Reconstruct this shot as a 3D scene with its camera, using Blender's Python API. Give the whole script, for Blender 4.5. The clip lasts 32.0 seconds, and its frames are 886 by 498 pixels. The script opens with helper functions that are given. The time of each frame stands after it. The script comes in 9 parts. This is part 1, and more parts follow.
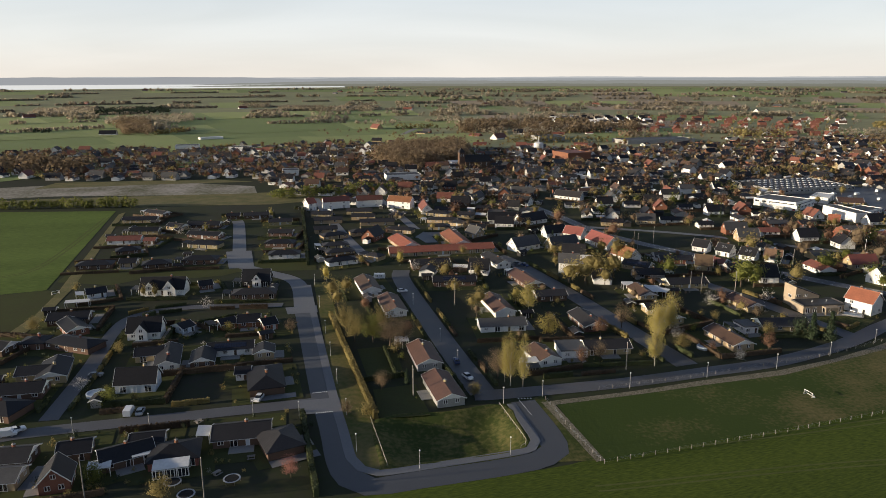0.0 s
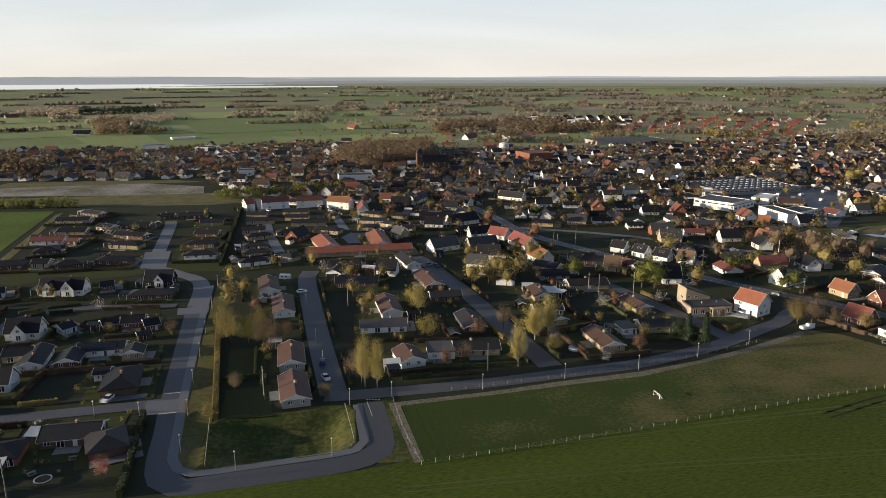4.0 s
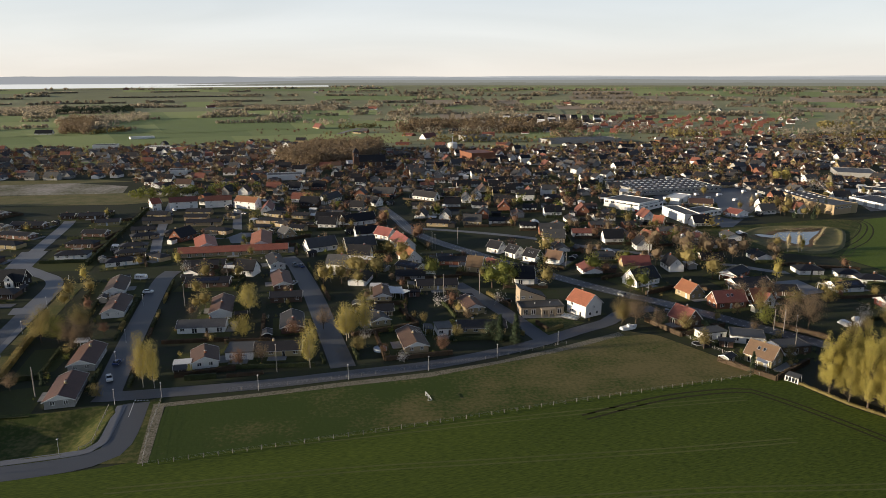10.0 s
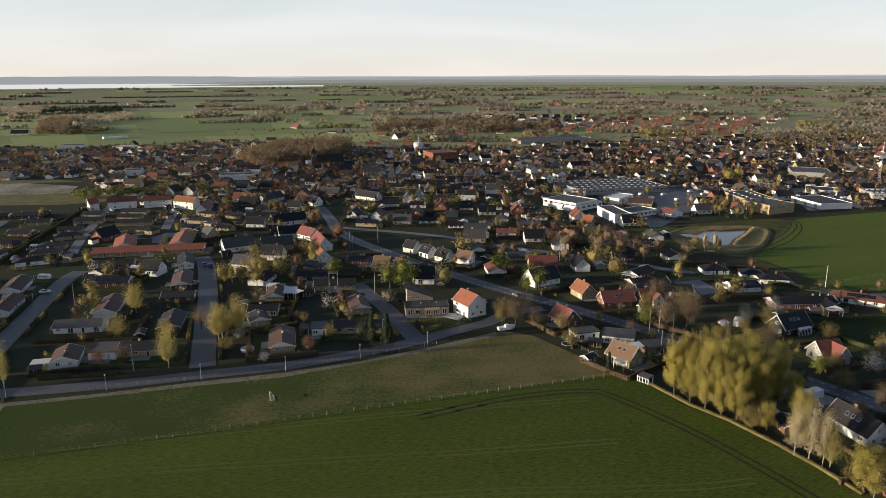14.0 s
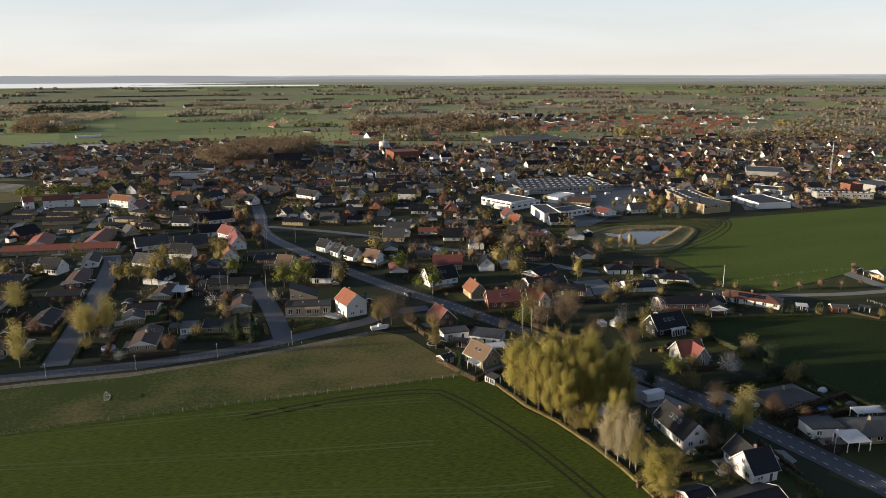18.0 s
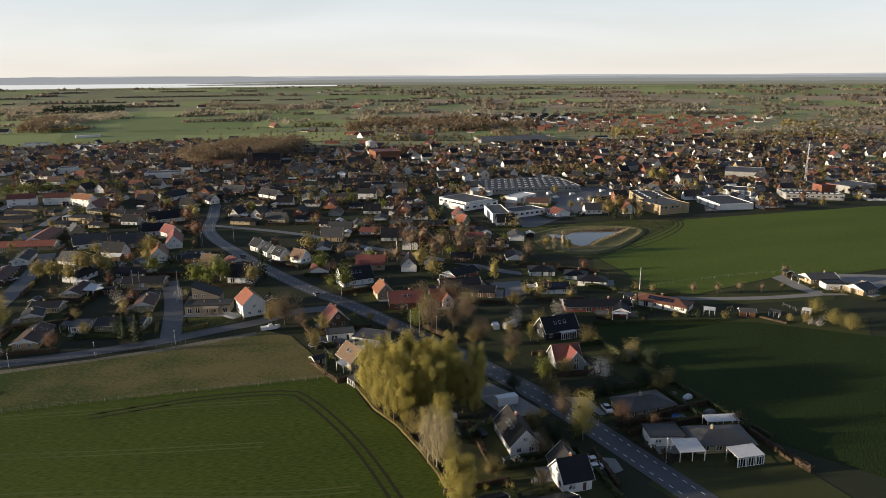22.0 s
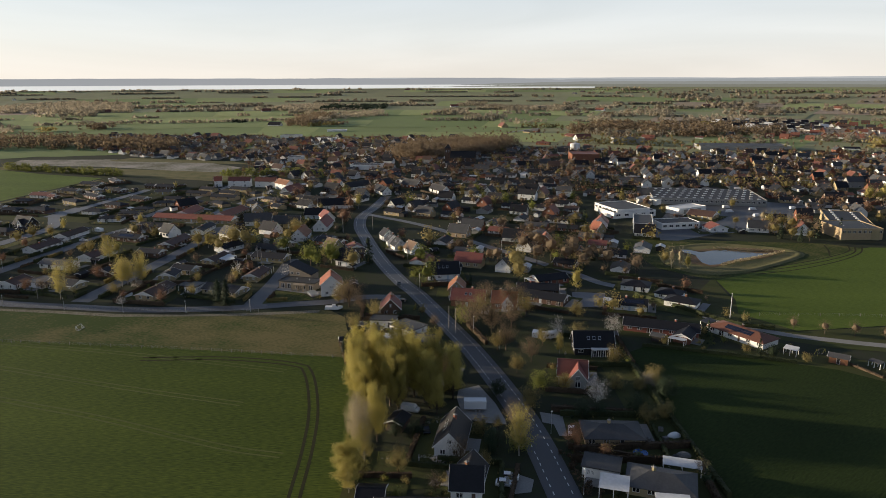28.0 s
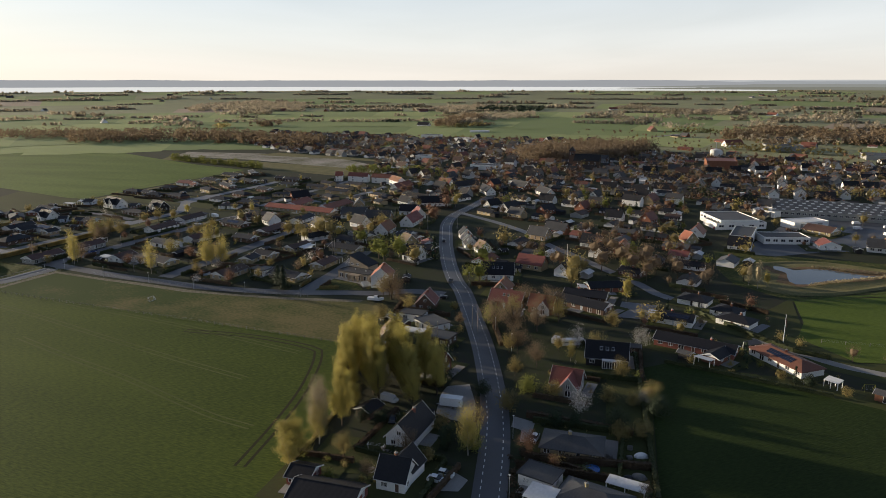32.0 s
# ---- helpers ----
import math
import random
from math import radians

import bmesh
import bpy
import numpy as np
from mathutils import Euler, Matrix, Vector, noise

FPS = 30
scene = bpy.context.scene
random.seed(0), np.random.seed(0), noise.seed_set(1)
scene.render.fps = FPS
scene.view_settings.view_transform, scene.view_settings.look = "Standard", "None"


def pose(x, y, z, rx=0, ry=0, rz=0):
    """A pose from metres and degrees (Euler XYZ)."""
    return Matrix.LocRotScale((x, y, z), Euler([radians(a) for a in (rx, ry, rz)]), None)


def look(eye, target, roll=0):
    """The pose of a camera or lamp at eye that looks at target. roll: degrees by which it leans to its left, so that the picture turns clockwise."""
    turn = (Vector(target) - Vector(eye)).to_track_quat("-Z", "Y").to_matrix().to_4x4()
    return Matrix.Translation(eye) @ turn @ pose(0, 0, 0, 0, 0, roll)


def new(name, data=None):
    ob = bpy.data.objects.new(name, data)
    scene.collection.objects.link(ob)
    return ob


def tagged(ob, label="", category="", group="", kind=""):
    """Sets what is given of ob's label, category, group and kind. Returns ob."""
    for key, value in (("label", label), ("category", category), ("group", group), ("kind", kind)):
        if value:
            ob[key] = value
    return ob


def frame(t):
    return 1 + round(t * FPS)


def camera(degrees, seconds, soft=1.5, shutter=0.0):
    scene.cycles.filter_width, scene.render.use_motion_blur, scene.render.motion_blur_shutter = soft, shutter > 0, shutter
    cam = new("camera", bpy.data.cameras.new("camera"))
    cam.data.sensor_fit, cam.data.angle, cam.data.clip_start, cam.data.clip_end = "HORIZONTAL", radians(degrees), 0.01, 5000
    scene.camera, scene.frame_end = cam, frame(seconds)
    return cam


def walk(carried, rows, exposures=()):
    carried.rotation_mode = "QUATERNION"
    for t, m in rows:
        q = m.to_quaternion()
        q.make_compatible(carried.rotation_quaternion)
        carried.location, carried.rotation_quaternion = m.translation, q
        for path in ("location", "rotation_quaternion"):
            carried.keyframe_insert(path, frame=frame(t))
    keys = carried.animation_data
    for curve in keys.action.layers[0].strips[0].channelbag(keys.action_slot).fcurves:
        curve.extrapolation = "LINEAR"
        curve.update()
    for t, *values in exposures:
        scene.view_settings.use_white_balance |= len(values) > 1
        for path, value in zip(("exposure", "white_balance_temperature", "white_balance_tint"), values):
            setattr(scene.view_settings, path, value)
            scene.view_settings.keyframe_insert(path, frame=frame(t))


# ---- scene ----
# ---------------------------------------------------------------- camera
cam = camera(65.11, 32.0, soft=0.7)
PATH = (
    (0, (-116.92, 5.08, 87.91), (-110.76, 101.99, 64.04), -0.08),
    (3, (-84.85, 2.56, 88.39), (-78.75, 99.47, 64.5), -0.06),
    (6, (-52.08, 0.6, 88.71), (-46.14, 97.5, 64.74), -0.07),
    (9, (-19.04, -0.85, 88.7), (-13.26, 96.06, 64.71), -0.08),
    (13, (26.34, -3.92, 88.85), (31.67, 93.01, 64.83), -0.09),
    (16.5, (66.71, -4.26, 88.12), (71.61, 92.68, 64.05), -0.17),
    (17, (72.68, -4.2, 88.0), (77.5, 92.74, 63.93), -0.13),
    (19, (96.6, -4.03, 87.5), (101.15, 92.91, 63.38), -0.18),
    (20, (108.53, -3.47, 87.22), (112.95, 93.49, 63.13), -0.17),
    (21, (120.36, -3.09, 87.06), (123.97, 93.9, 62.96), -0.18),
    (21.5, (126.28, -2.96, 87.04), (128.62, 94.07, 62.95), -0.24),
    (22, (132.3, -2.86, 87.04), (133.37, 94.2, 62.96), -0.31),
    (22.5, (138.47, -2.82, 87.06), (137.82, 94.24, 62.98), -0.27),
    (23, (144.74, -2.76, 87.12), (140.25, 94.2, 63.03), -0.22),
    (23.5, (151.01, -2.61, 87.18), (142.33, 94.06, 63.12), -0.22),
    (24, (157.21, -2.36, 87.27), (146.74, 94.15, 63.26), -0.22),
    (24.5, (163.29, -2.01, 87.38), (150.22, 94.19, 63.39), -0.25),
    (25, (169.28, -1.49, 87.43), (152.54, 94.13, 63.44), -0.27),
    (27.5, (198.53, 4.53, 86.84), (166.88, 96.36, 63.04), -0.12),
    (28, (204.23, 6.39, 86.75), (169.69, 97.19, 63.02), -0.15),
    (30, (227.03, 15.53, 86.26), (181.47, 101.37, 62.7), -0.10),
    (32, (247.27, 26.38, 85.67), (192.1, 106.44, 62.27), -0.02),
)
walk(cam, [(t, look(eye, target, roll)) for t, eye, target, roll in PATH])

# ---------------------------------------------------------------- light
SUN_UP, SUN_TURN = 8.0, -97.0          # degrees above the horizon; degrees clockwise from +y
scene.view_settings.exposure = 0.2
world = bpy.data.worlds.new("sky")
scene.world = world
world.use_nodes = True
wn, wl = world.node_tree.nodes, world.node_tree.links
wn.clear()
w_out = wn.new("ShaderNodeOutputWorld")
w_bg = wn.new("ShaderNodeBackground")
w_sky = wn.new("ShaderNodeTexSky")
w_sky.sky_type = "NISHITA"
w_sky.sun_disc = False
w_sky.sun_elevation = radians(SUN_UP)
w_sky.sun_rotation = radians(SUN_TURN)
w_sky.air_density, w_sky.dust_density, w_sky.ozone_density = 1.0, 1.6, 1.6
w_co = wn.new("ShaderNodeTexCoord")
w_map = wn.new("ShaderNodeMapping")
w_map.inputs["Scale"].default_value = (1.2, 1.2, 9.0)
w_map.inputs["Rotation"].default_value = (0.0, 0.12, 0.3)
w_noise = wn.new("ShaderNodeTexNoise")
w_noise.inputs["Scale"].default_value = 1.6
w_noise.inputs["Detail"].default_value = 6.0
w_noise.inputs["Distortion"].default_value = 0.6
w_ramp = wn.new("ShaderNodeValToRGB")
w_ramp.color_ramp.elements[0].position, w_ramp.color_ramp.elements[1].position = 0.36, 0.72
w_ramp.color_ramp.elements[0].color = (0.86, 0.86, 0.86, 1)
w_ramp.color_ramp.elements[1].color = (1.0, 1.0, 1.0, 1)
w_mix = wn.new("ShaderNodeMixRGB")
w_tone = wn.new("ShaderNodeValToRGB")                             # the haze: cream low down, bluer above
for _p, _c in ((0.0, (1.0, 0.93, 0.84)), (0.05, (0.95, 0.95, 0.93)), (0.12, (0.87, 0.915, 0.94)), (0.5, (0.80, 0.88, 1.0))):
    _e = w_tone.color_ramp.elements[0] if _p == 0.0 else w_tone.color_ramp.elements.new(_p)
    _e.color = (*_c, 1)
w_tone.color_ramp.elements[-1].color = (0.80, 0.88, 1.0, 1)
w_gain = wn.new("ShaderNodeVectorMath")
w_gain.operation = "SCALE"
w_gain.inputs["Scale"].default_value = 12.5
wl.new(w_tone.outputs["Color"], w_gain.inputs[0])
wl.new(w_gain.outputs["Vector"], w_mix.inputs["Color2"])
wl.new(w_co.outputs["Generated"], w_map.inputs["Vector"])
wl.new(w_map.outputs["Vector"], w_noise.inputs["Vector"])
wl.new(w_noise.outputs["Fac"], w_ramp.inputs["Fac"])
w_sep = wn.new("ShaderNodeSeparateXYZ")
w_haze = wn.new("ShaderNodeValToRGB")                             # haze: thick at the horizon, none overhead
for _p, _v in ((0.0, 0.78), (0.05, 0.70), (0.11, 0.66), (0.25, 0.24), (0.5, 0.08)):
    _e = w_haze.color_ramp.elements[0] if _p == 0.0 else w_haze.color_ramp.elements.new(_p)
    _e.color = (_v, _v, _v, 1)
w_haze.color_ramp.elements[-1].color = (0.05, 0.05, 0.05, 1)
w_mul = wn.new("ShaderNodeMath")
w_mul.operation = "MULTIPLY"
wl.new(w_co.outputs["Generated"], w_sep.inputs["Vector"])
wl.new(w_sep.outputs["Z"], w_haze.inputs["Fac"])
wl.new(w_sep.outputs["Z"], w_tone.inputs["Fac"])
wl.new(w_haze.outputs["Color"], w_mul.inputs[0])
wl.new(w_ramp.outputs["Color"], w_mul.inputs[1])
wl.new(w_mul.outputs[0], w_mix.inputs["Fac"])
w_clear = wn.new("ShaderNodeVectorMath")                         # clear evening air, a little bluer overhead
w_clear.operation = "MULTIPLY"
w_clear.inputs[1].default_value = (0.80, 0.95, 1.30)
wl.new(w_sky.outputs["Color"], w_clear.inputs[0])
wl.new(w_clear.outputs["Vector"], w_mix.inputs["Color1"])
wl.new(w_mix.outputs["Color"], w_bg.inputs["Color"])
w_bg.inputs["Strength"].default_value = 0.086
wl.new(w_bg.outputs["Background"], w_out.inputs["Surface"])

sun_data = bpy.data.lights.new("sun", "SUN")
sun_data.energy, sun_data.angle, sun_data.color = 7.2, radians(0.6), (1.0, 0.84, 0.62)
sun = new("sun", sun_data)
_a, _e = radians(SUN_TURN), radians(SUN_UP)
SUN_DIR = Vector((math.sin(_a) * math.cos(_e), math.cos(_a) * math.cos(_e), math.sin(_e)))
sun.matrix_world = look(SUN_DIR * 300.0, (0, 0, 0))


# ---------------------------------------------------------------- materials
def nodes_of(name):
    m = bpy.data.materials.new(name)
    m.use_nodes = True
    return m, m.node_tree.nodes, m.node_tree.links, m.node_tree.nodes["Principled BSDF"]


def surface(name, col, col2=None, grain=4.0, blotch=0.25, rough=0.85, metal=0.0, bump=0.3, depth=0.03,
            vary=0.0, island=0.0, coords="Object", stretch=(1, 1, 1), spec=0.06, patch=0.6, punch=1.4, turn=0.0, lean=(0.0, 0.0)):
    """A mottled surface: fine grain, wide blotches, a change of tone from object to object."""
    m, n, l, b = nodes_of(name)
    col2 = col2 or tuple(c * 0.7 for c in col)
    co = n.new("ShaderNodeTexCoord")
    mp = n.new("ShaderNodeMapping")
    mp.inputs["Scale"].default_value = stretch
    mp.vector_type = "TEXTURE" if turn else "POINT"
    if turn:
        mp.inputs["Rotation"].default_value = (0, 0, radians(turn))
        mp.inputs["Scale"].default_value = tuple(1.0 / q for q in stretch)
    l.new(co.outputs[coords], mp.inputs["Vector"])
    fine, wide = n.new("ShaderNodeTexNoise"), n.new("ShaderNodeTexNoise")
    for t, s, d in ((fine, grain, 5.0), (wide, blotch, 3.0)):
        t.inputs["Scale"].default_value, t.inputs["Detail"].default_value = s, d
        l.new(mp.outputs["Vector"], t.inputs["Vector"])
    add = n.new("ShaderNodeMath")
    add.operation = "MULTIPLY_ADD"
    l.new(wide.outputs["Fac"], add.inputs[0])
    add.inputs[1].default_value = patch * 2
    sc = n.new("ShaderNodeMath")
    sc.operation = "MULTIPLY_ADD"
    l.new(fine.outputs["Fac"], sc.inputs[0])
    sc.inputs[1].default_value, sc.inputs[2].default_value = punch, 0.5 - punch * 0.5 - patch
    l.new(sc.outputs[0], add.inputs[2])
    cl = n.new("ShaderNodeClamp")
    if lean[0]:                                   # changes steadily along x
        xs, gr = n.new("ShaderNodeSeparateXYZ"), n.new("ShaderNodeMath")
        l.new(co.outputs[coords], xs.inputs["Vector"])
        gr.operation = "MULTIPLY_ADD"
        gr.inputs[1].default_value = lean[0]
        l.new(xs.outputs["X"], gr.inputs[0])
        off = n.new("ShaderNodeMath")
        off.operation = "ADD"
        off.inputs[1].default_value = lean[1]
        l.new(add.outputs[0], off.inputs[0])
        l.new(off.outputs[0], gr.inputs[2])
        l.new(gr.outputs[0], cl.inputs["Value"])
    else:
        l.new(add.outputs[0], cl.inputs["Value"])
    mix = n.new("ShaderNodeMixRGB")
    mix.inputs["Color1"].default_value, mix.inputs["Color2"].default_value = (*col2, 1), (*col, 1)
    l.new(cl.outputs[0], mix.inputs["Fac"])
    out = mix.outputs["Color"]
    if vary or island:
        if vary:
            src = n.new("ShaderNodeObjectInfo").outputs["Random"]
        else:
            src = n.new("ShaderNodeNewGeometry").outputs["Random Per Island"]
        r = n.new("ShaderNodeMapRange")
        r.inputs["To Min"].default_value, r.inputs["To Max"].default_value = 1 - (vary or island), 1 + (vary or island)
        l.new(src, r.inputs["Value"])
        hs = n.new("ShaderNodeHueSaturation")
        l.new(out, hs.inputs["Color"])
        l.new(r.outputs[0], hs.inputs["Value"])
        r2 = n.new("ShaderNodeMapRange")
        r2.inputs["To Min"].default_value, r2.inputs["To Max"].default_value = 0.515, 0.485
        l.new(src, r2.inputs["Value"])
        l.new(r2.outputs[0], hs.inputs["Hue"])
        out = hs.outputs["Color"]
    l.new(out, b.inputs["Base Color"])
    b.inputs["Roughness"].default_value, b.inputs["Metallic"].default_value = rough, metal
    b.inputs["Specular IOR Level"].default_value = spec
    if bump:
        bp = n.new("ShaderNodeBump")
        bp.inputs["Strength"].default_value, bp.inputs["Distance"].default_value = bump, depth
        l.new(fine.outputs["Fac"], bp.inputs["Height"])
        l.new(bp.outputs["Normal"], b.inputs["Normal"])
    return m


def tiled(name, col, col2, course=0.34, vary=0.18, rough=0.58):
    """Roof covering: courses along the slope, mossy blotches."""
    m = surface(name, col, col2, grain=2.2, blotch=0.35, rough=rough, vary=vary, bump=0, spec=0.22)
    n, l, b = m.node_tree.nodes, m.node_tree.links, m.node_tree.nodes["Principled BSDF"]
    co = n.new("ShaderNodeTexCoord")
    wv = n.new("ShaderNodeTexWave")
    wv.wave_type, wv.bands_direction = "BANDS", "Z"
    wv.inputs["Scale"].default_value = 1.0 / (course * 0.45) / 6.28 * 3.14
    wv.inputs["Distortion"].default_value = 0.4
    l.new(co.outputs["Object"], wv.inputs["Vector"])
    bp = n.new("ShaderNodeBump")
    bp.inputs["Strength"].default_value, bp.inputs["Distance"].default_value = 0.22, 0.04
    l.new(wv.outputs["Fac"], bp.inputs["Height"])
    l.new(bp.outputs["Normal"], b.inputs["Normal"])
    return m


def leafy(name, col, vary=0.22, rough=0.7, through_light=0.5):
    """Leaves or twigs: tone changes from leaf to leaf, some light passes."""
    m, n, l, b = nodes_of(name)
    geo = n.new("ShaderNodeNewGeometry")
    info = n.new("ShaderNodeObjectInfo")
    mix = n.new("ShaderNodeMixRGB")
    mix.inputs["Color1"].default_value = (*[c * 0.84 for c in col], 1)
    mix.inputs["Color2"].default_value = (*[min(1, c * 1.16) for c in col], 1)
    l.new(geo.outputs["Random Per Island"], mix.inputs["Fac"])
    hs = n.new("ShaderNodeHueSaturation")
    r = n.new("ShaderNodeMapRange")
    r.inputs["To Min"].default_value, r.inputs["To Max"].default_value = 1 - vary, 1 + vary
    l.new(info.outputs["Random"], r.inputs["Value"])
    l.new(r.outputs[0], hs.inputs["Value"])
    l.new(mix.outputs["Color"], hs.inputs["Color"])
    l.new(hs.outputs["Color"], b.inputs["Base Color"])
    b.inputs["Roughness"].default_value = rough
    b.inputs["Specular IOR Level"].default_value = 0.15
    if through_light:
        tr = n.new("ShaderNodeBsdfTranslucent")
        ms = n.new("ShaderNodeMixShader")
        ms.inputs["Fac"].default_value = through_light
        l.new(hs.outputs["Color"], tr.inputs["Color"])
        l.new(b.outputs["BSDF"], ms.inputs[1])
        l.new(tr.outputs["BSDF"], ms.inputs[2])
        l.new(ms.outputs["Shader"], n["Material Output"].inputs["Surface"])
    return m


def glassy(name, col, rough=0.08):
    m, n, l, b = nodes_of(name)
    b.inputs["Base Color"].default_value = (*col, 1)
    b.inputs["Roughness"].default_value = rough
    b.inputs["Specular IOR Level"].default_value = 0.6
    return m


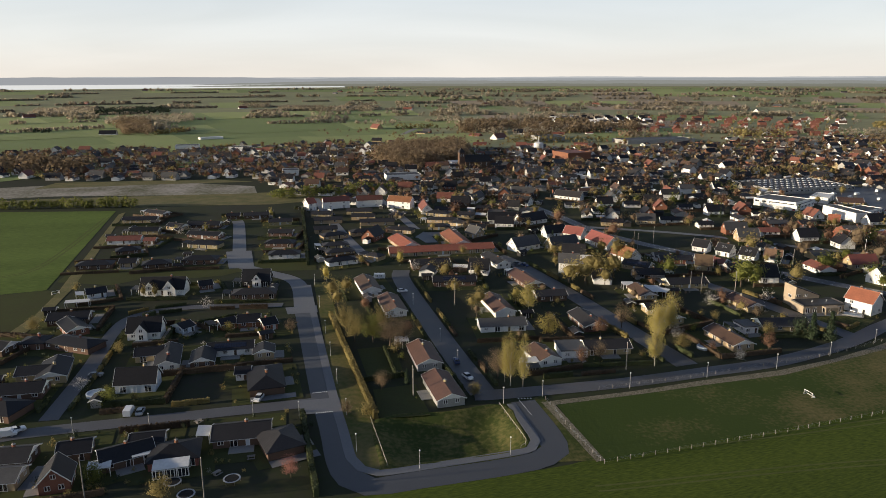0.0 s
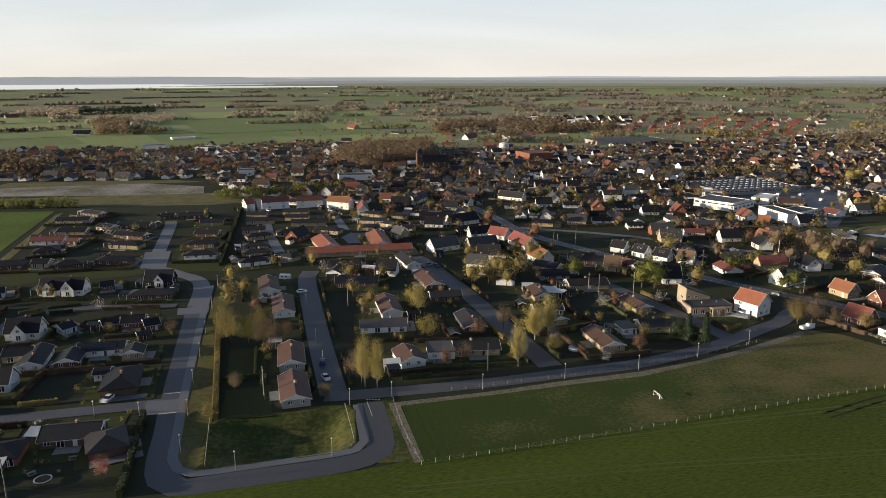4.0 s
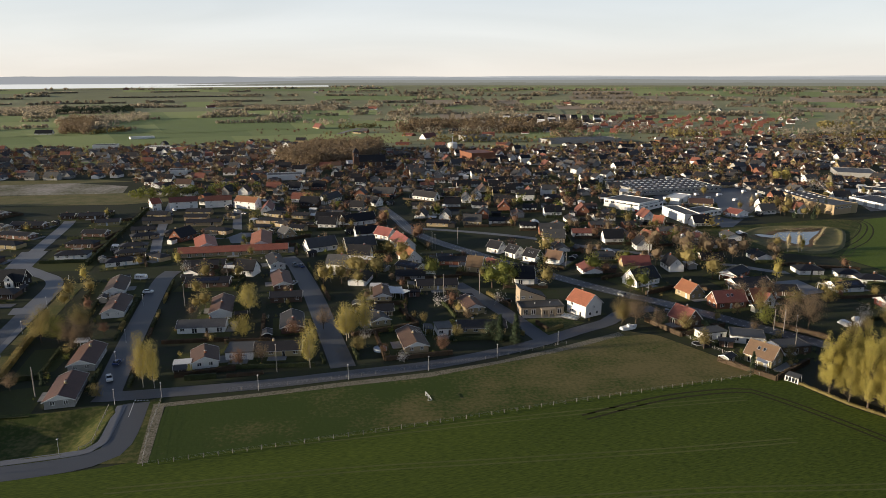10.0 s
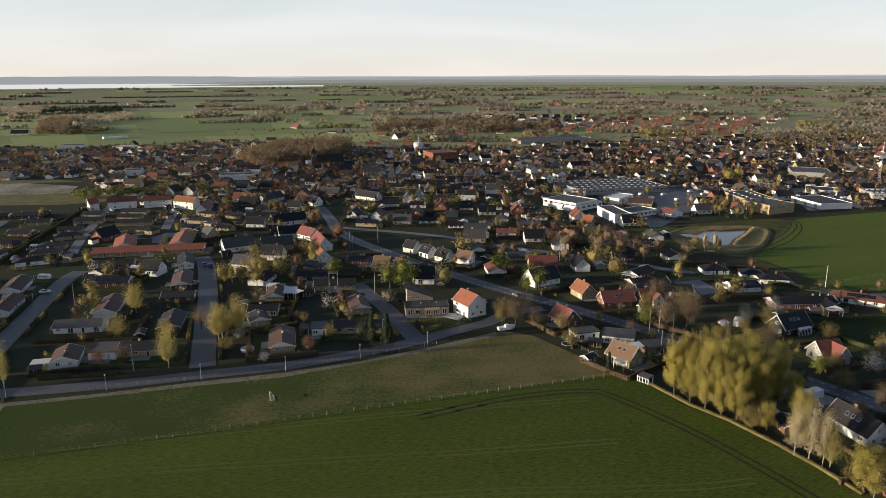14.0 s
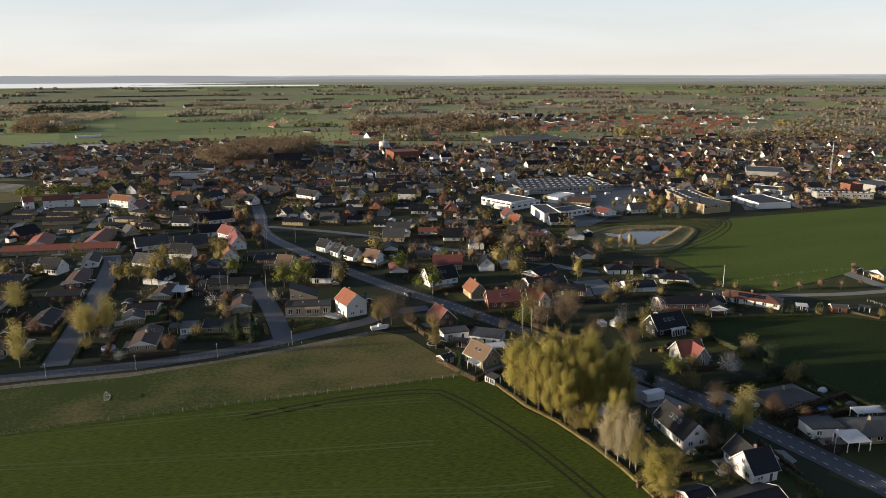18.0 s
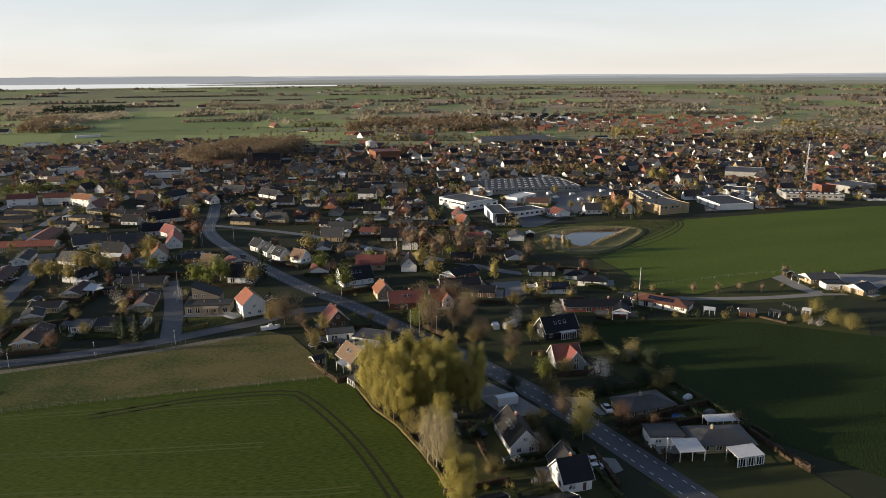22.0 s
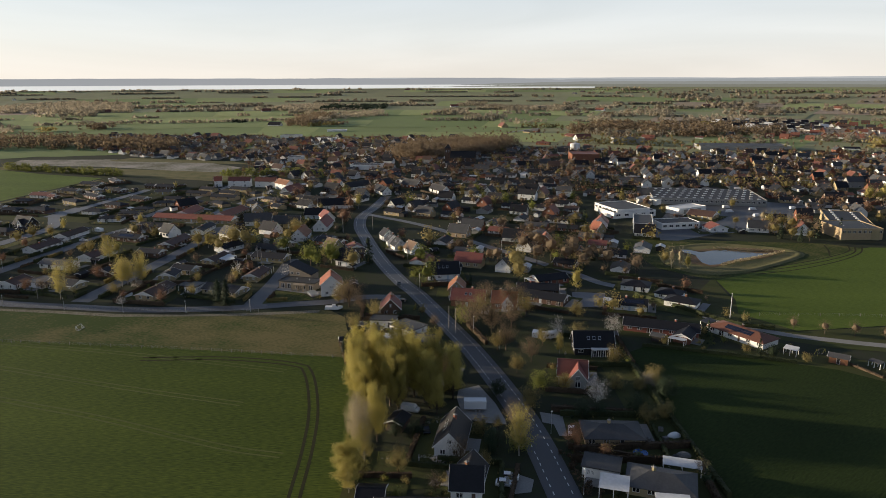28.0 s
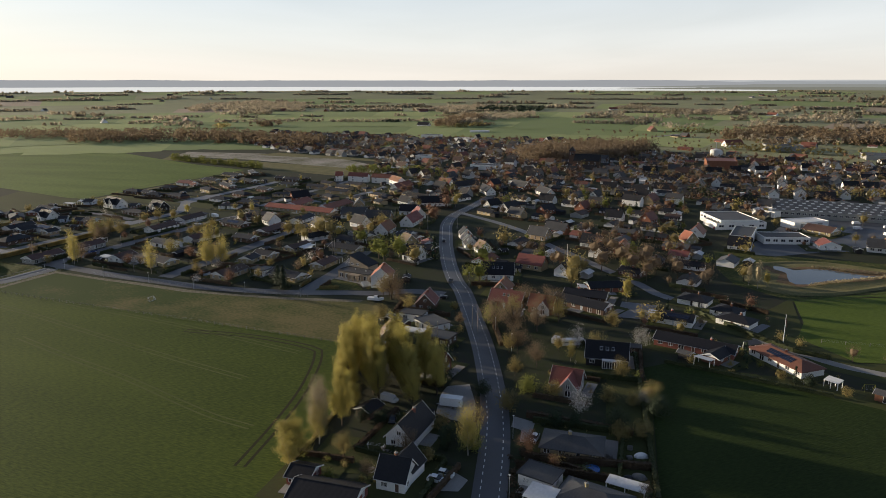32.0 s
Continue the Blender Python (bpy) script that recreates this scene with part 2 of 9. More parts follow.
M = {
    "ground": surface("town_ground", (0.036, 0.046, 0.020), (0.044, 0.042, 0.032), grain=0.35, blotch=0.02, bump=0.2, patch=0.8),
    "lawn": surface("lawn", (0.062, 0.074, 0.025), (0.056, 0.054, 0.025), grain=0.9, blotch=0.06, bump=0.6, depth=0.08, patch=0.6),
    "meadow": surface("dry_meadow", (0.047, 0.068, 0.017), (0.150, 0.124, 0.054), grain=0.9, blotch=0.05, bump=0.7, depth=0.10, patch=1.3, punch=2.0, lean=(-0.008, 0.30)),
    "basin": surface("basin_grass", (0.045, 0.060, 0.017), (0.145, 0.125, 0.050), grain=0.8, blotch=0.09, bump=0.7, depth=0.10, patch=0.9, punch=2.2, lean=(0.0001, 0.25)),
    "rough": surface("rough_grass", (0.075, 0.088, 0.028), (0.150, 0.122, 0.055), grain=0.6, blotch=0.06, bump=0.7, depth=0.10, patch=1.0, punch=2.2),
    "reeds": surface("dead_reeds", (0.190, 0.120, 0.078), (0.120, 0.092, 0.045), grain=0.9, blotch=0.12, bump=0.9, depth=0.2, patch=0.8, punch=2.4),
    "crop": surface("winter_crop", (0.092, 0.118, 0.019), (0.040, 0.058, 0.011), grain=1.5, blotch=0.016, bump=0.9, depth=0.14, patch=0.8, punch=2.6, stretch=(0.35, 1.6, 1), turn=14),
    "crop_east": surface("rolling_crop", (0.112, 0.150, 0.028), (0.066, 0.094, 0.018), grain=1.5, blotch=0.016, bump=0.9, depth=0.14, patch=0.8, punch=2.6, stretch=(0.35, 1.6, 1), turn=20),
    "site": surface("building_ground", (0.36, 0.325, 0.28), (0.13, 0.125, 0.075), grain=0.35, blotch=0.035, bump=0.8, depth=0.25, patch=1.1, punch=1.8),
    # green crop darkened in base colour for the shade lying over the paddock
    "crop_dark": surface("shaded_crop", (0.031, 0.047, 0.012), (0.019, 0.030, 0.008), grain=1.4, blotch=0.02, bump=0.9, depth=0.12, patch=0.8, punch=2.6, stretch=(0.4, 1.5, 1), turn=60),
    "crop_light": surface("bright_crop", (0.135, 0.180, 0.042), (0.075, 0.110, 0.024), grain=0.8, blotch=0.02, bump=0.8, depth=0.14, patch=0.8, punch=2.4, stretch=(0.3, 1.5, 1), turn=20),
    # distant crop and land: the pale of the haze is mixed into both base colours
    "crop_mix": surface("haze_paled_crop", (0.26, 0.31, 0.115), (0.24, 0.265, 0.12), grain=0.05, blotch=0.004, bump=0, vary=0.2, patch=0.6),
    "far": surface("haze_paled_land", (0.28, 0.285, 0.15), (0.225, 0.22, 0.13), grain=0.02, blotch=0.003, bump=0, patch=0.8),
    "soil": surface("bare_soil", (0.165, 0.145, 0.100), (0.125, 0.110, 0.076), grain=1.2, blotch=0.1, bump=0.6, depth=0.08),
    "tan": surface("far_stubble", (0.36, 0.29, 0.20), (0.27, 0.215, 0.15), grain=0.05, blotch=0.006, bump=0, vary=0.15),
    "track": surface("wheel_track", (0.115, 0.125, 0.042), (0.070, 0.085, 0.024), grain=0.7, blotch=0.05, bump=0.5, depth=0.05),
    "track_dark": surface("bare_track", (0.046, 0.042, 0.022), (0.030, 0.032, 0.014), grain=0.7, blotch=0.05, bump=0.5, depth=0.05),
    "straw": surface("dry_verge", (0.21, 0.175, 0.085), (0.10, 0.105, 0.045), grain=1.1, blotch=0.11, bump=0.7, depth=0.08, patch=0.8),
    "asphalt": surface("asphalt", (0.066, 0.068, 0.075), (0.048, 0.050, 0.056), grain=3.0, blotch=0.07, rough=0.55, bump=0.2, depth=0.01, spec=0.5),
    "asphalt_pale": surface("pale_asphalt", (0.150, 0.153, 0.162), (0.110, 0.113, 0.120), grain=2.0, blotch=0.08, rough=0.6, spec=0.5),
    "asphalt_red": surface("old_asphalt", (0.092, 0.091, 0.096), (0.068, 0.068, 0.072), grain=2.0, blotch=0.08, rough=0.6, spec=0.5),
    "paving": surface("paving", (0.290, 0.280, 0.262), (0.215, 0.207, 0.192), grain=2.5, blotch=0.15, rough=0.85),
    "gravel": surface("gravel", (0.31, 0.285, 0.265), (0.19, 0.175, 0.155), grain=6.0, blotch=0.15, bump=0.6),
    "stony": surface("stony_strip", (0.26, 0.225, 0.175), (0.085, 0.082, 0.045), grain=2.2, blotch=0.3, bump=0.9, depth=0.10, patch=0.5, punch=3.0),
    "paint": surface("road_paint", (0.72, 0.72, 0.70), (0.55, 0.55, 0.53), grain=3.0, blotch=0.5, rough=0.6),
    "water": glassy("water", (0.012, 0.022, 0.034), 0.03),
    "glass": glassy("window_glass", (0.015, 0.018, 0.022), 0.05),
    "solar": glassy("solar_panel", (0.010, 0.013, 0.026), 0.12),
    "white": surface("white_paint", (0.76, 0.75, 0.72), (0.66, 0.65, 0.62), grain=2.0, blotch=0.3, rough=0.6, bump=0.1),
    "greywood": surface("grey_wood", (0.26, 0.245, 0.225), (0.17, 0.16, 0.148), grain=5.0, blotch=0.4, rough=0.9, vary=0.2),
    "straw_wood": surface("pale_wood", (0.42, 0.38, 0.30), (0.30, 0.27, 0.21), grain=5.0, blotch=0.4, rough=0.85),
    "dark_metal": surface("dark_metal", (0.05, 0.05, 0.055), rough=0.5, metal=0.6, bump=0),
    "steel": surface("galvanised_steel", (0.48, 0.49, 0.50), (0.38, 0.39, 0.40), rough=0.45, metal=0.7, bump=0),
    "bark": surface("bark", (0.110, 0.088, 0.066), (0.070, 0.056, 0.044), grain=4.0, blotch=0.6, vary=0.2),
    "birch_bark": surface("birch_bark", (0.46, 0.42, 0.36), (0.20, 0.18, 0.15), grain=3.0, blotch=1.0),
    # roofs
    "roof_k": tiled("black_roof", (0.017, 0.017, 0.020), (0.011, 0.011, 0.013)),
    "roof_g": tiled("grey_fibre_roof", (0.080, 0.079, 0.079), (0.055, 0.054, 0.054)),
    "roof_d": tiled("dark_brown_roof", (0.034, 0.032, 0.033), (0.023, 0.022, 0.023)),
    "roof_b": tiled("brown_tile_roof", (0.098, 0.058, 0.042), (0.062, 0.040, 0.031)),
    "roof_r": tiled("red_tile_roof", (0.200, 0.076, 0.054), (0.130, 0.055, 0.042)),
    "roof_o": tiled("orange_tile_roof", (0.29, 0.108, 0.062), (0.19, 0.076, 0.047)),
    "roof_w": surface("white_sheet_roof", (0.66, 0.66, 0.65), (0.52, 0.52, 0.51), grain=1.5, blotch=0.3, rough=0.5),
    "roof_t": tiled("tan_tile_roof", (0.165, 0.105, 0.066), (0.12, 0.078, 0.052)),
    # walls
    "wall_w": surface("white_render", (0.78, 0.765, 0.73), (0.66, 0.645, 0.61), grain=2.5, blotch=0.4, rough=0.85, vary=0.06),
    "wall_y": surface("yellow_brick", (0.40, 0.315, 0.185), (0.30, 0.235, 0.145), grain=7.0, blotch=0.4, rough=0.9, vary=0.12),
    "wall_r": surface("red_brick", (0.245, 0.105, 0.068), (0.170, 0.078, 0.055), grain=7.0, blotch=0.4, rough=0.9, vary=0.15),
    "wall_b": surface("brown_brick", (0.135, 0.088, 0.064), (0.095, 0.064, 0.050), grain=7.0, blotch=0.4, rough=0.9, vary=0.15),
    "wall_g": surface("grey_render", (0.34, 0.33, 0.31), (0.26, 0.255, 0.24), grain=3.0, blotch=0.4, rough=0.85, vary=0.1),
    "wall_s": surface("sand_brick", (0.37, 0.30, 0.22), (0.28, 0.225, 0.165), grain=7.0, blotch=0.4, rough=0.9),
    "wall_k": surface("black_timber", (0.045, 0.042, 0.040), (0.030, 0.028, 0.027), grain=5.0, blotch=0.4, rough=0.8),
    "wall_u": surface("pale_blue_timber", (0.50, 0.55, 0.60), (0.42, 0.46, 0.50), grain=3.0, blotch=0.4, rough=0.7),
    # foliage
    "leaf_poplar": leafy("poplar_leaves", (0.39, 0.335, 0.098)),
    "leaf_birch": leafy("birch_leaves", (0.36, 0.305, 0.100)),
    "leaf_green": leafy("fresh_leaves", (0.175, 0.185, 0.048)),
    "leaf_dull": leafy("budding_twigs", (0.255, 0.208, 0.084), through_light=0.5),
    "leaf_brown": leafy("bare_twigs", (0.20, 0.148, 0.094), through_light=0.45),
    "leaf_red": leafy("copper_leaves", (0.190, 0.112, 0.072), through_light=0.4),
    "leaf_pale": leafy("pale_catkins", (0.32, 0.265, 0.160), through_light=0.2),
    "leaf_fir": leafy("fir_needles", (0.030, 0.044, 0.022), through_light=0.0),
    "leaf_white": leafy("white_blossom", (0.62, 0.58, 0.52)),
    "leaf_pink": leafy("pink_blossom", (0.38, 0.19, 0.155)),
    "leaf_hedge": leafy("clipped_hedge", (0.042, 0.050, 0.020), through_light=0.0),
    "leaf_beech": leafy("beech_hedge", (0.085, 0.060, 0.038), through_light=0.2),
    # twigs of the distant woods, lightened in base colour for haze
    "leaf_far": leafy("haze_paled_twigs", (0.33, 0.285, 0.21), through_light=0.6),
    "hazy_hills": None,
    "grass": leafy("grass_tufts", (0.150, 0.145, 0.055), through_light=0.2),
}


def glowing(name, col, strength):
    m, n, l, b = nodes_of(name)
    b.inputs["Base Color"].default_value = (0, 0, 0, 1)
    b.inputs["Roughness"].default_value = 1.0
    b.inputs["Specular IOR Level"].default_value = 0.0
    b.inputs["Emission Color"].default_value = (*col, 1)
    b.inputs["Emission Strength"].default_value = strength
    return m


# backdrop colours: the distance haze is put in as flat emission
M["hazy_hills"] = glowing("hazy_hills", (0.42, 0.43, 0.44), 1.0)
# the water emits a flat pale tone in place of reflected sky
M["sea"] = glowing("sky_glow_water", (0.66, 0.66, 0.645), 1.0)
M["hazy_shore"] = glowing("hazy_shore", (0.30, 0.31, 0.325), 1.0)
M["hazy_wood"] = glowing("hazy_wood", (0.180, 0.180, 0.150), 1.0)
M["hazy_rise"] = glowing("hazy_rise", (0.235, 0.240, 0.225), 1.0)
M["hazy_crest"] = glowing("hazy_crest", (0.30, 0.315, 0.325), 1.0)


# ---------------------------------------------------------------- mesh helpers
def mesh_of(name, verts, faces, mats, slots=None):
    me = bpy.data.meshes.new(name)
    me.from_pydata(verts, [], faces)
    for m in mats if isinstance(mats, (list, tuple)) else (mats,):
        me.materials.append(M[m])
    if slots is not None:
        me.polygons.foreach_set("material_index", slots)
    me.update()
    return me


def part(name, me, parent, loc=(0, 0, 0), rz=0.0, label=""):
    ob = new(name, me)
    ob.parent = parent
    ob.location = loc
    ob.rotation_euler = (0, 0, rz)
    return tagged(ob, label) if label else ob


class Shape:
    """Collects boxes, prisms and loose faces into one mesh."""

    def __init__(self):
        self.v, self.f, self.s = [], [], []

    def face(self, pts, slot=0):
        k = len(self.v)
        self.v += [tuple(p) for p in pts]
        self.f.append(tuple(range(k, k + len(pts))))
        self.s.append(slot)
        return self

    def box(self, x0, x1, y0, y1, z0, z1, slot=0):
        k = len(self.v)
        self.v += [(x, y, z) for z in (z0, z1) for x, y in ((x0, y0), (x1, y0), (x1, y1), (x0, y1))]
        for q in ((3, 2, 1, 0), (4, 5, 6, 7), (0, 1, 5, 4), (1, 2, 6, 5), (2, 3, 7, 6), (3, 0, 4, 7)):
            self.f.append(tuple(k + i for i in q))
            self.s.append(slot)
        return self

    def prism(self, ring, offset, slot=0):
        """A closed ring of points, pushed along offset into a solid."""
        k, n, o = len(self.v), len(ring), Vector(offset)
        self.v += [tuple(p) for p in ring] + [tuple(Vector(p) + o) for p in ring]
        self.f += [tuple(range(k + n - 1, k - 1, -1)), tuple(range(k + n, k + 2 * n))]
        self.f += [(k + i, k + (i + 1) % n, k + n + (i + 1) % n, k + n + i) for i in range(n)]
        self.s += [slot] * (n + 2)
        return self

    def tube(self, p, q, r0, r1, n=6, slot=0):
        p, q = Vector(p), Vector(q)
        d = (q - p).normalized()
        a = d.orthogonal().normalized()
        b = d.cross(a)
        k = len(self.v)
        for c, r in ((p, r0), (q, r1)):
            self.v += [tuple(c + a * r * math.cos(6.2832 * i / n) + b * r * math.sin(6.2832 * i / n)) for i in range(n)]
        self.f += [(k + i, k + (i + 1) % n, k + n + (i + 1) % n, k + n + i) for i in range(n)]
        self.f += [tuple(range(k + n - 1, k - 1, -1)), tuple(range(k + n, k + 2 * n))]
        self.s += [slot] * (n + 2)
        return self

    def pipe(self, line, r, n=4, slot=0):
        """One unbroken thin tube along a level line of points."""
        k = len(self.v)
        for i, p in enumerate(line):
            d = (line[min(i + 1, len(line) - 1)] - line[max(i - 1, 0)]).normalized()
            side = Vector((-d.y, d.x, 0))
            self.v += [tuple(p + side * r * math.cos(6.2832 * j / n) + Vector((0, 0, r * math.sin(6.2832 * j / n)))) for j in range(n)]
        for i in range(len(line) - 1):
            self.f += [(k + i * n + j, k + i * n + (j + 1) % n, k + i * n + n + (j + 1) % n, k + i * n + n + j) for j in range(n)]
            self.s += [slot] * n
        return self

    def mesh(self, name, mats):
        return mesh_of(name, self.v, self.f, mats, self.s)


class Bulk:
    """Joins many placed meshes into one."""

    def __init__(self):
        self.v, self.f, self.s, self.mats, self.n = [], [], [], [], 0

    def add(self, me, m):
        k = len(me.vertices)
        a = np.empty(k * 3)
        me.vertices.foreach_get("co", a)
        mm = np.array(m)
        self.v.append(a.reshape(-1, 3) @ mm[:3, :3].T + mm[:3, 3])
        ids = []
        for q in me.materials:
            if q not in self.mats:
                self.mats.append(q)
            ids.append(self.mats.index(q))
        for p in me.polygons:
            self.f.append([i + self.n for i in p.vertices])
            self.s.append(ids[p.material_index])
        self.n += k

    def make(self, name, label, category):
        me = bpy.data.meshes.new(name)
        me.from_pydata(np.concatenate(self.v).tolist(), [], self.f)
        for q in self.mats:
            me.materials.append(q)
        me.polygons.foreach_set("material_index", self.s)
        me.update()
        return tagged(new(name, me), label, category, "", "stuff")


_kept = {}


def kept(key, make):
    if key not in _kept:
        _kept[key] = make()
    return _kept[key]


def sheet(name, pts, z, mat, label="", category="", kind="structure", thick=0.0):
    """A flat piece of ground with the given outline."""
    s = Shape()
    if thick:
        s.prism([(x, y, z - thick) for x, y in pts], (0, 0, thick))
    else:
        s.face([(x, y, z) for x, y in pts])
    me = s.mesh(name, mat)
    bm = bmesh.new()
    bm.from_mesh(me)
    bmesh.ops.recalc_face_normals(bm, faces=bm.faces)
    if not thick:
        for f in bm.faces:
            if f.normal.z < 0:
                f.normal_flip()
    bmesh.ops.triangulate(bm, faces=[f for f in bm.faces if len(f.verts) > 4])
    bm.to_mesh(me)
    bm.free()
    return tagged(new(name, me), label, category, "", kind)


def smooth_line(pts, step=4.0):
    """Catmull-Rom through the points."""
    p = [Vector((*q[:2], 0)) for q in pts]
    p = [p[0] * 2 - p[1]] + p + [p[-1] * 2 - p[-2]]
    out = []
    for i in range(1, len(p) - 2):
        n = max(1, int((p[i + 1] - p[i]).length / step))
        for k in range(n):
            t = k / n
            out.append(0.5 * ((2 * p[i]) + (p[i + 1] - p[i - 1]) * t + (2 * p[i - 1] - 5 * p[i] + 4 * p[i + 1] - p[i + 2]) * t * t
                              + (3 * p[i] - p[i - 1] - 3 * p[i + 1] + p[i + 2]) * t ** 3))
    return out + [p[-2]]


def sides(line):
    out = []
    for i, p in enumerate(line):
        d = (line[min(i + 1, len(line) - 1)] - line[max(i - 1, 0)]).normalized()
        out.append((p, Vector((-d.y, d.x, 0))))
    return out


ROADS = []          # points along the roads with half the road's width


def ribbon(name, pts, width, z, mat, label="", category="", shift=0.0, thick=0.0, step=4.0, kind="structure", parent=None):
    """A strip that follows a line: roads, pavements, tracks."""
    line = sides(smooth_line(pts, step))
    if kind == "structure" and not parent:
        ROADS.extend((p.x, p.y, width / 2) for p, n in line)
    v, f = [], []
    for p, n in line:
        for o, dz in (((width / 2, -thick), (width / 2, 0), (-width / 2, 0), (-width / 2, -thick)) if thick else ((width / 2, 0), (-width / 2, 0))):
            q = p + n * (o + shift)
            v.append((q.x, q.y, z + dz))
    m = 4 if thick else 2
    for i in range(len(line) - 1):
        for j in range(m - 1):
            f.append((i * m + j, i * m + j + 1, i * m + m + j + 1, i * m + m + j))
    me = mesh_of(name, v, f, mat)
    ob = new(name, me)
    if parent:
        ob.parent = parent
        return ob
    return tagged(ob, label, category, "", kind)


# ---------------------------------------------------------------- kinds of things
rng = np.random.default_rng(7)


def leaves(centres, size, seed, out=None, loose=0.42):
    """One small four-sided leaf clump at each centre, turned at random or, given out, mostly outwards."""
    r = np.random.default_rng(seed)
    n = len(centres)
    a = r.normal(size=(n, 3))
    a /= np.linalg.norm(a, axis=1)[:, None]
    b = np.cross(a, r.normal(size=(n, 3)))
    b /= np.linalg.norm(b, axis=1)[:, None]
    if out is not None:
        o = np.asarray(out) / (np.linalg.norm(out, axis=1)[:, None] + 1e-6)
        face = o + r.normal(size=(n, 3)) * loose
        face /= np.linalg.norm(face, axis=1)[:, None]
        a = np.cross(face, a)
        a /= np.linalg.norm(a, axis=1)[:, None]
        b = np.cross(face, a)
    s = size * r.uniform(0.6, 1.3, (n, 1))
    c = np.asarray(centres)
    v = np.stack([c + a * s, c + b * s * 0.7, c - a * s, c - b * s * 0.7], 1).reshape(-1, 3)
    f = np.arange(4 * n).reshape(-1, 4)
    return v, f


def leaf_mesh(name, centres, size, seed, mat, out=None, loose=0.42):
    v, f = leaves(centres, size, seed, out, loose)
    return mesh_of(name, v.tolist(), f.tolist(), mat)


def crown_core(pts, mid, fine, seed, fill):
    """The dense inside of a crown: a lumpy closed skin that follows the leaf points."""
    bm = bmesh.new()
    bmesh.ops.create_icosphere(bm, subdivisions=2 if fine else 1, radius=1.0)
    q = pts - mid
    ln = np.linalg.norm(q, axis=1)
    u = q / (ln[:, None] + 1e-6)
    r = np.random.default_rng(seed + 9)
    for v in bm.verts:
        d = np.array(v.co)
        near = ln[u @ d > 0.80]
        reach = np.percentile(near, 72) if len(near) > 3 else 0.12
        v.co = Vector(mid + d * reach * fill * r.uniform(0.72, 1.12))
    out = [tuple(v.co) for v in bm.verts], [[v.index for v in f.verts] for f in bm.faces]
    bm.free()
    return out


def crown_points(kind, seed):
    """Where the leaf clumps of a tree of height 1 sit, with its limbs: (points, limbs)."""
    r = np.random.default_rng(seed)
    pts, limbs = [], []
    if kind == "poplar":
        for i in range(54):
            z0 = 0.08 + 0.66 * i / 54
            a = i * 2.4 + r.uniform(-0.4, 0.4)
            reach = 0.18 * (1.0 - 0.6 * max(0, (z0 - 0.35) / 0.65)) * r.uniform(0.6, 1.2)
            base = np.array([0, 0, z0])
            tip = base + np.array([math.cos(a) * reach, math.sin(a) * reach, r.uniform(0.13, 0.30)])
            tip[2] = min(tip[2], 1.0)
            limbs.append((base, tip, 0.006))
            n = 190
            t = r.uniform(0.45, 1.05, (n, 1))
            pts.append(base + (tip - base) * t + np.clip(r.normal(size=(n, 3)), -1.5, 1.5) * np.array([0.026, 0.026, 0.034]))
    elif kind == "fir":
        for i in range(26):
            z0 = 0.06 + 0.92 * i / 26
            reach = 0.20 * (1.02 - z0) + 0.01
            for k in range(7):
                a = k * 0.9 + i * 0.55 + r.uniform(-0.2, 0.2)
                tip = np.array([math.cos(a) * reach, math.sin(a) * reach, z0 - 0.05 * reach / 0.2])
                n = 7
                t = r.uniform(0.2, 1.05, (n, 1))
                pts.append(np.array([0, 0, z0]) + (tip - np.array([0, 0, z0])) * t + r.normal(size=(n, 3)) * 0.012)
    else:
        wide = {"birch": 0.24, "round": 0.40, "bare": 0.40, "bush": 0.55}[kind]
        low = {"birch": 0.16, "round": 0.24, "bare": 0.24, "bush": 0.10}[kind]
        nl = {"birch": 26, "round": 22, "bare": 24, "bush": 20}[kind]
        for i in range(nl):
            u = (i + 0.5) / nl
            z0 = low + (0.72 - low) * u * 0.8
            a = i * 2.4 + r.uniform(-0.5, 0.5)
            shape = math.sin(math.pi * min(0.97, 0.22 + 0.72 * u)) ** 0.8
            reach = wide * shape * r.uniform(0.6, 1.15)
            tip = np.array([math.cos(a) * reach, math.sin(a) * reach, min(1.0, low + 0.12 + (0.88 - low) * u * r.uniform(0.9, 1.1))])
            base = np.array([0, 0, z0 * 0.75])
            limbs.append((base, tip, 0.010 if kind != "birch" else 0.006))
            n = {"birch": 150, "round": 165, "bare": 165, "bush": 80}[kind]
            t = np.clip(r.uniform(0.35, 1.1, (n, 1)), 0, 1.05)
            spread = {"birch": 0.042, "round": 0.062, "bare": 0.060, "bush": 0.085}[kind]
            c = base + (tip - base) * t + np.clip(r.normal(size=(n, 3)), -1.25, 1.25) * spread * (0.5 + 0.8 * t)
            c[:, 2] = np.clip(c[:, 2], 0.05, 1.02)
            pts.append(c)
    return np.concatenate(pts), limbs


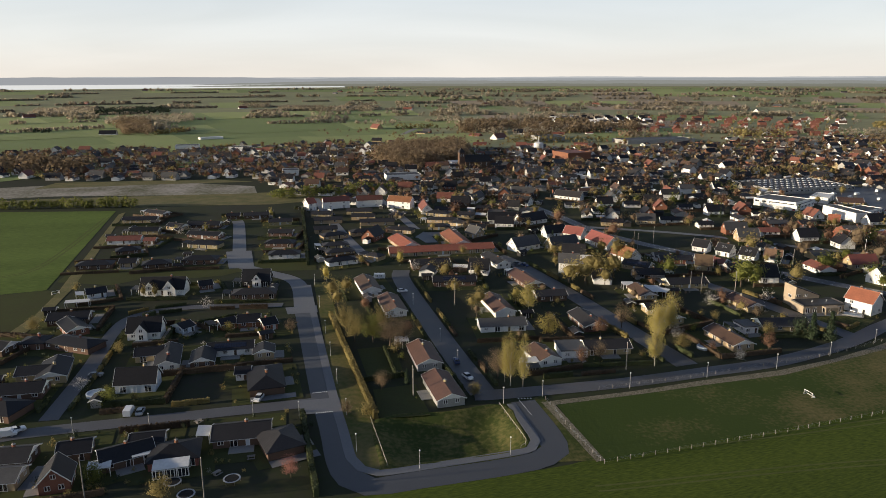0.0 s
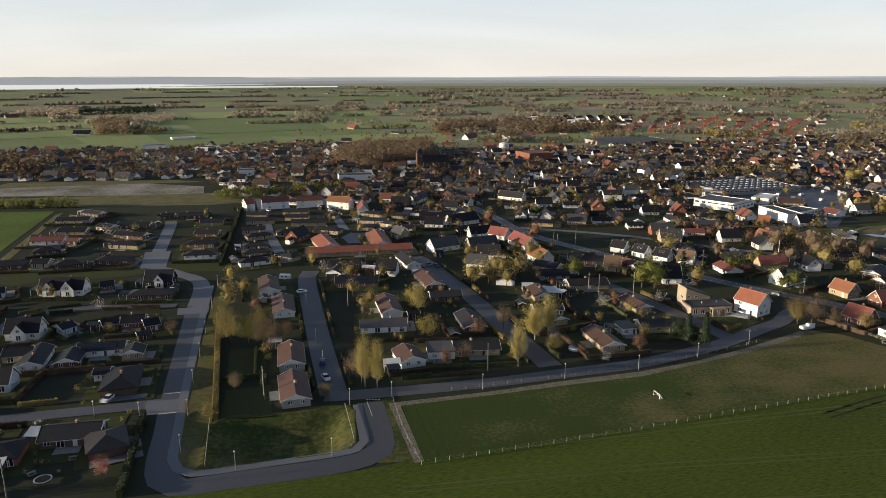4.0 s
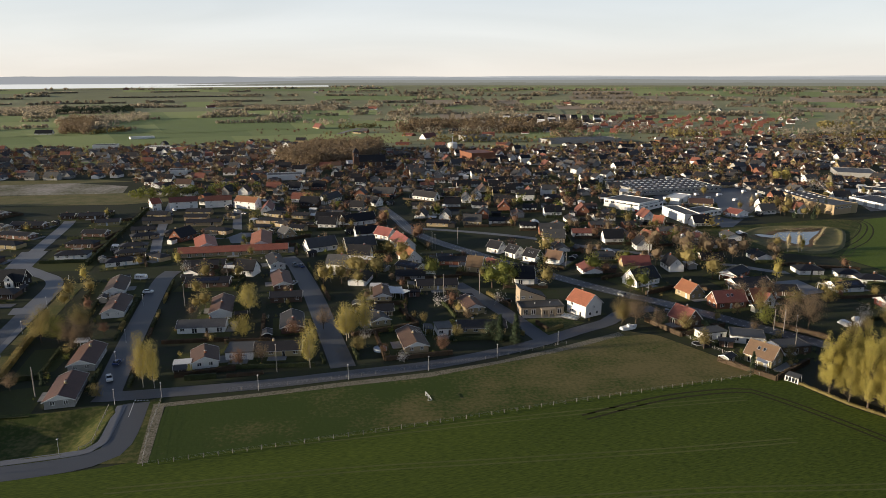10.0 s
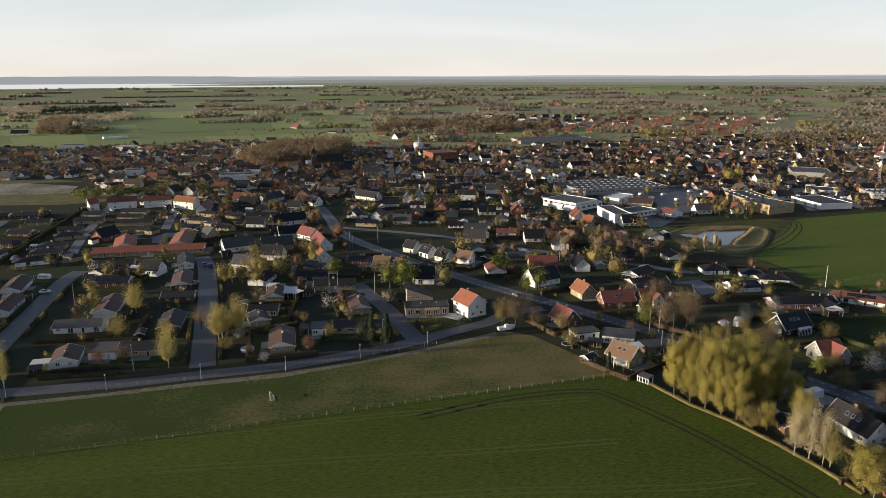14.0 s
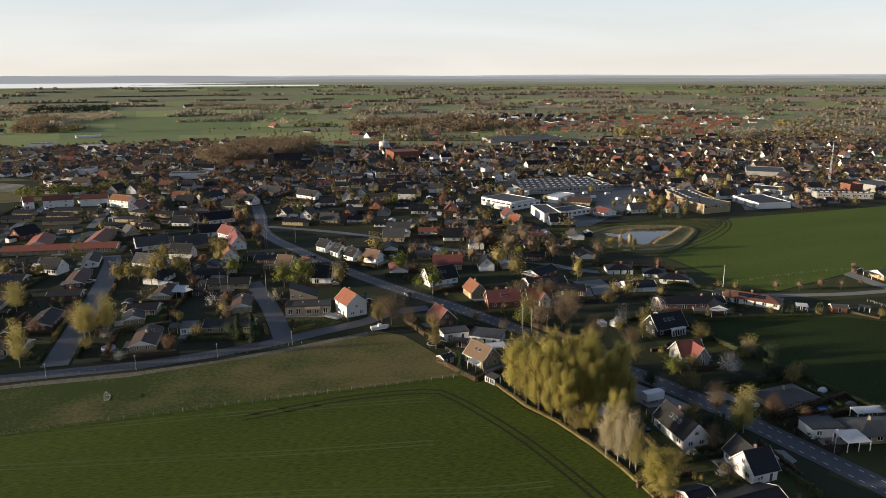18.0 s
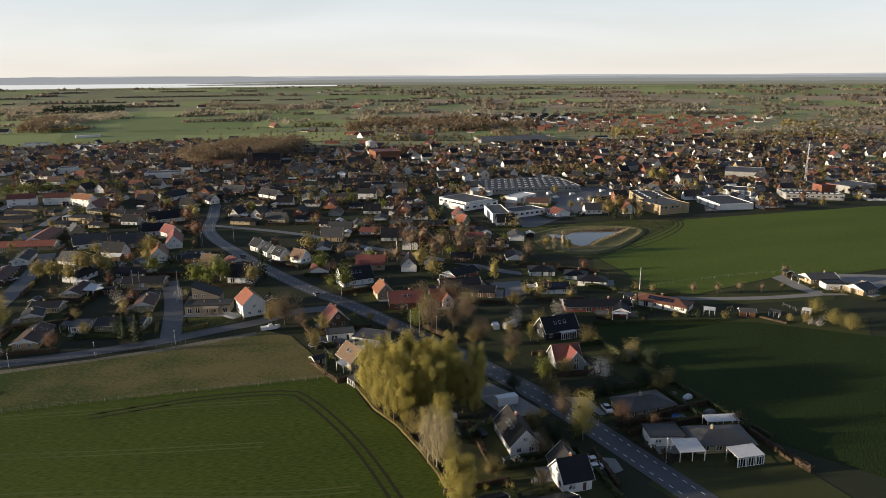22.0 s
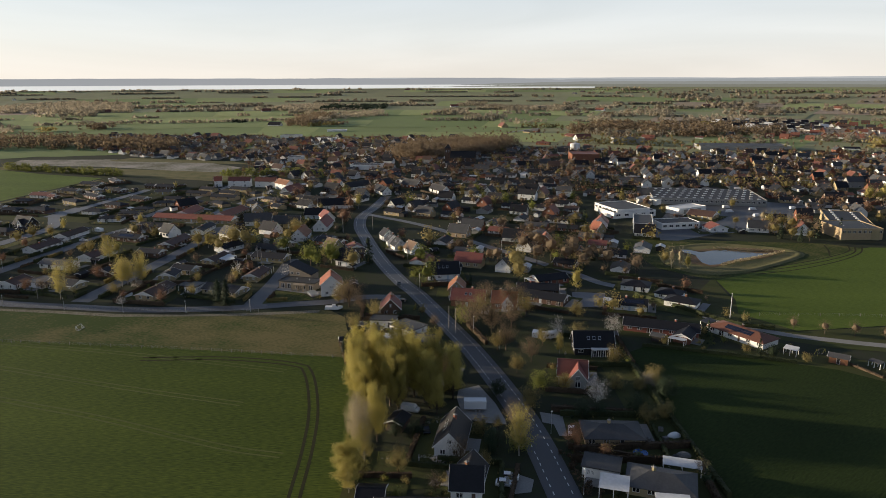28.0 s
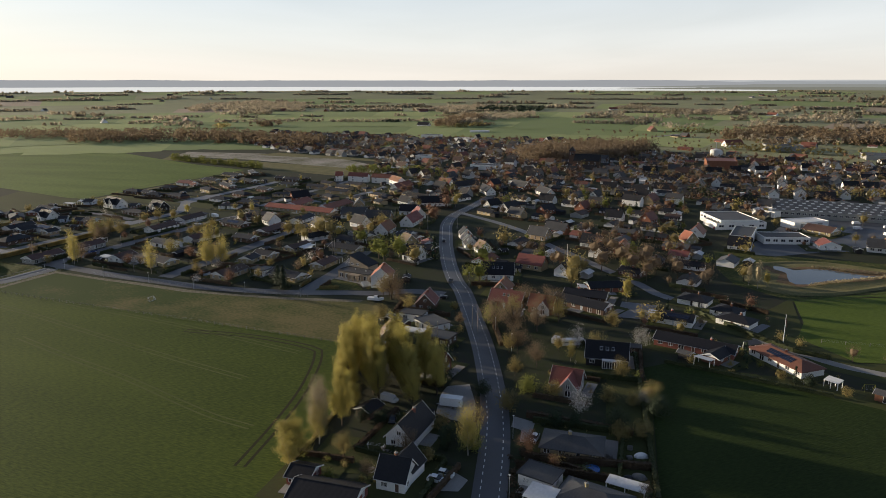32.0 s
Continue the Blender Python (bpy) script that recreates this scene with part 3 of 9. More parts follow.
def trunk_mesh(kind, seed, limbs, bark):
    s = Shape()
    top = {"poplar": 0.85, "fir": 0.95, "birch": 0.85}.get(kind, 0.6)
    r0 = {"poplar": 0.016, "fir": 0.012, "birch": 0.011, "bush": 0.02}.get(kind, 0.022)
    r = np.random.default_rng(seed + 50)
    p, n = np.array([0.0, 0.0, -0.01]), 5
    for i in range(n):
        q = np.array([r.normal() * 0.006, r.normal() * 0.006, top * (i + 1) / n])
        s.tube(p, q, r0 * (1 - 0.85 * i / n), r0 * (1 - 0.85 * (i + 1) / n), 6)
        p = q
    for b, t, w in limbs:
        m = b * 0.45 + t * 0.55 + np.array([0, 0, -0.02])
        s.tube(b, m, w * 0.8, w * 0.5, 4)
        s.tube(m, t, w * 0.5, w * 0.15, 4)
    return s.mesh("trunk", bark)


TREES = {  # kind: crown shape, leaves, leaf size, bark, label, category
    "poplar": ("poplar", "leaf_poplar", 0.0115, "bark", "tall poplar with dense yellow-green spring leaves", "poplar tree"),
    "birch": ("birch", "leaf_birch", 0.0145, "birch_bark", "slender birch with pale trunk and fresh yellow leaves", "birch tree"),
    "green": ("round", "leaf_green", 0.023, "bark", "leafy garden tree with a fresh green crown", "tree"),
    "dull": ("round", "leaf_dull", 0.019, "bark", "budding garden tree with an olive-brown crown", "tree"),
    "bare": ("bare", "leaf_brown", 0.0135, "bark", "bare tree with a fine brown haze of twigs", "tree"),
    "pale": ("birch", "leaf_pale", 0.0135, "birch_bark", "bare pale birch covered in cream catkins", "birch tree"),
    "red": ("round", "leaf_red", 0.019, "bark", "garden tree with copper-red spring leaves", "tree"),
    "fir": ("fir", "leaf_fir", 0.034, "bark", "dark green conifer with drooping branches", "conifer"),
    "white": ("bush", "leaf_white", 0.022, "bark", "fruit tree covered in white blossom", "blossom tree"),
    "pink": ("round", "leaf_pink", 0.017, "bark", "ornamental cherry covered in pink blossom", "blossom tree"),
    "bush": ("bush", "leaf_dull", 0.040, "bark", "broad olive-brown garden shrub", "shrub"),
    "gbush": ("bush", "leaf_green", 0.040, "bark", "broad fresh green garden shrub", "shrub"),
    "ybush": ("bush", "leaf_birch", 0.034, "bark", "yellow flowering garden shrub", "shrub"),
    "dbush": ("bush", "leaf_fir", 0.044, "bark", "dark evergreen garden shrub", "shrub"),
}


FAR_TREES = Bulk()


def tree(kind, x, y, h, wide=1.0, z=0.0, thin=False, far=False):
    shape, leaf, size, bark, label, cat = TREES[kind]
    k = int((abs(x) * 7.3 + abs(y) * 3.1)) % 3
    thin = thin or y > 260
    if y > 280 and any(abs(x - p) < 9 and abs(y - q) < 9 and math.hypot(x - p, y - q) < half + 2.2 for p, q, half in ROADS):
        return None

    def make():
        pts, limbs = crown_points(shape, 11 * k + len(kind))
        if thin:
            pts, grow = (pts[::66], 3.2) if far == 2 else (pts[::26], 2.1) if far else (pts[::7], 1.3)
        else:
            grow = 0.74
        mid = {"poplar": 0.5, "birch": 0.55, "fir": 0.2, "bush": 0.3}.get(shape, 0.5)
        tall = 0.25 if shape in ("poplar", "birch", "fir") else 0.7
        out = (pts - np.array([0, 0, mid])) * np.array([1, 1, tall]) + np.array([0, 0, 0.04])
        if not thin or shape == "fir" or kind == "white":
            return leaf_mesh("crown", pts, size * grow, k, leaf, out, 0.4), trunk_mesh(shape, k, limbs if not thin else [], bark)
        cv, cf = crown_core(pts, np.array([0, 0, mid]), not far, k, {"bare": 0.58, "bush": 0.45}.get(shape, 0.66))
        v, f = leaves(pts, size * grow, k, out)
        return mesh_of("crown", cv + v.tolist(), cf + (f + len(cv)).tolist(), leaf), trunk_mesh(shape, k, [], bark)

    crown, trunk = kept(("tree", kind, k, thin, far), make)
    if far:
        m = Matrix.LocRotScale((x, y, z), Euler((0, 0, (x * 1.7 + y * 2.3) % 6.28)), (h * wide, h * wide, h))
        FAR_TREES.add(crown, m)
        if far != 2:
            FAR_TREES.add(trunk, m)
        return None
    name = {"fir": "conifer", "poplar": "poplar_tree", "birch": "birch_tree", "pale": "birch_tree", "white": "blossom_tree", "pink": "blossom_tree"}.get(kind, "shrub" if "bush" in kind else "tree")
    ob = tagged(new(name, trunk), label, cat)
    turn = (x * 1.7 + y * 2.3) % 6.28
    ob.matrix_world = Matrix.LocRotScale((x, y, z), Euler((0, 0, turn)), (h * wide, h * wide, h))
    part("crown", crown, ob)
    return ob


def hedge(x0, y0, x1, y1, h=1.6, w=1.0, mat="leaf_hedge", label=""):
    """A clipped hedge: a rough core with leaf clumps over it."""
    a, b = Vector((x0, y0, 0)), Vector((x1, y1, 0))
    ln = (b - a).length
    if ln < 0.5:
        return None
    r = np.random.default_rng(int(abs(x0 * 13 + y0 * 7)) + 1)
    s = Shape()
    n = max(2, int(ln / 1.5))
    top = [h * r.uniform(0.86, 0.98) for _ in range(n + 1)]
    for i in range(n):
        u0, u1 = ln * i / n, ln * (i + 1) / n
        s.prism([(u0, -w * 0.42, 0), (u0, w * 0.42, 0), (u0, w * 0.36, top[i]), (u0, -w * 0.36, top[i])], (u1 - u0, 0, 0))
    m = int(min(900, ln * (2 * h + w) * 4.5))
    c = np.stack([r.uniform(0, ln, m), r.uniform(-w / 2, w / 2, m), r.uniform(0.05, h, m)], 1)
    side = r.random(m) < 2 * h / (2 * h + w)
    c[side, 1] = np.sign(c[side, 1]) * w * 0.46
    c[~side, 2] = h * 0.97
    v, f = leaves(c, 0.24, 3)
    k = len(s.v)
    s.v += v.tolist()
    s.f += (f + k).tolist()
    s.s += [0] * len(f)
    ob = new("hedge", s.mesh("hedge", mat))
    ob.matrix_world = Matrix.Translation(a) @ Matrix.Rotation(math.atan2(y1 - y0, x1 - x0), 4, "Z")
    return tagged(ob, label or ("russet beech hedge along a garden edge" if mat == "leaf_beech" else "dark green clipped hedge along a garden edge"), "hedge")


def hedge_line(pts, h=1.6, w=1.0, mat="leaf_hedge", label="", gap=11.0):
    line = smooth_line(pts, gap)
    for a, b in zip(line[:-1], line[1:]):
        hedge(a.x, a.y, b.x, b.y, h, w, mat, label)


def cross_gable(ob, u, side, w, out, roof, wall="white", eave=3.0, z=None, depth=4.0):
    """A gabled bay that stands out from a roof slope: wall, roof and window under the house ob."""
    ridge = round(eave + 0.62 * w, 2)
    turn = -math.pi / 2 if side < 0 else math.pi / 2
    ln = round(depth + out, 1)

    def body():
        return Shape().prism([(-ln / 2, -w / 2, -0.2), (-ln / 2, w / 2, -0.2), (-ln / 2, w / 2, eave), (-ln / 2, 0, ridge - 0.1), (-ln / 2, -w / 2, eave)], (ln, 0, 0)).mesh("bay_wall", wall)
    y = side * (out + depth) / 2 + side * (0 if z is None else z)
    part("bay_wall", body(), ob, (u, y, 0), turn)
    part("bay_roof", gable_roof(ln, w, eave, ridge, roof, 0.3), ob, (u, y, 0), turn)
    part("barge_board", barge_mesh(w, eave, ridge, 0.3), ob, (u, y + side * (ln / 2 + 0.32), 0), turn)
    part("window", window_mesh(1.1, 1.2), ob, (u, y + side * (ln / 2 + 0.02), eave - 0.2), 0 if side < 0 else math.pi)
    part("window", window_mesh(1.5, 1.8), ob, (u, y + side * (ln / 2 + 0.02), 0.5), 0 if side < 0 else math.pi)


def inset_panel(s, w, h, depth, rim, cuts=1, z0=0.0):
    """A slab of which the front (towards -y) is sunk inside a rim, in one closed piece. Slot 0: rim, slot 1: sunk faces."""
    k = len(s.v)
    xs = [-w / 2] + [-w / 2 + w * i / cuts for i in range(1, cuts)] + [w / 2]
    y0, y1, y2 = -0.05, 0.03, -0.05 + depth
    zb, zt = z0, z0 + h
    n = len(xs)
    for y in (y0, y1):
        for z in (zb, zt):
            s.v += [(x, y, z) for x in xs]
    fb, ft, bb, bt = k, k + n, k + 2 * n, k + 3 * n
    for i in range(n - 1):
        s.f += [(fb + i, bb + i, bb + i + 1, fb + i + 1), (ft + i, ft + i + 1, bt + i + 1, bt + i), (bb + i, bt + i, bt + i + 1, bb + i + 1)]
        s.s += [0, 0, 0]
        x0, x1 = xs[i] + rim, xs[i + 1] - rim
        q = len(s.v)
        for y in (y0, y2):
            s.v += [(x0, y, zb + rim), (x1, y, zb + rim), (x1, y, zt - rim), (x0, y, zt - rim)]
        o = (fb + i, fb + i + 1, ft + i + 1, ft + i)
        for j in range(4):
            s.f += [(o[j], o[(j + 1) % 4], q + (j + 1) % 4, q + j), (q + j, q + (j + 1) % 4, q + 4 + (j + 1) % 4, q + 4 + j)]
            s.s += [0, 0]
        s.f.append((q + 4, q + 5, q + 6, q + 7))
        s.s.append(1)
    s.f += [(fb, ft, bt, bb), (fb + n - 1, bb + n - 1, bt + n - 1, ft + n - 1)]
    s.s += [0, 0]
    return s


def lathe(s, rings, n=8, slots=None, axis="z"):
    """Rings of (radius, height) joined into one closed turned piece."""
    k = len(s.v)
    for r, h in rings:
        for i in range(n):
            c, d = r * math.cos(6.2832 * i / n), r * math.sin(6.2832 * i / n)
            s.v.append((c, d, h) if axis == "z" else (c, h, d))
    for j in range(len(rings) - 1):
        for i in range(n):
            s.f.append((k + j * n + i, k + j * n + (i + 1) % n, k + (j + 1) * n + (i + 1) % n, k + (j + 1) * n + i))
            s.s.append(slots[j] if slots else 0)
    s.f += [tuple(range(k + n - 1, k - 1, -1)), tuple(range(k + (len(rings) - 1) * n, k + len(rings) * n))]
    s.s += [slots[0] if slots else 0, slots[-1] if slots else 0]
    return s


def window_mesh(w, h):
    return kept(("win", round(w, 1), round(h, 1)), lambda: inset_panel(Shape(), w, h, 0.06, 0.08, 2 if w > 0.9 else 1).mesh("window", ("white", "glass")))


def door_mesh(mat="wall_b"):
    return kept(("door", mat), lambda: inset_panel(Shape(), 1.0, 2.1, 0.03, 0.09).mesh("door", ("white", mat)))


def chimney_mesh(mat="wall_r"):
    def make():
        s = Shape()
        r = 0.45
        lathe(s, [(r, -0.9), (r, 0.72), (r + 0.08, 0.74), (r + 0.08, 0.86), (0.2, 0.88), (0.2, 1.05)], 4, [0, 1, 1, 1, 1])
        return s.mesh("chimney", (mat, "wall_g"))
    return kept(("chim", mat), make)


def gable_wall(ln, w, eave, ridge, mat):
    def make():
        s = Shape()
        h = ln / 2
        s.prism([(-h, -w / 2, -0.3), (-h, w / 2, -0.3), (-h, w / 2, eave), (-h, 0, ridge - 0.12), (-h, -w / 2, eave)], (ln, 0, 0))
        return s.mesh("wall", mat)
    return kept(("gw", ln, w, eave, ridge, mat), make)


def box_wall(ln, w, top, mat):
    return kept(("bw", ln, w, top, mat), lambda: Shape().box(-ln / 2, ln / 2, -w / 2, w / 2, -0.3, top).mesh("wall", mat))


def gable_roof(ln, w, eave, ridge, mat, over=0.45, thick=0.16):
    def make():
        h = ln / 2 + over
        slope = (ridge - eave) / (w / 2)
        e = w / 2 + over
        ze = ridge - slope * e
        t = ridge + thick
        ring = [(-h, 0, ridge), (-h, e, ze), (-h, e, ze + thick), (-h, 0.16, t - 0.16 * slope), (-h, 0.12, t + 0.06), (-h, -0.12, t + 0.06),
                (-h, -0.16, t - 0.16 * slope), (-h, -e, ze + thick), (-h, -e, ze)]
        return Shape().prism(ring, (2 * h, 0, 0)).mesh("roof", mat)
    return kept(("gr", ln, w, eave, ridge, mat), make)


def hip_roof(ln, w, eave, ridge, mat, over=0.5, inset=None):
    def make():
        s = Shape()
        hx, hy = ln / 2 + over, w / 2 + over
        i = max(0.0, ln / 2 - (w / 2 if inset is None else inset))
        lo = [(-hx, -hy), (hx, -hy), (hx, hy), (-hx, hy)]
        b = [(x, y, eave - 0.12) for x, y in lo]
        t = [(x, y, eave + 0.06) for x, y in lo]
        r0, r1 = (-i, 0, ridge), (i, 0, ridge)
        s.v += b + t + [r0, r1]
        s.f += [(3, 2, 1, 0), (0, 1, 5, 4), (1, 2, 6, 5), (2, 3, 7, 6), (3, 0, 4, 7), (4, 5, 9, 8), (6, 7, 8, 9), (5, 6, 9), (7, 4, 8)]
        s.s += [0] * 9
        return s.mesh("roof", mat)
    return kept(("hr", ln, w, eave, ridge, mat, inset), make)


def barge_mesh(w, eave, ridge, over=0.45):
    def make():
        slope = (ridge - eave) / (w / 2)
        e = w / 2 + over
        ze = ridge - slope * e
        ring = [(0, 0, ridge - 0.1), (0, e, ze - 0.1), (0, e, ze + 0.2), (0, 0, ridge + 0.24), (0, -e, ze + 0.2), (0, -e, ze - 0.1)]
        return Shape().prism(ring, (0.06, 0, 0)).mesh("barge_board", "white")
    return kept(("barge", w, eave, ridge), make)


ROOF_WORDS = {"k": "black", "g": "grey", "d": "dark brown", "b": "brown tiled", "r": "red tiled", "o": "orange tiled", "w": "white sheet", "t": "tan tiled"}
WALL_WORDS = {"w": "white rendered", "y": "yellow brick", "r": "red brick", "b": "brown brick", "g": "grey rendered", "k": "black timber", "u": "pale blue timber"}


PLOTS = []          # x, y, turn, length, width of each dwelling


def squared(s):
    """A four-sided turned shape set square, a little taller than wide."""
    s.v = [((v[0] - v[1]) * 0.60, (v[0] + v[1]) * 0.80, v[2]) for v in s.v]
    return s


def house(x, y, turn, ln, w, storey="b", roof="k", wall="y", hip=False, chimney=True, solar=False, lights=0, porch=False, plain=False):
    """A dwelling: ridge along its own x axis, which lies at turn degrees. storey: b one floor, v a floor and an attic, f flat roof, t two floors."""
    eave, ridge = {"b": (2.3, 2.3 + 0.2 * w), "v": (3.0, 3.0 + 0.50 * w), "t": (5.2, 5.2 + 0.42 * w), "f": (2.7, 2.9), "s": (2.2, 2.2 + 0.2 * w)}[storey]
    ln, w, ridge = round(ln, 1), round(w, 1), round(ridge, 2)
    word = {"b": "low", "v": "one-and-a-half storey", "t": "two-storey", "f": "flat-roofed", "s": "small"}[storey]
    if wall == "w" and storey == "b" and (x * 3 + y) % 5 < 3 and x < 165:
        wall = "y" if (x + y) % 2 < 1 else "b"
    is_shed = storey == "s"
    ob = tagged(new("shed" if is_shed else "house"), f"{word} {WALL_WORDS[wall]} {'shed' if is_shed else 'house'} with a {'hipped ' if hip else ''}{ROOF_WORDS[roof]} roof",
                "shed" if is_shed else "house")
    ob.matrix_world = pose(x, y, 0, 0, 0, turn)
    PLOTS.append((x, y, turn, ln, w, plain or is_shed))
    wm, rm = "wall_" + wall, "roof_" + roof
    if storey == "f":
        part("wall", box_wall(ln, w, 2.7, wm), ob)

        def flat():
            s = Shape()
            s.box(-ln / 2 - 0.3, ln / 2 + 0.3, -w / 2 - 0.3, w / 2 + 0.3, 2.7, 2.9)
            for q in ((-ln / 2 - 0.3, ln / 2 + 0.3, -w / 2 - 0.3, -w / 2 - 0.15), (-ln / 2 - 0.3, ln / 2 + 0.3, w / 2 + 0.15, w / 2 + 0.3),
                      (-ln / 2 - 0.3, -ln / 2 - 0.15, -w / 2 - 0.15, w / 2 + 0.15), (ln / 2 + 0.15, ln / 2 + 0.3, -w / 2 - 0.15, w / 2 + 0.15)):
                s.box(*q, 2.9, 3.02)
            return s.mesh("roof", rm)
        part("roof", kept(("flat", ln, w, rm), flat), ob)
    elif hip:
        part("wall", box_wall(ln, w, eave, wm), ob)
        part("roof", hip_roof(ln, w, eave, ridge, rm), ob)
    else:
        part("wall", gable_wall(ln, w, eave, ridge, wm), ob)
        top = part("roof", gable_roof(ln, w, eave, ridge, rm), ob)
        if not plain and not is_shed and y < 255:
            e = w / 2 + 0.47
            for sg in (-1, 1):
                part("gutter", kept(("gut", ln), lambda: Shape().tube((-ln / 2 - 0.45, 0, 0), (ln / 2 + 0.45, 0, 0), 0.07, 0.07, 5).mesh("gutter", "steel")), top, (0, sg * e, ridge - (ridge - eave) / (w / 2) * e + 0.06))
        if storey == "b" and not plain and not is_shed and wall != "k":
            def panel():
                return Shape().prism([(0, -w / 2 + 0.1, eave + 0.05), (0, w / 2 - 0.1, eave + 0.05), (0, 0, ridge - 0.14)], (0.08, 0, 0)).mesh("gable_panel", "white")
            for sx in (1, -1):
                part("gable_panel", kept(("gp", w, ridge), panel), ob, (sx * (ln / 2 + 0.04) - 0.04, 0, 0))
        if not plain:
            for sx in (1, -1):
                part("barge_board", barge_mesh(w, eave, ridge), ob, (sx * (ln / 2 + 0.47) - (0.06 if sx < 0 else 0), 0, 0))
    if is_shed:
        part("door", door_mesh("wall_k"), ob, (0, -w / 2 - 0.01, 0))
        return ob
    r = random.Random(int(abs(x * 31 + y * 17)))
    # openings along the two long sides
    n = max(2, int(ln / 3.4)) if not plain else 2
    ca, sa = math.cos(radians(turn)), math.sin(radians(turn))
    for sg in (-1, 1):
        if -sg * sa * (80 - x) + sg * ca * (-y) < -0.35 * math.hypot(80 - x, y):
            continue                                 # a side that faces away over the gardens
        for i in range(n):
            u = -ln / 2 + ln * (i + 0.5) / n + r.uniform(-0.3, 0.3)
            if sg < 0 and i == n // 2 and not plain:
                leaf = part("door", door_mesh(r.choice(("wall_b", "wall_k", "wall_u"))), ob, (u, sg * (w / 2 + 0.01), 0.1))
                if y < 330:
                    part("door_handle", kept(("dh",), lambda: Shape().tube((0.34, -0.09, 1.0), (0.22, -0.09, 1.0), 0.02, 0.02, 5).mesh("door_handle", "steel")), leaf)
                continue
            tall = r.random() < 0.25
            part("window", window_mesh(1.8 if tall else 1.5, 2.0 if tall else 1.2), ob, (u, sg * (w / 2 + 0.01), 0.15 if tall else 0.95), 0 if sg < 0 else math.pi)
            if storey == "t":
                part("window", window_mesh(1.3, 1.2), ob, (u, sg * (w / 2 + 0.01), 3.5), 0 if sg < 0 else math.pi)
    if not hip and not plain:
        for sx in (-1, 1):
            rz = math.pi / 2 if sx > 0 else -math.pi / 2
            for u in ((-w * 0.22, w * 0.22) if w > 6 else (0,)):
                part("window", window_mesh(1.2, 1.2), ob, (sx * (ln / 2 + 0.01), u, 0.95), rz)
            if storey == "v":
                part("window", window_mesh(1.1, 1.1), ob, (sx * (ln / 2 + 0.01), 0, 3.6), rz)
            if storey == "t":
                part("window", window_mesh(1.1, 1.1), ob, (sx * (ln / 2 + 0.01), 0, 3.5), rz)
    if chimney and storey != "f":
        stack = part("chimney", chimney_mesh("wall_r" if wall in "rbw" else "wall_y"), ob, (r.uniform(-0.2, 0.2) * ln, 0.3, ridge))
        if not plain and y < 330:
            part("chimney_pot", kept(("pot",), lambda: lathe(Shape(), [(0.14, 0), (0.11, 0.3), (0.14, 0.32), (0.10, 0.36)], 7).mesh("chimney_pot", "roof_d")), stack, (0, 0, 1.04))
    slope = math.atan2(ridge - eave, w / 2)

    def on_roof(name, me, u, v, side):
        q = part(name, me, ob, (u, side * v, ridge - math.tan(slope) * v + 0.2))
        q.rotation_euler = (-side * slope, 0, 0)
        return q
    for i in range(lights):
        me = kept(("rl",), lambda: squared(lathe(Shape(), [(0.75, -0.06), (0.75, 0.05), (0.6, 0.06), (0.58, 0.04)], 4, [0, 0, 1])).mesh("roof_light", ("steel", "glass")))
        on_roof("roof_light", me, (i - (lights - 1) / 2) * 1.8, w * 0.24, -1)
    if solar:
        me = kept(("sol",), lambda: Shape().box(-0.8, 0.8, -0.5, 0.5, -0.04, 0.02).mesh("solar_panel", "solar"))
        for i in range(6):
            for j in range(2):
                on_roof("solar_panel", me, (i - 2.5) * 1.66, w * 0.18 + j * 1.06, -1)
    return ob


def lamp_post(x, y, turn=0.0, h=4.6):
    ob = tagged(new("street_lamp"), "slim grey street lamp with a small round head", "street lamp", "street lamps")
    ob.matrix_world = pose(x, y, 0.02, 0, 0, turn)

    def pole():
        return lathe(Shape(), [(0.10, -0.02), (0.095, 1.0), (0.075, 1.05), (0.06, h + 0.1)], 7).mesh("pole", "steel")
    part("pole", kept(("lp", h), pole), ob)
    part("lamp_head", kept(("lh",), lambda: lathe(Shape(), [(0.08, -0.12), (0.23, 0.0), (0.20, 0.08), (0.06, 0.18)], 10).mesh("lamp_head", "white")), ob, (0, 0, h + 0.15))
    return ob


def utility_pole(x, y, h=9.0):
    ob = tagged(new("utility_pole"), "tall weathered wooden pole", "pole")
    ob.matrix_world = pose(x, y, 0, 0, 0, 0)
    part("pole", kept(("up", h), lambda: Shape().tube((0, 0, -0.2), (0, 0, h), 0.16, 0.11, 8).mesh("pole", "greywood")), ob)
    part("cap", kept(("upc",), lambda: Shape().tube((0, 0, 0), (0, 0, 0.12), 0.14, 0.05, 8).mesh("cap", "white")), ob, (0, 0, h))
    return ob


CAR_COL = {"white": (0.70, 0.70, 0.69), "black": (0.02, 0.02, 0.022), "silver": (0.42, 0.43, 0.44), "blue": (0.03, 0.05, 0.13), "red": (0.30, 0.02, 0.02), "grey": (0.13, 0.135, 0.14)}
for _k, _c in CAR_COL.items():
    M["car_" + _k] = glassy("car_paint_" + _k, _c, 0.25)
M["tyre"] = surface("tyre_rubber", (0.03, 0.03, 0.03), rough=0.9, bump=0)


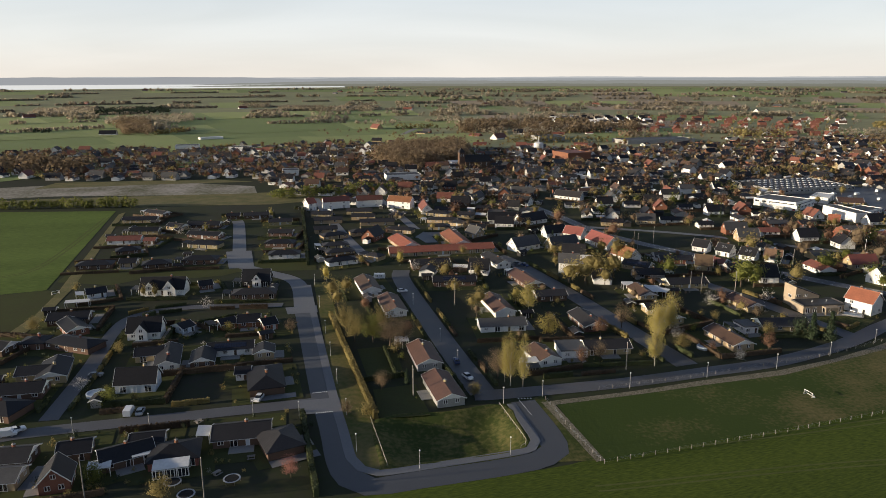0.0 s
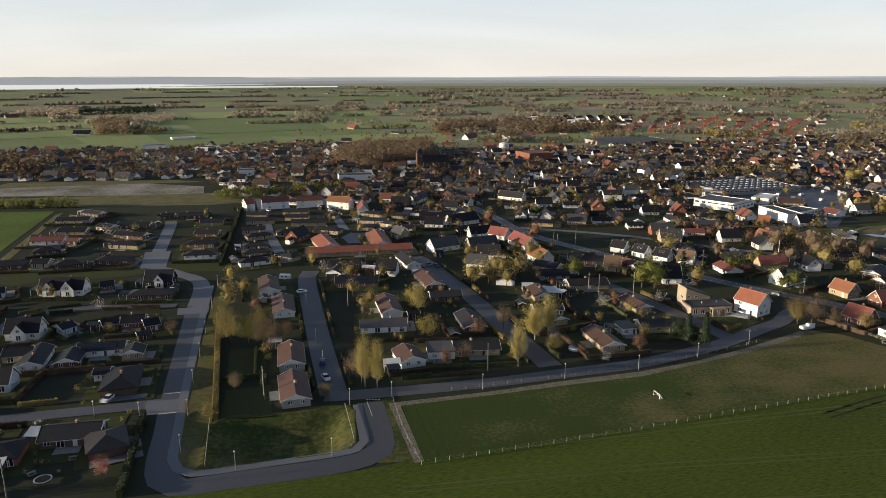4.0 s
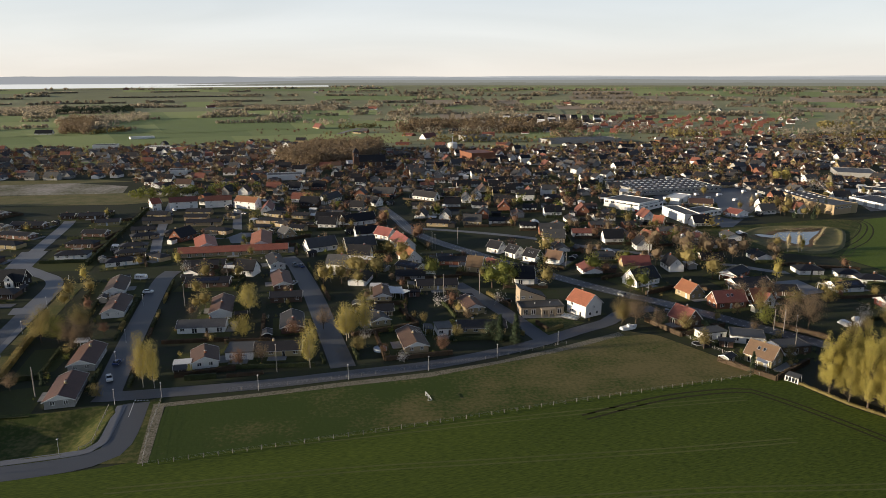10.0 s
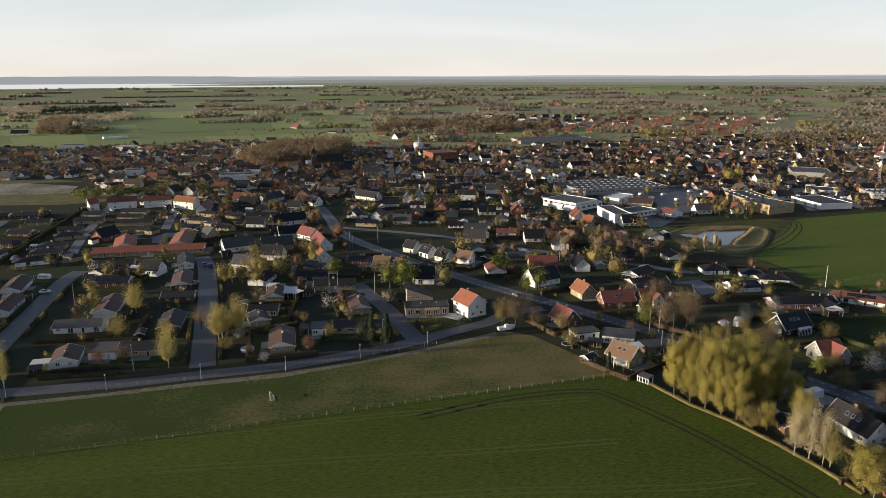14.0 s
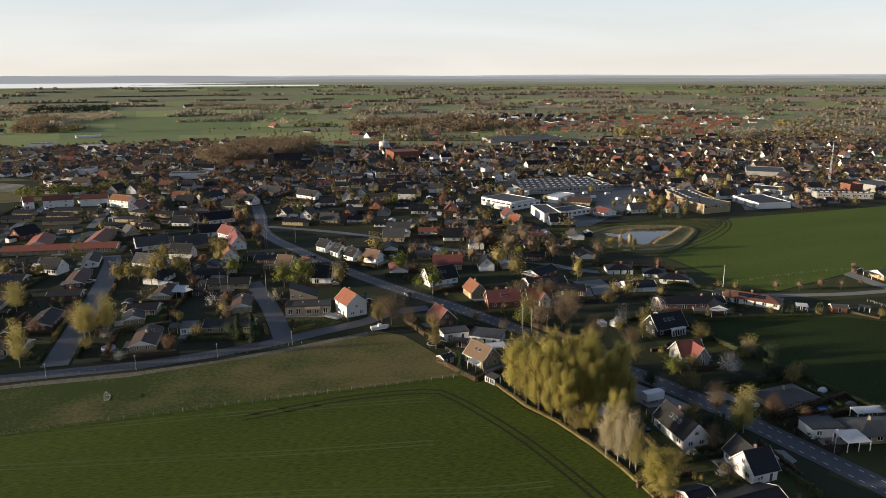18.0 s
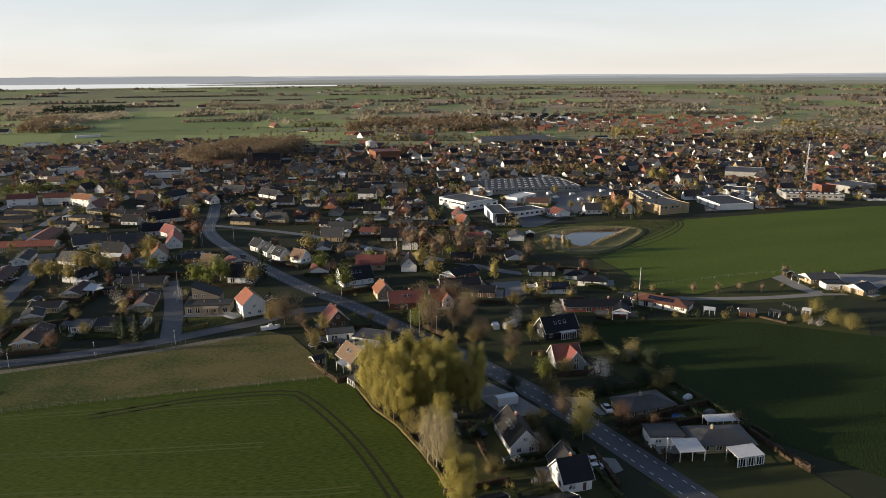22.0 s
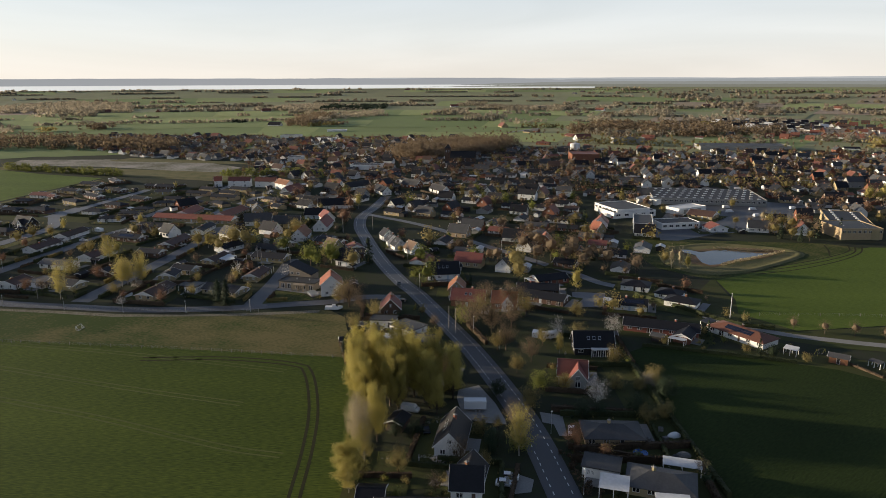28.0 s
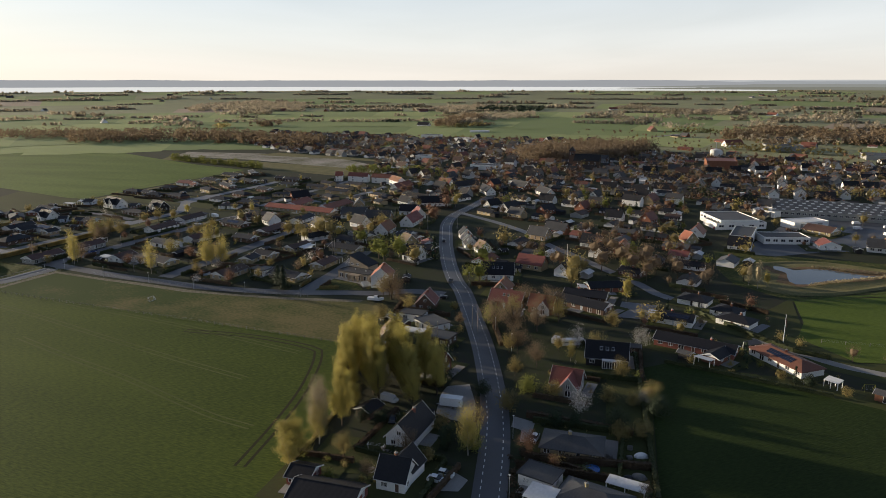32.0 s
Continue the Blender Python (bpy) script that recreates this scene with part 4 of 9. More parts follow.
def car(x, y, turn, col="white", van=False, z=0.06):
    ob = tagged(new("van" if van else "car"), f"parked {col} {'delivery van' if van else 'hatchback car'}", "van" if van else "car", "parked cars")
    ob.matrix_world = pose(x, y, z, 0, 0, turn)
    ln, wd = (5.0, 1.9) if van else (4.3, 1.75)

    def body():
        if van:
            prof = [(-2.5, 0.35), (2.45, 0.35), (2.5, 0.9), (1.75, 1.15), (1.2, 1.95), (-2.45, 2.0), (-2.5, 0.9)]
        else:
            prof = [(-2.12, 0.32), (2.1, 0.32), (2.15, 0.72), (1.95, 0.88), (1.0, 0.98), (-1.75, 1.02), (-2.1, 0.95), (-2.15, 0.6)]
        s = Shape().prism([(a, -wd / 2, b) for a, b in prof], (0, wd, 0))
        return s.mesh("body", "car_" + col)
    part("body", kept(("cb", col, van), body), ob)

    def cabin():
        s = Shape()
        if van:
            s.prism([(1.25, -0.85, 1.2), (1.72, -0.85, 1.2), (1.22, -0.85, 1.88)], (0, 1.7, 0))
        else:
            lo = [(-1.75, -0.8, 1.0), (0.95, -0.8, 0.98), (0.95, 0.8, 0.98), (-1.75, 0.8, 1.0)]
            hi = [(-1.3, -0.64, 1.46), (0.15, -0.64, 1.46), (0.15, 0.64, 1.46), (-1.3, 0.64, 1.46)]
            for k in range(4):
                s.face([lo[k], lo[(k + 1) % 4], hi[(k + 1) % 4], hi[k]])
        return s.mesh("window_glass", "glass")


    def top():
        return Shape().prism([(-1.32, -0.66, 1.44), (0.17, -0.66, 1.44), (0.17, 0.66, 1.44), (-1.32, 0.66, 1.44)], (0, 0, 0.05)).mesh("roof", "car_" + col)
    if not van:
        part("roof", kept(("ct", col), top), ob)
    part("window_glass", kept(("cc", van), cabin), ob)
    wh = kept(("wheel",), lambda: lathe(Shape(), [(0.2, -0.11), (0.31, -0.09), (0.31, 0.09), (0.2, 0.11)], 12, [1, 0, 1], "y").mesh("wheel", ("tyre", "steel")))
    for sx in (1.32, -1.28):
        for sy in (wd / 2 - 0.08, -wd / 2 + 0.08):
            part("wheel", wh, ob, (sx, sy, 0.31))
    for sy in (0.6, -0.6):
        part("headlight", kept(("hl",), lambda: Shape().box(-0.04, 0.05, -0.17, 0.17, -0.07, 0.07).mesh("headlight", "glass")), ob, (2.12 if not van else 2.46, sy, 0.68))
    return ob
from mathutils import geometry


# ---------------------------------------------------------------- land
CX, CY = 80.0, 0.0


def inside(x, y, ring):
    hit = False
    for (a, b), (c, d) in zip(ring, ring[1:] + ring[:1]):
        if (b > y) != (d > y) and x < (c - a) * (y - b) / (d - b) + a:
            hit = not hit
    return hit


BASIN_RIM = [(-122.5, 149.4), (-105.5, 151.7), (-87.0, 155.6), (-85.3, 159.0), (-86.4, 170.7), (-88.6, 181.1), (-105.1, 177.5), (-124.3, 174.2)]


def land_height(d):
    """Level round the town, then rising gently towards the far hills."""
    if d < 2000:
        return 0.0
    u = min(1.06, (d - 2000) / 2700)
    return 88.0 * (1 - d * (1 - u) / 2000)


def far_hills(a, d):
    if -87 < (math.degrees(a) + 180) % 360 - 180 < -8:
        return -3.0 if d > 3790 else 0.0            # the fjord
    w = max(0.0, min(1.0, (d - 4300) / 350))
    return w * (2.0 + 7.0 * noise.noise((math.cos(a) * 6, math.sin(a) * 6, 2.0)) + 3.0 * noise.noise((math.cos(a) * 25, math.sin(a) * 25, 5.0)))


def make_ground():
    rad = [300, 400, 550, 700, 900, 1200, 1600, 2000] + [2000 + 90 * i for i in range(1, 29)]
    n = 180
    v, f, s = [], [], []
    for r in rad:
        for k in range(n):
            a = 2 * math.pi * k / n
            v.append((CX + r * math.sin(a), CY + r * math.cos(a), land_height(r) + far_hills(a, r) - 0.05))
    for i in range(len(rad) - 1):
        for k in range(n):
            a, b = i * n, (i + 1) * n
            f.append((a + k, a + (k + 1) % n, b + (k + 1) % n, b + k))
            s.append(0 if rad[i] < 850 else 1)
    # the middle, with a hole where the basin is sunk
    rim = [(p.x, p.y) for p in smooth_line(BASIN_RIM + BASIN_RIM[:1], 5.0)[:-1]]
    flat = [Vector(p[:2]) for p in v[:n]] + [Vector(p) for p in rim]
    edges = [(k, (k + 1) % n) for k in range(n)] + [(n + k, n + (k + 1) % len(rim)) for k in range(len(rim))]
    fv, _, ff, *_ = geometry.delaunay_2d_cdt(flat, edges, [], 1, 1e-5)
    base = len(v)
    v += [(p.x, p.y, -0.05) for p in fv]
    for q in ff:
        c = sum((fv[i] for i in q), Vector((0, 0))) / len(q)
        if not inside(c.x, c.y, rim):
            q = list(q) if (fv[q[1]] - fv[q[0]]).cross(fv[q[2]] - fv[q[0]]) > 0 else list(q)[::-1]
            f.append([base + i for i in q])
            s.append(0)
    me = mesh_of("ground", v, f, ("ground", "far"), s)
    return tagged(new("ground", me), "open country with gardens and fields reaching the horizon", "ground", "", "structure")


make_ground()


def polar(a, d):
    a = radians(a)
    return CX + d * math.sin(a), CY + d * math.cos(a)


def sector(name, a0, a1, d0, d1, mat, label, category, lift=0.6, n=14, near_end=None):
    """A piece of far land or water between two bearings and two distances."""
    v, f = [], []
    for i in range(n + 1):
        a = a0 + (a1 - a0) * i / n
        for j in range(4):
            n0 = d0 if near_end is None else d0 + (near_end - d0) * i / n
            d = n0 + (d1 - n0) * j / 3
            if j in (0, 3):
                d += 25 * noise.noise((a * 0.35, d0 * 0.01, 1.0))
            x, y = polar(a, d)
            v.append((x, y, land_height(d) + lift))
    for i in range(n):
        for j in range(3):
            f.append((i * 4 + j, i * 4 + j + 1, i * 4 + 5 + j, i * 4 + 4 + j))
    me = mesh_of(name, v, f, mat)
    bm = bmesh.new()
    bm.from_mesh(me)
    bmesh.ops.recalc_face_normals(bm, faces=bm.faces)
    for q in bm.faces:
        if q.normal.z < 0:
            q.normal_flip()
    bm.to_mesh(me)
    bm.free()
    return tagged(new(name, me), label, category, "", "structure")


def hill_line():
    """The hazy rim of hills behind the fjord: a flat glowing strip, haze in its colour."""
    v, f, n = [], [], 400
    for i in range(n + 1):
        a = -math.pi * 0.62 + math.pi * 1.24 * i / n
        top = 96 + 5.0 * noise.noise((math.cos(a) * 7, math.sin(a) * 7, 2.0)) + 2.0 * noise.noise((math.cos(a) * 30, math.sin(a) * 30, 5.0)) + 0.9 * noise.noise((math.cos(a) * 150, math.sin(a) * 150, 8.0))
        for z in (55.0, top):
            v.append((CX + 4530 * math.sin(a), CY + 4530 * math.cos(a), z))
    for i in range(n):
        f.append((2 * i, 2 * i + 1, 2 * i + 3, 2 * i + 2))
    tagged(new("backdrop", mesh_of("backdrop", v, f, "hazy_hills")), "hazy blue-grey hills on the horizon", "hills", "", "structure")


hill_line()


def far_shore():
    """The wooded far side of the fjord, running down into the land on its near end; its glow is the haze."""
    v, f, n = [], [], 300
    for i in range(n + 1):
        deg = -90.0 + 84.0 * i / n
        a = radians(deg)
        c, s = math.cos(a), math.sin(a)
        fade = min(1.0, (-6.0 - deg) / 9.0)
        top = 55.0 + (40.0 + 4.0 * noise.noise((c * 9, s * 9, 4.0)) + 1.6 * noise.noise((c * 45, s * 45, 7.0)) + 0.8 * noise.noise((c * 200, s * 200, 9.0))) * (0.55 + 0.45 * fade)
        for z in (40.0, top):
            v.append((CX + 4235 * s, CY + 4235 * c, z))
    for i in range(n):
        f.append((2 * i, 2 * i + 1, 2 * i + 3, 2 * i + 2))
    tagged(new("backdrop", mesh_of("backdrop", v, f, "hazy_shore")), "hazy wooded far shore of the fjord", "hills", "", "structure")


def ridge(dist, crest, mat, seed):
    """One of the hazy wooded rises that close the land side of the view, glowing in a haze colour."""
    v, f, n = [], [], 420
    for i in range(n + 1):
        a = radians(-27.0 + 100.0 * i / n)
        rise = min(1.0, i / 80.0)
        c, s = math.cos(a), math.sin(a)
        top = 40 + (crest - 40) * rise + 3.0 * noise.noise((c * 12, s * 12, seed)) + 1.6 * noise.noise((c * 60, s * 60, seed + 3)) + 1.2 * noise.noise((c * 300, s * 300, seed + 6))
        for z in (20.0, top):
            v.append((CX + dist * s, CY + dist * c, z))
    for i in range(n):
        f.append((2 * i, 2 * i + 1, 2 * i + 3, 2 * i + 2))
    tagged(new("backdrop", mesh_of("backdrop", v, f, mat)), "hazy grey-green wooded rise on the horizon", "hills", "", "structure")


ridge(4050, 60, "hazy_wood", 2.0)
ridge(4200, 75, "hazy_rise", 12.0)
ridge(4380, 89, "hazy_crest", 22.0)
# the fjord's brightness is its own emission, not a reflection
sector("fjord", -86, -7, 3815, 4330, "sea", "pale glowing fjord in the distance", "water", lift=1.2, n=80, near_end=3960)
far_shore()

# ---------------------------------------------------------------- fields
sheet("crop_field", [(-71.1, 151.1), (44.8, 179.4), (106.2, 194.4), (107.9, 183.5), (114.7, 168.1), (121.2, 159.5), (127.7, 146.7), (132.3, 136.2), (135.7, 124.6), (172, 50), (240, -80), (300, -300), (240, -420), (-600, -400), (-420, 120), (-135.4, 135.4), (-128.5, 138.6), (-93.1, 145.1), (-77.8, 148.8)], 0.03, "crop", "dark green winter crop with wheel tracks", "field")
sheet("meadow", [(-70.1, 149.6), (44.0, 177.0), (103.6, 191.1), (100.1, 193.7), (90.4, 210.5), (82.0, 224.1), (71.1, 230.4), (68.1, 226.5), (42.0, 212.4), (-0.3, 196.8), (-25.2, 191.1), (-50.2, 185.0), (-74.6, 180.9)], 0.05, "meadow", "mown meadow with worn straw-coloured patches", "field")
sheet("paddock", [(-350.0, 291.3), (-284.4, 293.7), (-268.0, 299.8), (-259.9, 294.4), (-256.8, 265.5), (-256.0, 240.7), (-298.1, 222.4)], 0.035, "lawn", "small green paddock beside the crop", "field")
sheet("bright_field", [(-781.0, 550.5), (-510.1, 504.2), (-387.8, 487.1), (-310.7, 485.8), (-268.5, 299.8), (-284.8, 294.5), (-420, 288), (-900, 340)], 0.04, "crop_light", "bright green crop field beside the estate", "field")
sheet("east_field", [(212.4, 325.4), (235.0, 351.8), (288.0, 419.1), (428.0, 458.3), (577.8, 471.7), (700, 420), (316.0, 295.4), (289.4, 295.0), (238.7, 267.4), (220.1, 280.9), (219.5, 299.1)], 0.04, "crop_east", "rolling green field beyond the pond", "field")
sheet("rough_ground", [(391.0, 483.9), (453.0, 494.8), (596.0, 490.6), (878.8, 659.4), (743.0, 830.5), (549.7, 805.0)], 0.015, "rough", "rough grass about the works", "grass")
sheet("south_east_field", [(189.9, 233.3), (217.9, 235.4), (247.2, 234.2), (281.5, 219.4), (420, 170), (330, 40), (214.5, 150.3), (202.7, 182.8), (193.6, 207.6), (185.0, 225.5)], 0.04, "crop_dark", "green paddock behind the gardens, shade put into its colour", "field")

sheet("lawn", [(189.7, 232.1), (219.6, 241.4), (252.0, 246.2), (291.9, 238.0), (281.5, 219.4), (246.7, 233.0), (217.6, 234.3)], 0.03, "lawn", "rough garden grass along the drive", "lawn")
sheet("lawn", [(210.7, 328.9), (218.8, 297.2), (237.9, 265.9), (288.3, 293.2), (314.7, 293.5), (291.0, 259.0), (248.3, 254.0), (226.5, 256.7), (200.4, 282.0)], 0.025, "lawn", "grass strip beside the farm drive", "lawn")
sheet("lawn", [(179.6, 232.6), (193.7, 206.8), (202.7, 182.1), (214.5, 149.9), (203.2, 146.1), (191.7, 178.0), (177.6, 214.3)], 0.02, "lawn", "grass strip behind the gardens", "lawn")
sheet("lawn", [(134.1, 141.0), (153.0, 146.7), (156.9, 133.2), (140.3, 124.7)], 0.03, "lawn", "open garden lawn between hedges", "lawn")

sheet("lawn", [(178.4, 132.0), (188.4, 141.8), (209.8, 152.2), (213.2, 144.8), (216.7, 135.7), (240.0, 70.0), (215.0, 80.0)], 0.021, "lawn", "rough garden lawn beside the main road", "lawn")

# ---------------------------------------------------------------- roads
# paler asphalt on this stretch paints in the sky's sheen at shallow angles
ribbon("avenue", [(-220.2, 446.3), (-215.6, 430.2), (-202.4, 370.7), (-194.9, 337.7), (-179.9, 322.4), (-163.1, 304.5), (-154.6, 264.0)], 7.0, 0.055, "asphalt_pale", "asphalt road between the houses, paled for sky sheen", "road")
ribbon("avenue", [(-155.2, 267.0), (-153.5, 258.5), (-140.3, 193.2), (-134.9, 169.4), (-131.8, 154.1), (-128.8, 146.0), (-124.4, 142.6), (-113.7, 144.6), (-92.5, 148.8), (-83.9, 151.7), (-80.1, 155.4), (-80.2, 164.3), (-83.3, 182.1)], 7.0, 0.06, "asphalt", "grey asphalt road bending round a grass basin", "road")
ribbon("ring_road", [(-96.5, 186.4), (-87.8, 186.9), (-50.7, 192.1), (-24.5, 197.8), (0.6, 203.6), (23.8, 212.9), (40.9, 221.9), (54.4, 230.9), (67.5, 239.0), (77.2, 249.2), (91.2, 253.8)], 6.4, 0.07, "asphalt_red", "narrow asphalt road along the meadow", "road")
MAIN = [(318, -120), (240, 28), (198, 107), (181.0, 139.8), (172.8, 155.8), (165.0, 169.6), (157.0, 182.1), (145.3, 198.8), (133.0, 215.3), (115.0, 237.6), (95.6, 261.2), (84.0, 273.0), (65.8, 295.0), (44.8, 323.2), (29.2, 345.9), (11.5, 372.3), (-0.6, 396.6), (-6.4, 416.2), (-10.5, 436.0), (-25, 490)]
ribbon("main_road", MAIN, 7.6, 0.08, "asphalt", "asphalt main road with dashed edge lines", "road")
ribbon("street", [(-93.8, 187.3), (-103.1, 232.5), (-116.0, 302.6), (-116.5, 321.3)], 8.0, 0.065, "asphalt", "quiet asphalt residential street", "road")
ribbon("street", [(-27.3, 203.4), (-36.2, 239.7), (-46.5, 281.4), (-60.0, 327.8), (-66.9, 344.7)], 8.0, 0.065, "asphalt", "quiet asphalt residential street", "road")
ribbon("street", [(40.5, 223.5), (29.4, 257.3), (15.0, 292.7)], 7.0, 0.065, "asphalt", "quiet asphalt residential street", "road")
ribbon("street", [(-226.5, 165.6), (-215.0, 171.8), (-179.1, 178.5), (-141.0, 185.3)], 5.5, 0.065, "asphalt_red", "quiet asphalt residential street", "road")
ribbon("street", [(-210.7, 179.0), (-214.6, 214.5), (-219.4, 244.8), (-218.0, 262.9), (-201.6, 271.9), (-164.2, 272.9)], 5.0, 0.065, "asphalt_red", "quiet asphalt residential street", "road")
ribbon("street", [(-180.5, 528.3), (-162.8, 454.8), (-148.1, 395.7), (-135.7, 353.0)], 5.5, 0.06, "asphalt_pale", "quiet asphalt street between terraces", "road")
ribbon("street", [(-132.7, 525.1), (-120.6, 471.8), (-103.6, 395.7)], 5.5, 0.06, "asphalt_pale", "quiet asphalt street between terraces", "road")
sheet("parking", [(-124.9, 403.1), (-93.9, 404.1), (-85.3, 377.5), (-117.6, 376.9)], 0.055, "asphalt_pale", "pale asphalt parking place by the community hall", "parking")
ribbon("street", [(-2.0, 411.0), (30.5, 398.0), (51.4, 387.4), (67.0, 377.4), (84.2, 361.7), (110.5, 343.6), (126.2, 332.5), (140.4, 322.5), (153.4, 313.3), (164.0, 304.0), (174.0, 299.6)], 5.0, 0.06, "asphalt_pale", "quiet pale street branching off the main road", "road")
ribbon("farm_drive", [(288.6, 265.7), (266.1, 262.1), (246.1, 261.4), (234.0, 262.0), (221.3, 266.7), (204.8, 274.7), (176.5, 298.6)], 4.0, 0.06, "paving", "pale gravel farm drive", "road")


# ---------------------------------------------------------------- dwellings, west estate
house(-279.6, 445.6, 1, 20.5, 7, "b", "k", "y")
house(-265.3, 412.1, 1, 15.7, 7, "b", "k", "w")
house(-268.1, 388.3, 5, 17.1, 7.9, "b", "r", "w", chimney=False)
house(-253.4, 385.4, -4, 6.0, 5.3, "b", "r", "w", chimney=False)
house(-257.4, 363.6, 21, 11.5, 7.9, "b", "k", "b", hip=True)
house(-262.4, 335.8, 8, 15.8, 7.9, "b", "k", "b", hip=True)
house(-247.8, 338.6, 3, 7.5, 7, "b", "k", "w")
house(-233.6, 335.4, 16, 12.6, 7.9, "b", "k", "b", hip=True)
house(-214.6, 342.3, 0, 16.1, 7.9, "b", "k", "b", hip=True, chimney=False)
house(-221.1, 375.3, -13, 16.9, 7.9, "b", "k", "w", hip=True)
house(-227.3, 398.6, -17, 19.5, 7, "b", "k", "w")
house(-235.1, 426.5, -4, 19.0, 7.9, "b", "k", "w")
house(-250.1, 422.5, -28, 11.5, 7, "b", "k", "w")
house(-276.5, 467.8, -31, 17.0, 7, "b", "d", "b")
house(-224.2, 454.0, 8, 7.9, 6.2, "b", "k", "w")
house(-209.7, 455.0, 10, 15.1, 7, "b", "d", "w")
house(-190.8, 433.0, 10, 13.4, 7, "b", "d", "w")
house(-185.1, 401.0, -4, 13.1, 7, "b", "d", "b")
house(-181.4, 375.2, -4, 15.3, 7.9, "b", "k", "w", hip=True)
house(-175.4, 350.6, 5, 15.2, 7.9, "b", "k", "w", hip=True)
villa_c = house(-179.7, 302.6, 0, 11.5, 7.9, "v", "k", "k", chimney=False)
cross_gable(villa_c, 0.5, -1, 3.6, 0.8, "roof_k", "wall_w", 3.4)
house(-177.4, 284.6, 4, 17.2, 7.9, "b", "d", "b", hip=True)
house(-201.0, 298.2, 21, 5.1, 6.2, "b", "k", "w", chimney=False)
villa_a = house(-216.3, 292.7, -1, 17.9, 7.9, "v", "k", "w")
cross_gable(villa_a, -4.5, -1, 4.5, 1.2, "roof_k", "wall_w", 3.2)
cross_gable(villa_a, 3.5, -1, 5.0, 1.5, "roof_k", "wall_w", 3.4)
house(-243.4, 289.8, 26, 7.1, 7, "b", "k", "u")
house(-239.8, 258.0, 9, 13.6, 7.9, "b", "k", "b")
house(-234.4, 248.1, -52, 13.5, 7, "b", "k", "r", chimney=False)
house(-240.4, 233.8, 4, 7.6, 7, "b", "k", "b", hip=True)
house(-226.4, 231.6, -22, 18.2, 7.9, "b", "k", "b", hip=True)
villa_b = house(-206.4, 241.4, 5, 10.9, 7.9, "v", "k", "w")
cross_gable(villa_b, -0.5, -1, 4.0, 1.4, "roof_k", "wall_w", 3.4)
house(-194.8, 245.2, 52, 4.8, 6.2, "b", "k", "u", chimney=False)
house(-180.4, 248.4, 33, 5.4, 6.2, "b", "k", "r", chimney=False)
house(-172.7, 250.9, 9, 7.5, 7.9, "b", "k", "r")
house(-165.3, 247.2, 28, 4.8, 7, "b", "k", "r")
house(-193.9, 198.1, 4, 11.0, 7, "v", "k", "u")
house(-191.2, 217.0, -77, 16.3, 7, "b", "k", "w")
house(-198.2, 221.0, 11, 8.3, 7, "b", "k", "w", chimney=False)
house(-173.2, 224.1, 8, 14.3, 7, "b", "k", "w", solar=True)
house(-180.0, 215.8, -80, 9.8, 7, "b", "k", "w", chimney=False)
house(-161.8, 220.4, -80, 6.7, 6.2, "b", "k", "w", chimney=False)
house(-157.3, 198.5, -77, 16.6, 9.7, "b", "k", "w", hip=True)
house(-164.9, 203.8, 6, 4.0, 5.3, "b", "k", "w", chimney=False)
house(-157.2, 166.5, 8, 13.6, 8.8, "b", "d", "b")
house(-147.1, 161.4, -65, 10.8, 8.8, "b", "d", "b", hip=True, chimney=False)
house(-182.6, 157.9, 28, 11.4, 7.9, "b", "k", "w")
house(-179.4, 163.7, 9, 7.6, 7, "b", "k", "w", chimney=False)
house(-171.1, 157.4, 11, 11.0, 9.0, "b", "k", "r", hip=True)
house(-193.8, 147.8, -75, 7.0, 6.2, "v", "k", "r", chimney=False)
house(-208.1, 158.2, 5, 7.7, 7.9, "b", "d", "b")
house(-195.4, 160.9, 14, 7.0, 7, "b", "k", "b")
house(-222.6, 208.9, -74, 13.7, 7.9, "b", "k", "w")
house(-227.6, 207.9, 9, 9.2, 7, "b", "k", "w", chimney=False)
house(-226.9, 195.1, 8, 15.5, 7.9, "b", "k", "b")
house(-225.3, 183.8, -15, 13.1, 8.8, "b", "k", "b", hip=True)
house(-253.5, 230.2, -13, 15.9, 7.9, "b", "k", "b")
house(-208.9, 149.2, 3, 13.2, 7, "b", "g", "w", chimney=False)

# terraces by the square
house(-143.7, 464.5, -4, 16.4, 7, "b", "d", "y", plain=True)
house(-140.2, 446.1, -4, 14.4, 7, "b", "d", "y", plain=True)
house(-130.9, 428.8, 5, 20.8, 7, "b", "d", "y", plain=True)
house(-167.7, 456.0, -4, 12.8, 7, "b", "d", "y", plain=True)
house(-161.8, 436.4, 8, 17.0, 7, "b", "d", "y", plain=True)
house(-160.6, 408.8, 10, 13.0, 7, "b", "d", "y", plain=True)
house(-154.4, 392.1, 27, 14.4, 7, "b", "d", "y", hip=True)
house(-151.4, 367.9, 14, 13.2, 7, "b", "d", "y", hip=True)
house(-147.9, 353.1, 16, 14.2, 7, "b", "d", "y", hip=True)
house(-145.7, 335.5, 23, 14.7, 7, "b", "k", "w", hip=True)
house(-137.9, 400.9, 20, 15.6, 7, "b", "d", "y", hip=True)
house(-116.8, 404.9, -21, 16.3, 7, "b", "d", "y", hip=True)
house(-129.6, 342.9, -37, 8.4, 6.2, "b", "d", "y", hip=True)
house(-91.2, 453.6, -28, 15.1, 7, "b", "d", "y", hip=True)
house(-89.1, 431.3, -14, 20.2, 7, "b", "d", "y", hip=True)
house(-93.5, 412.3, -4, 12.5, 7, "b", "d", "y", hip=True)
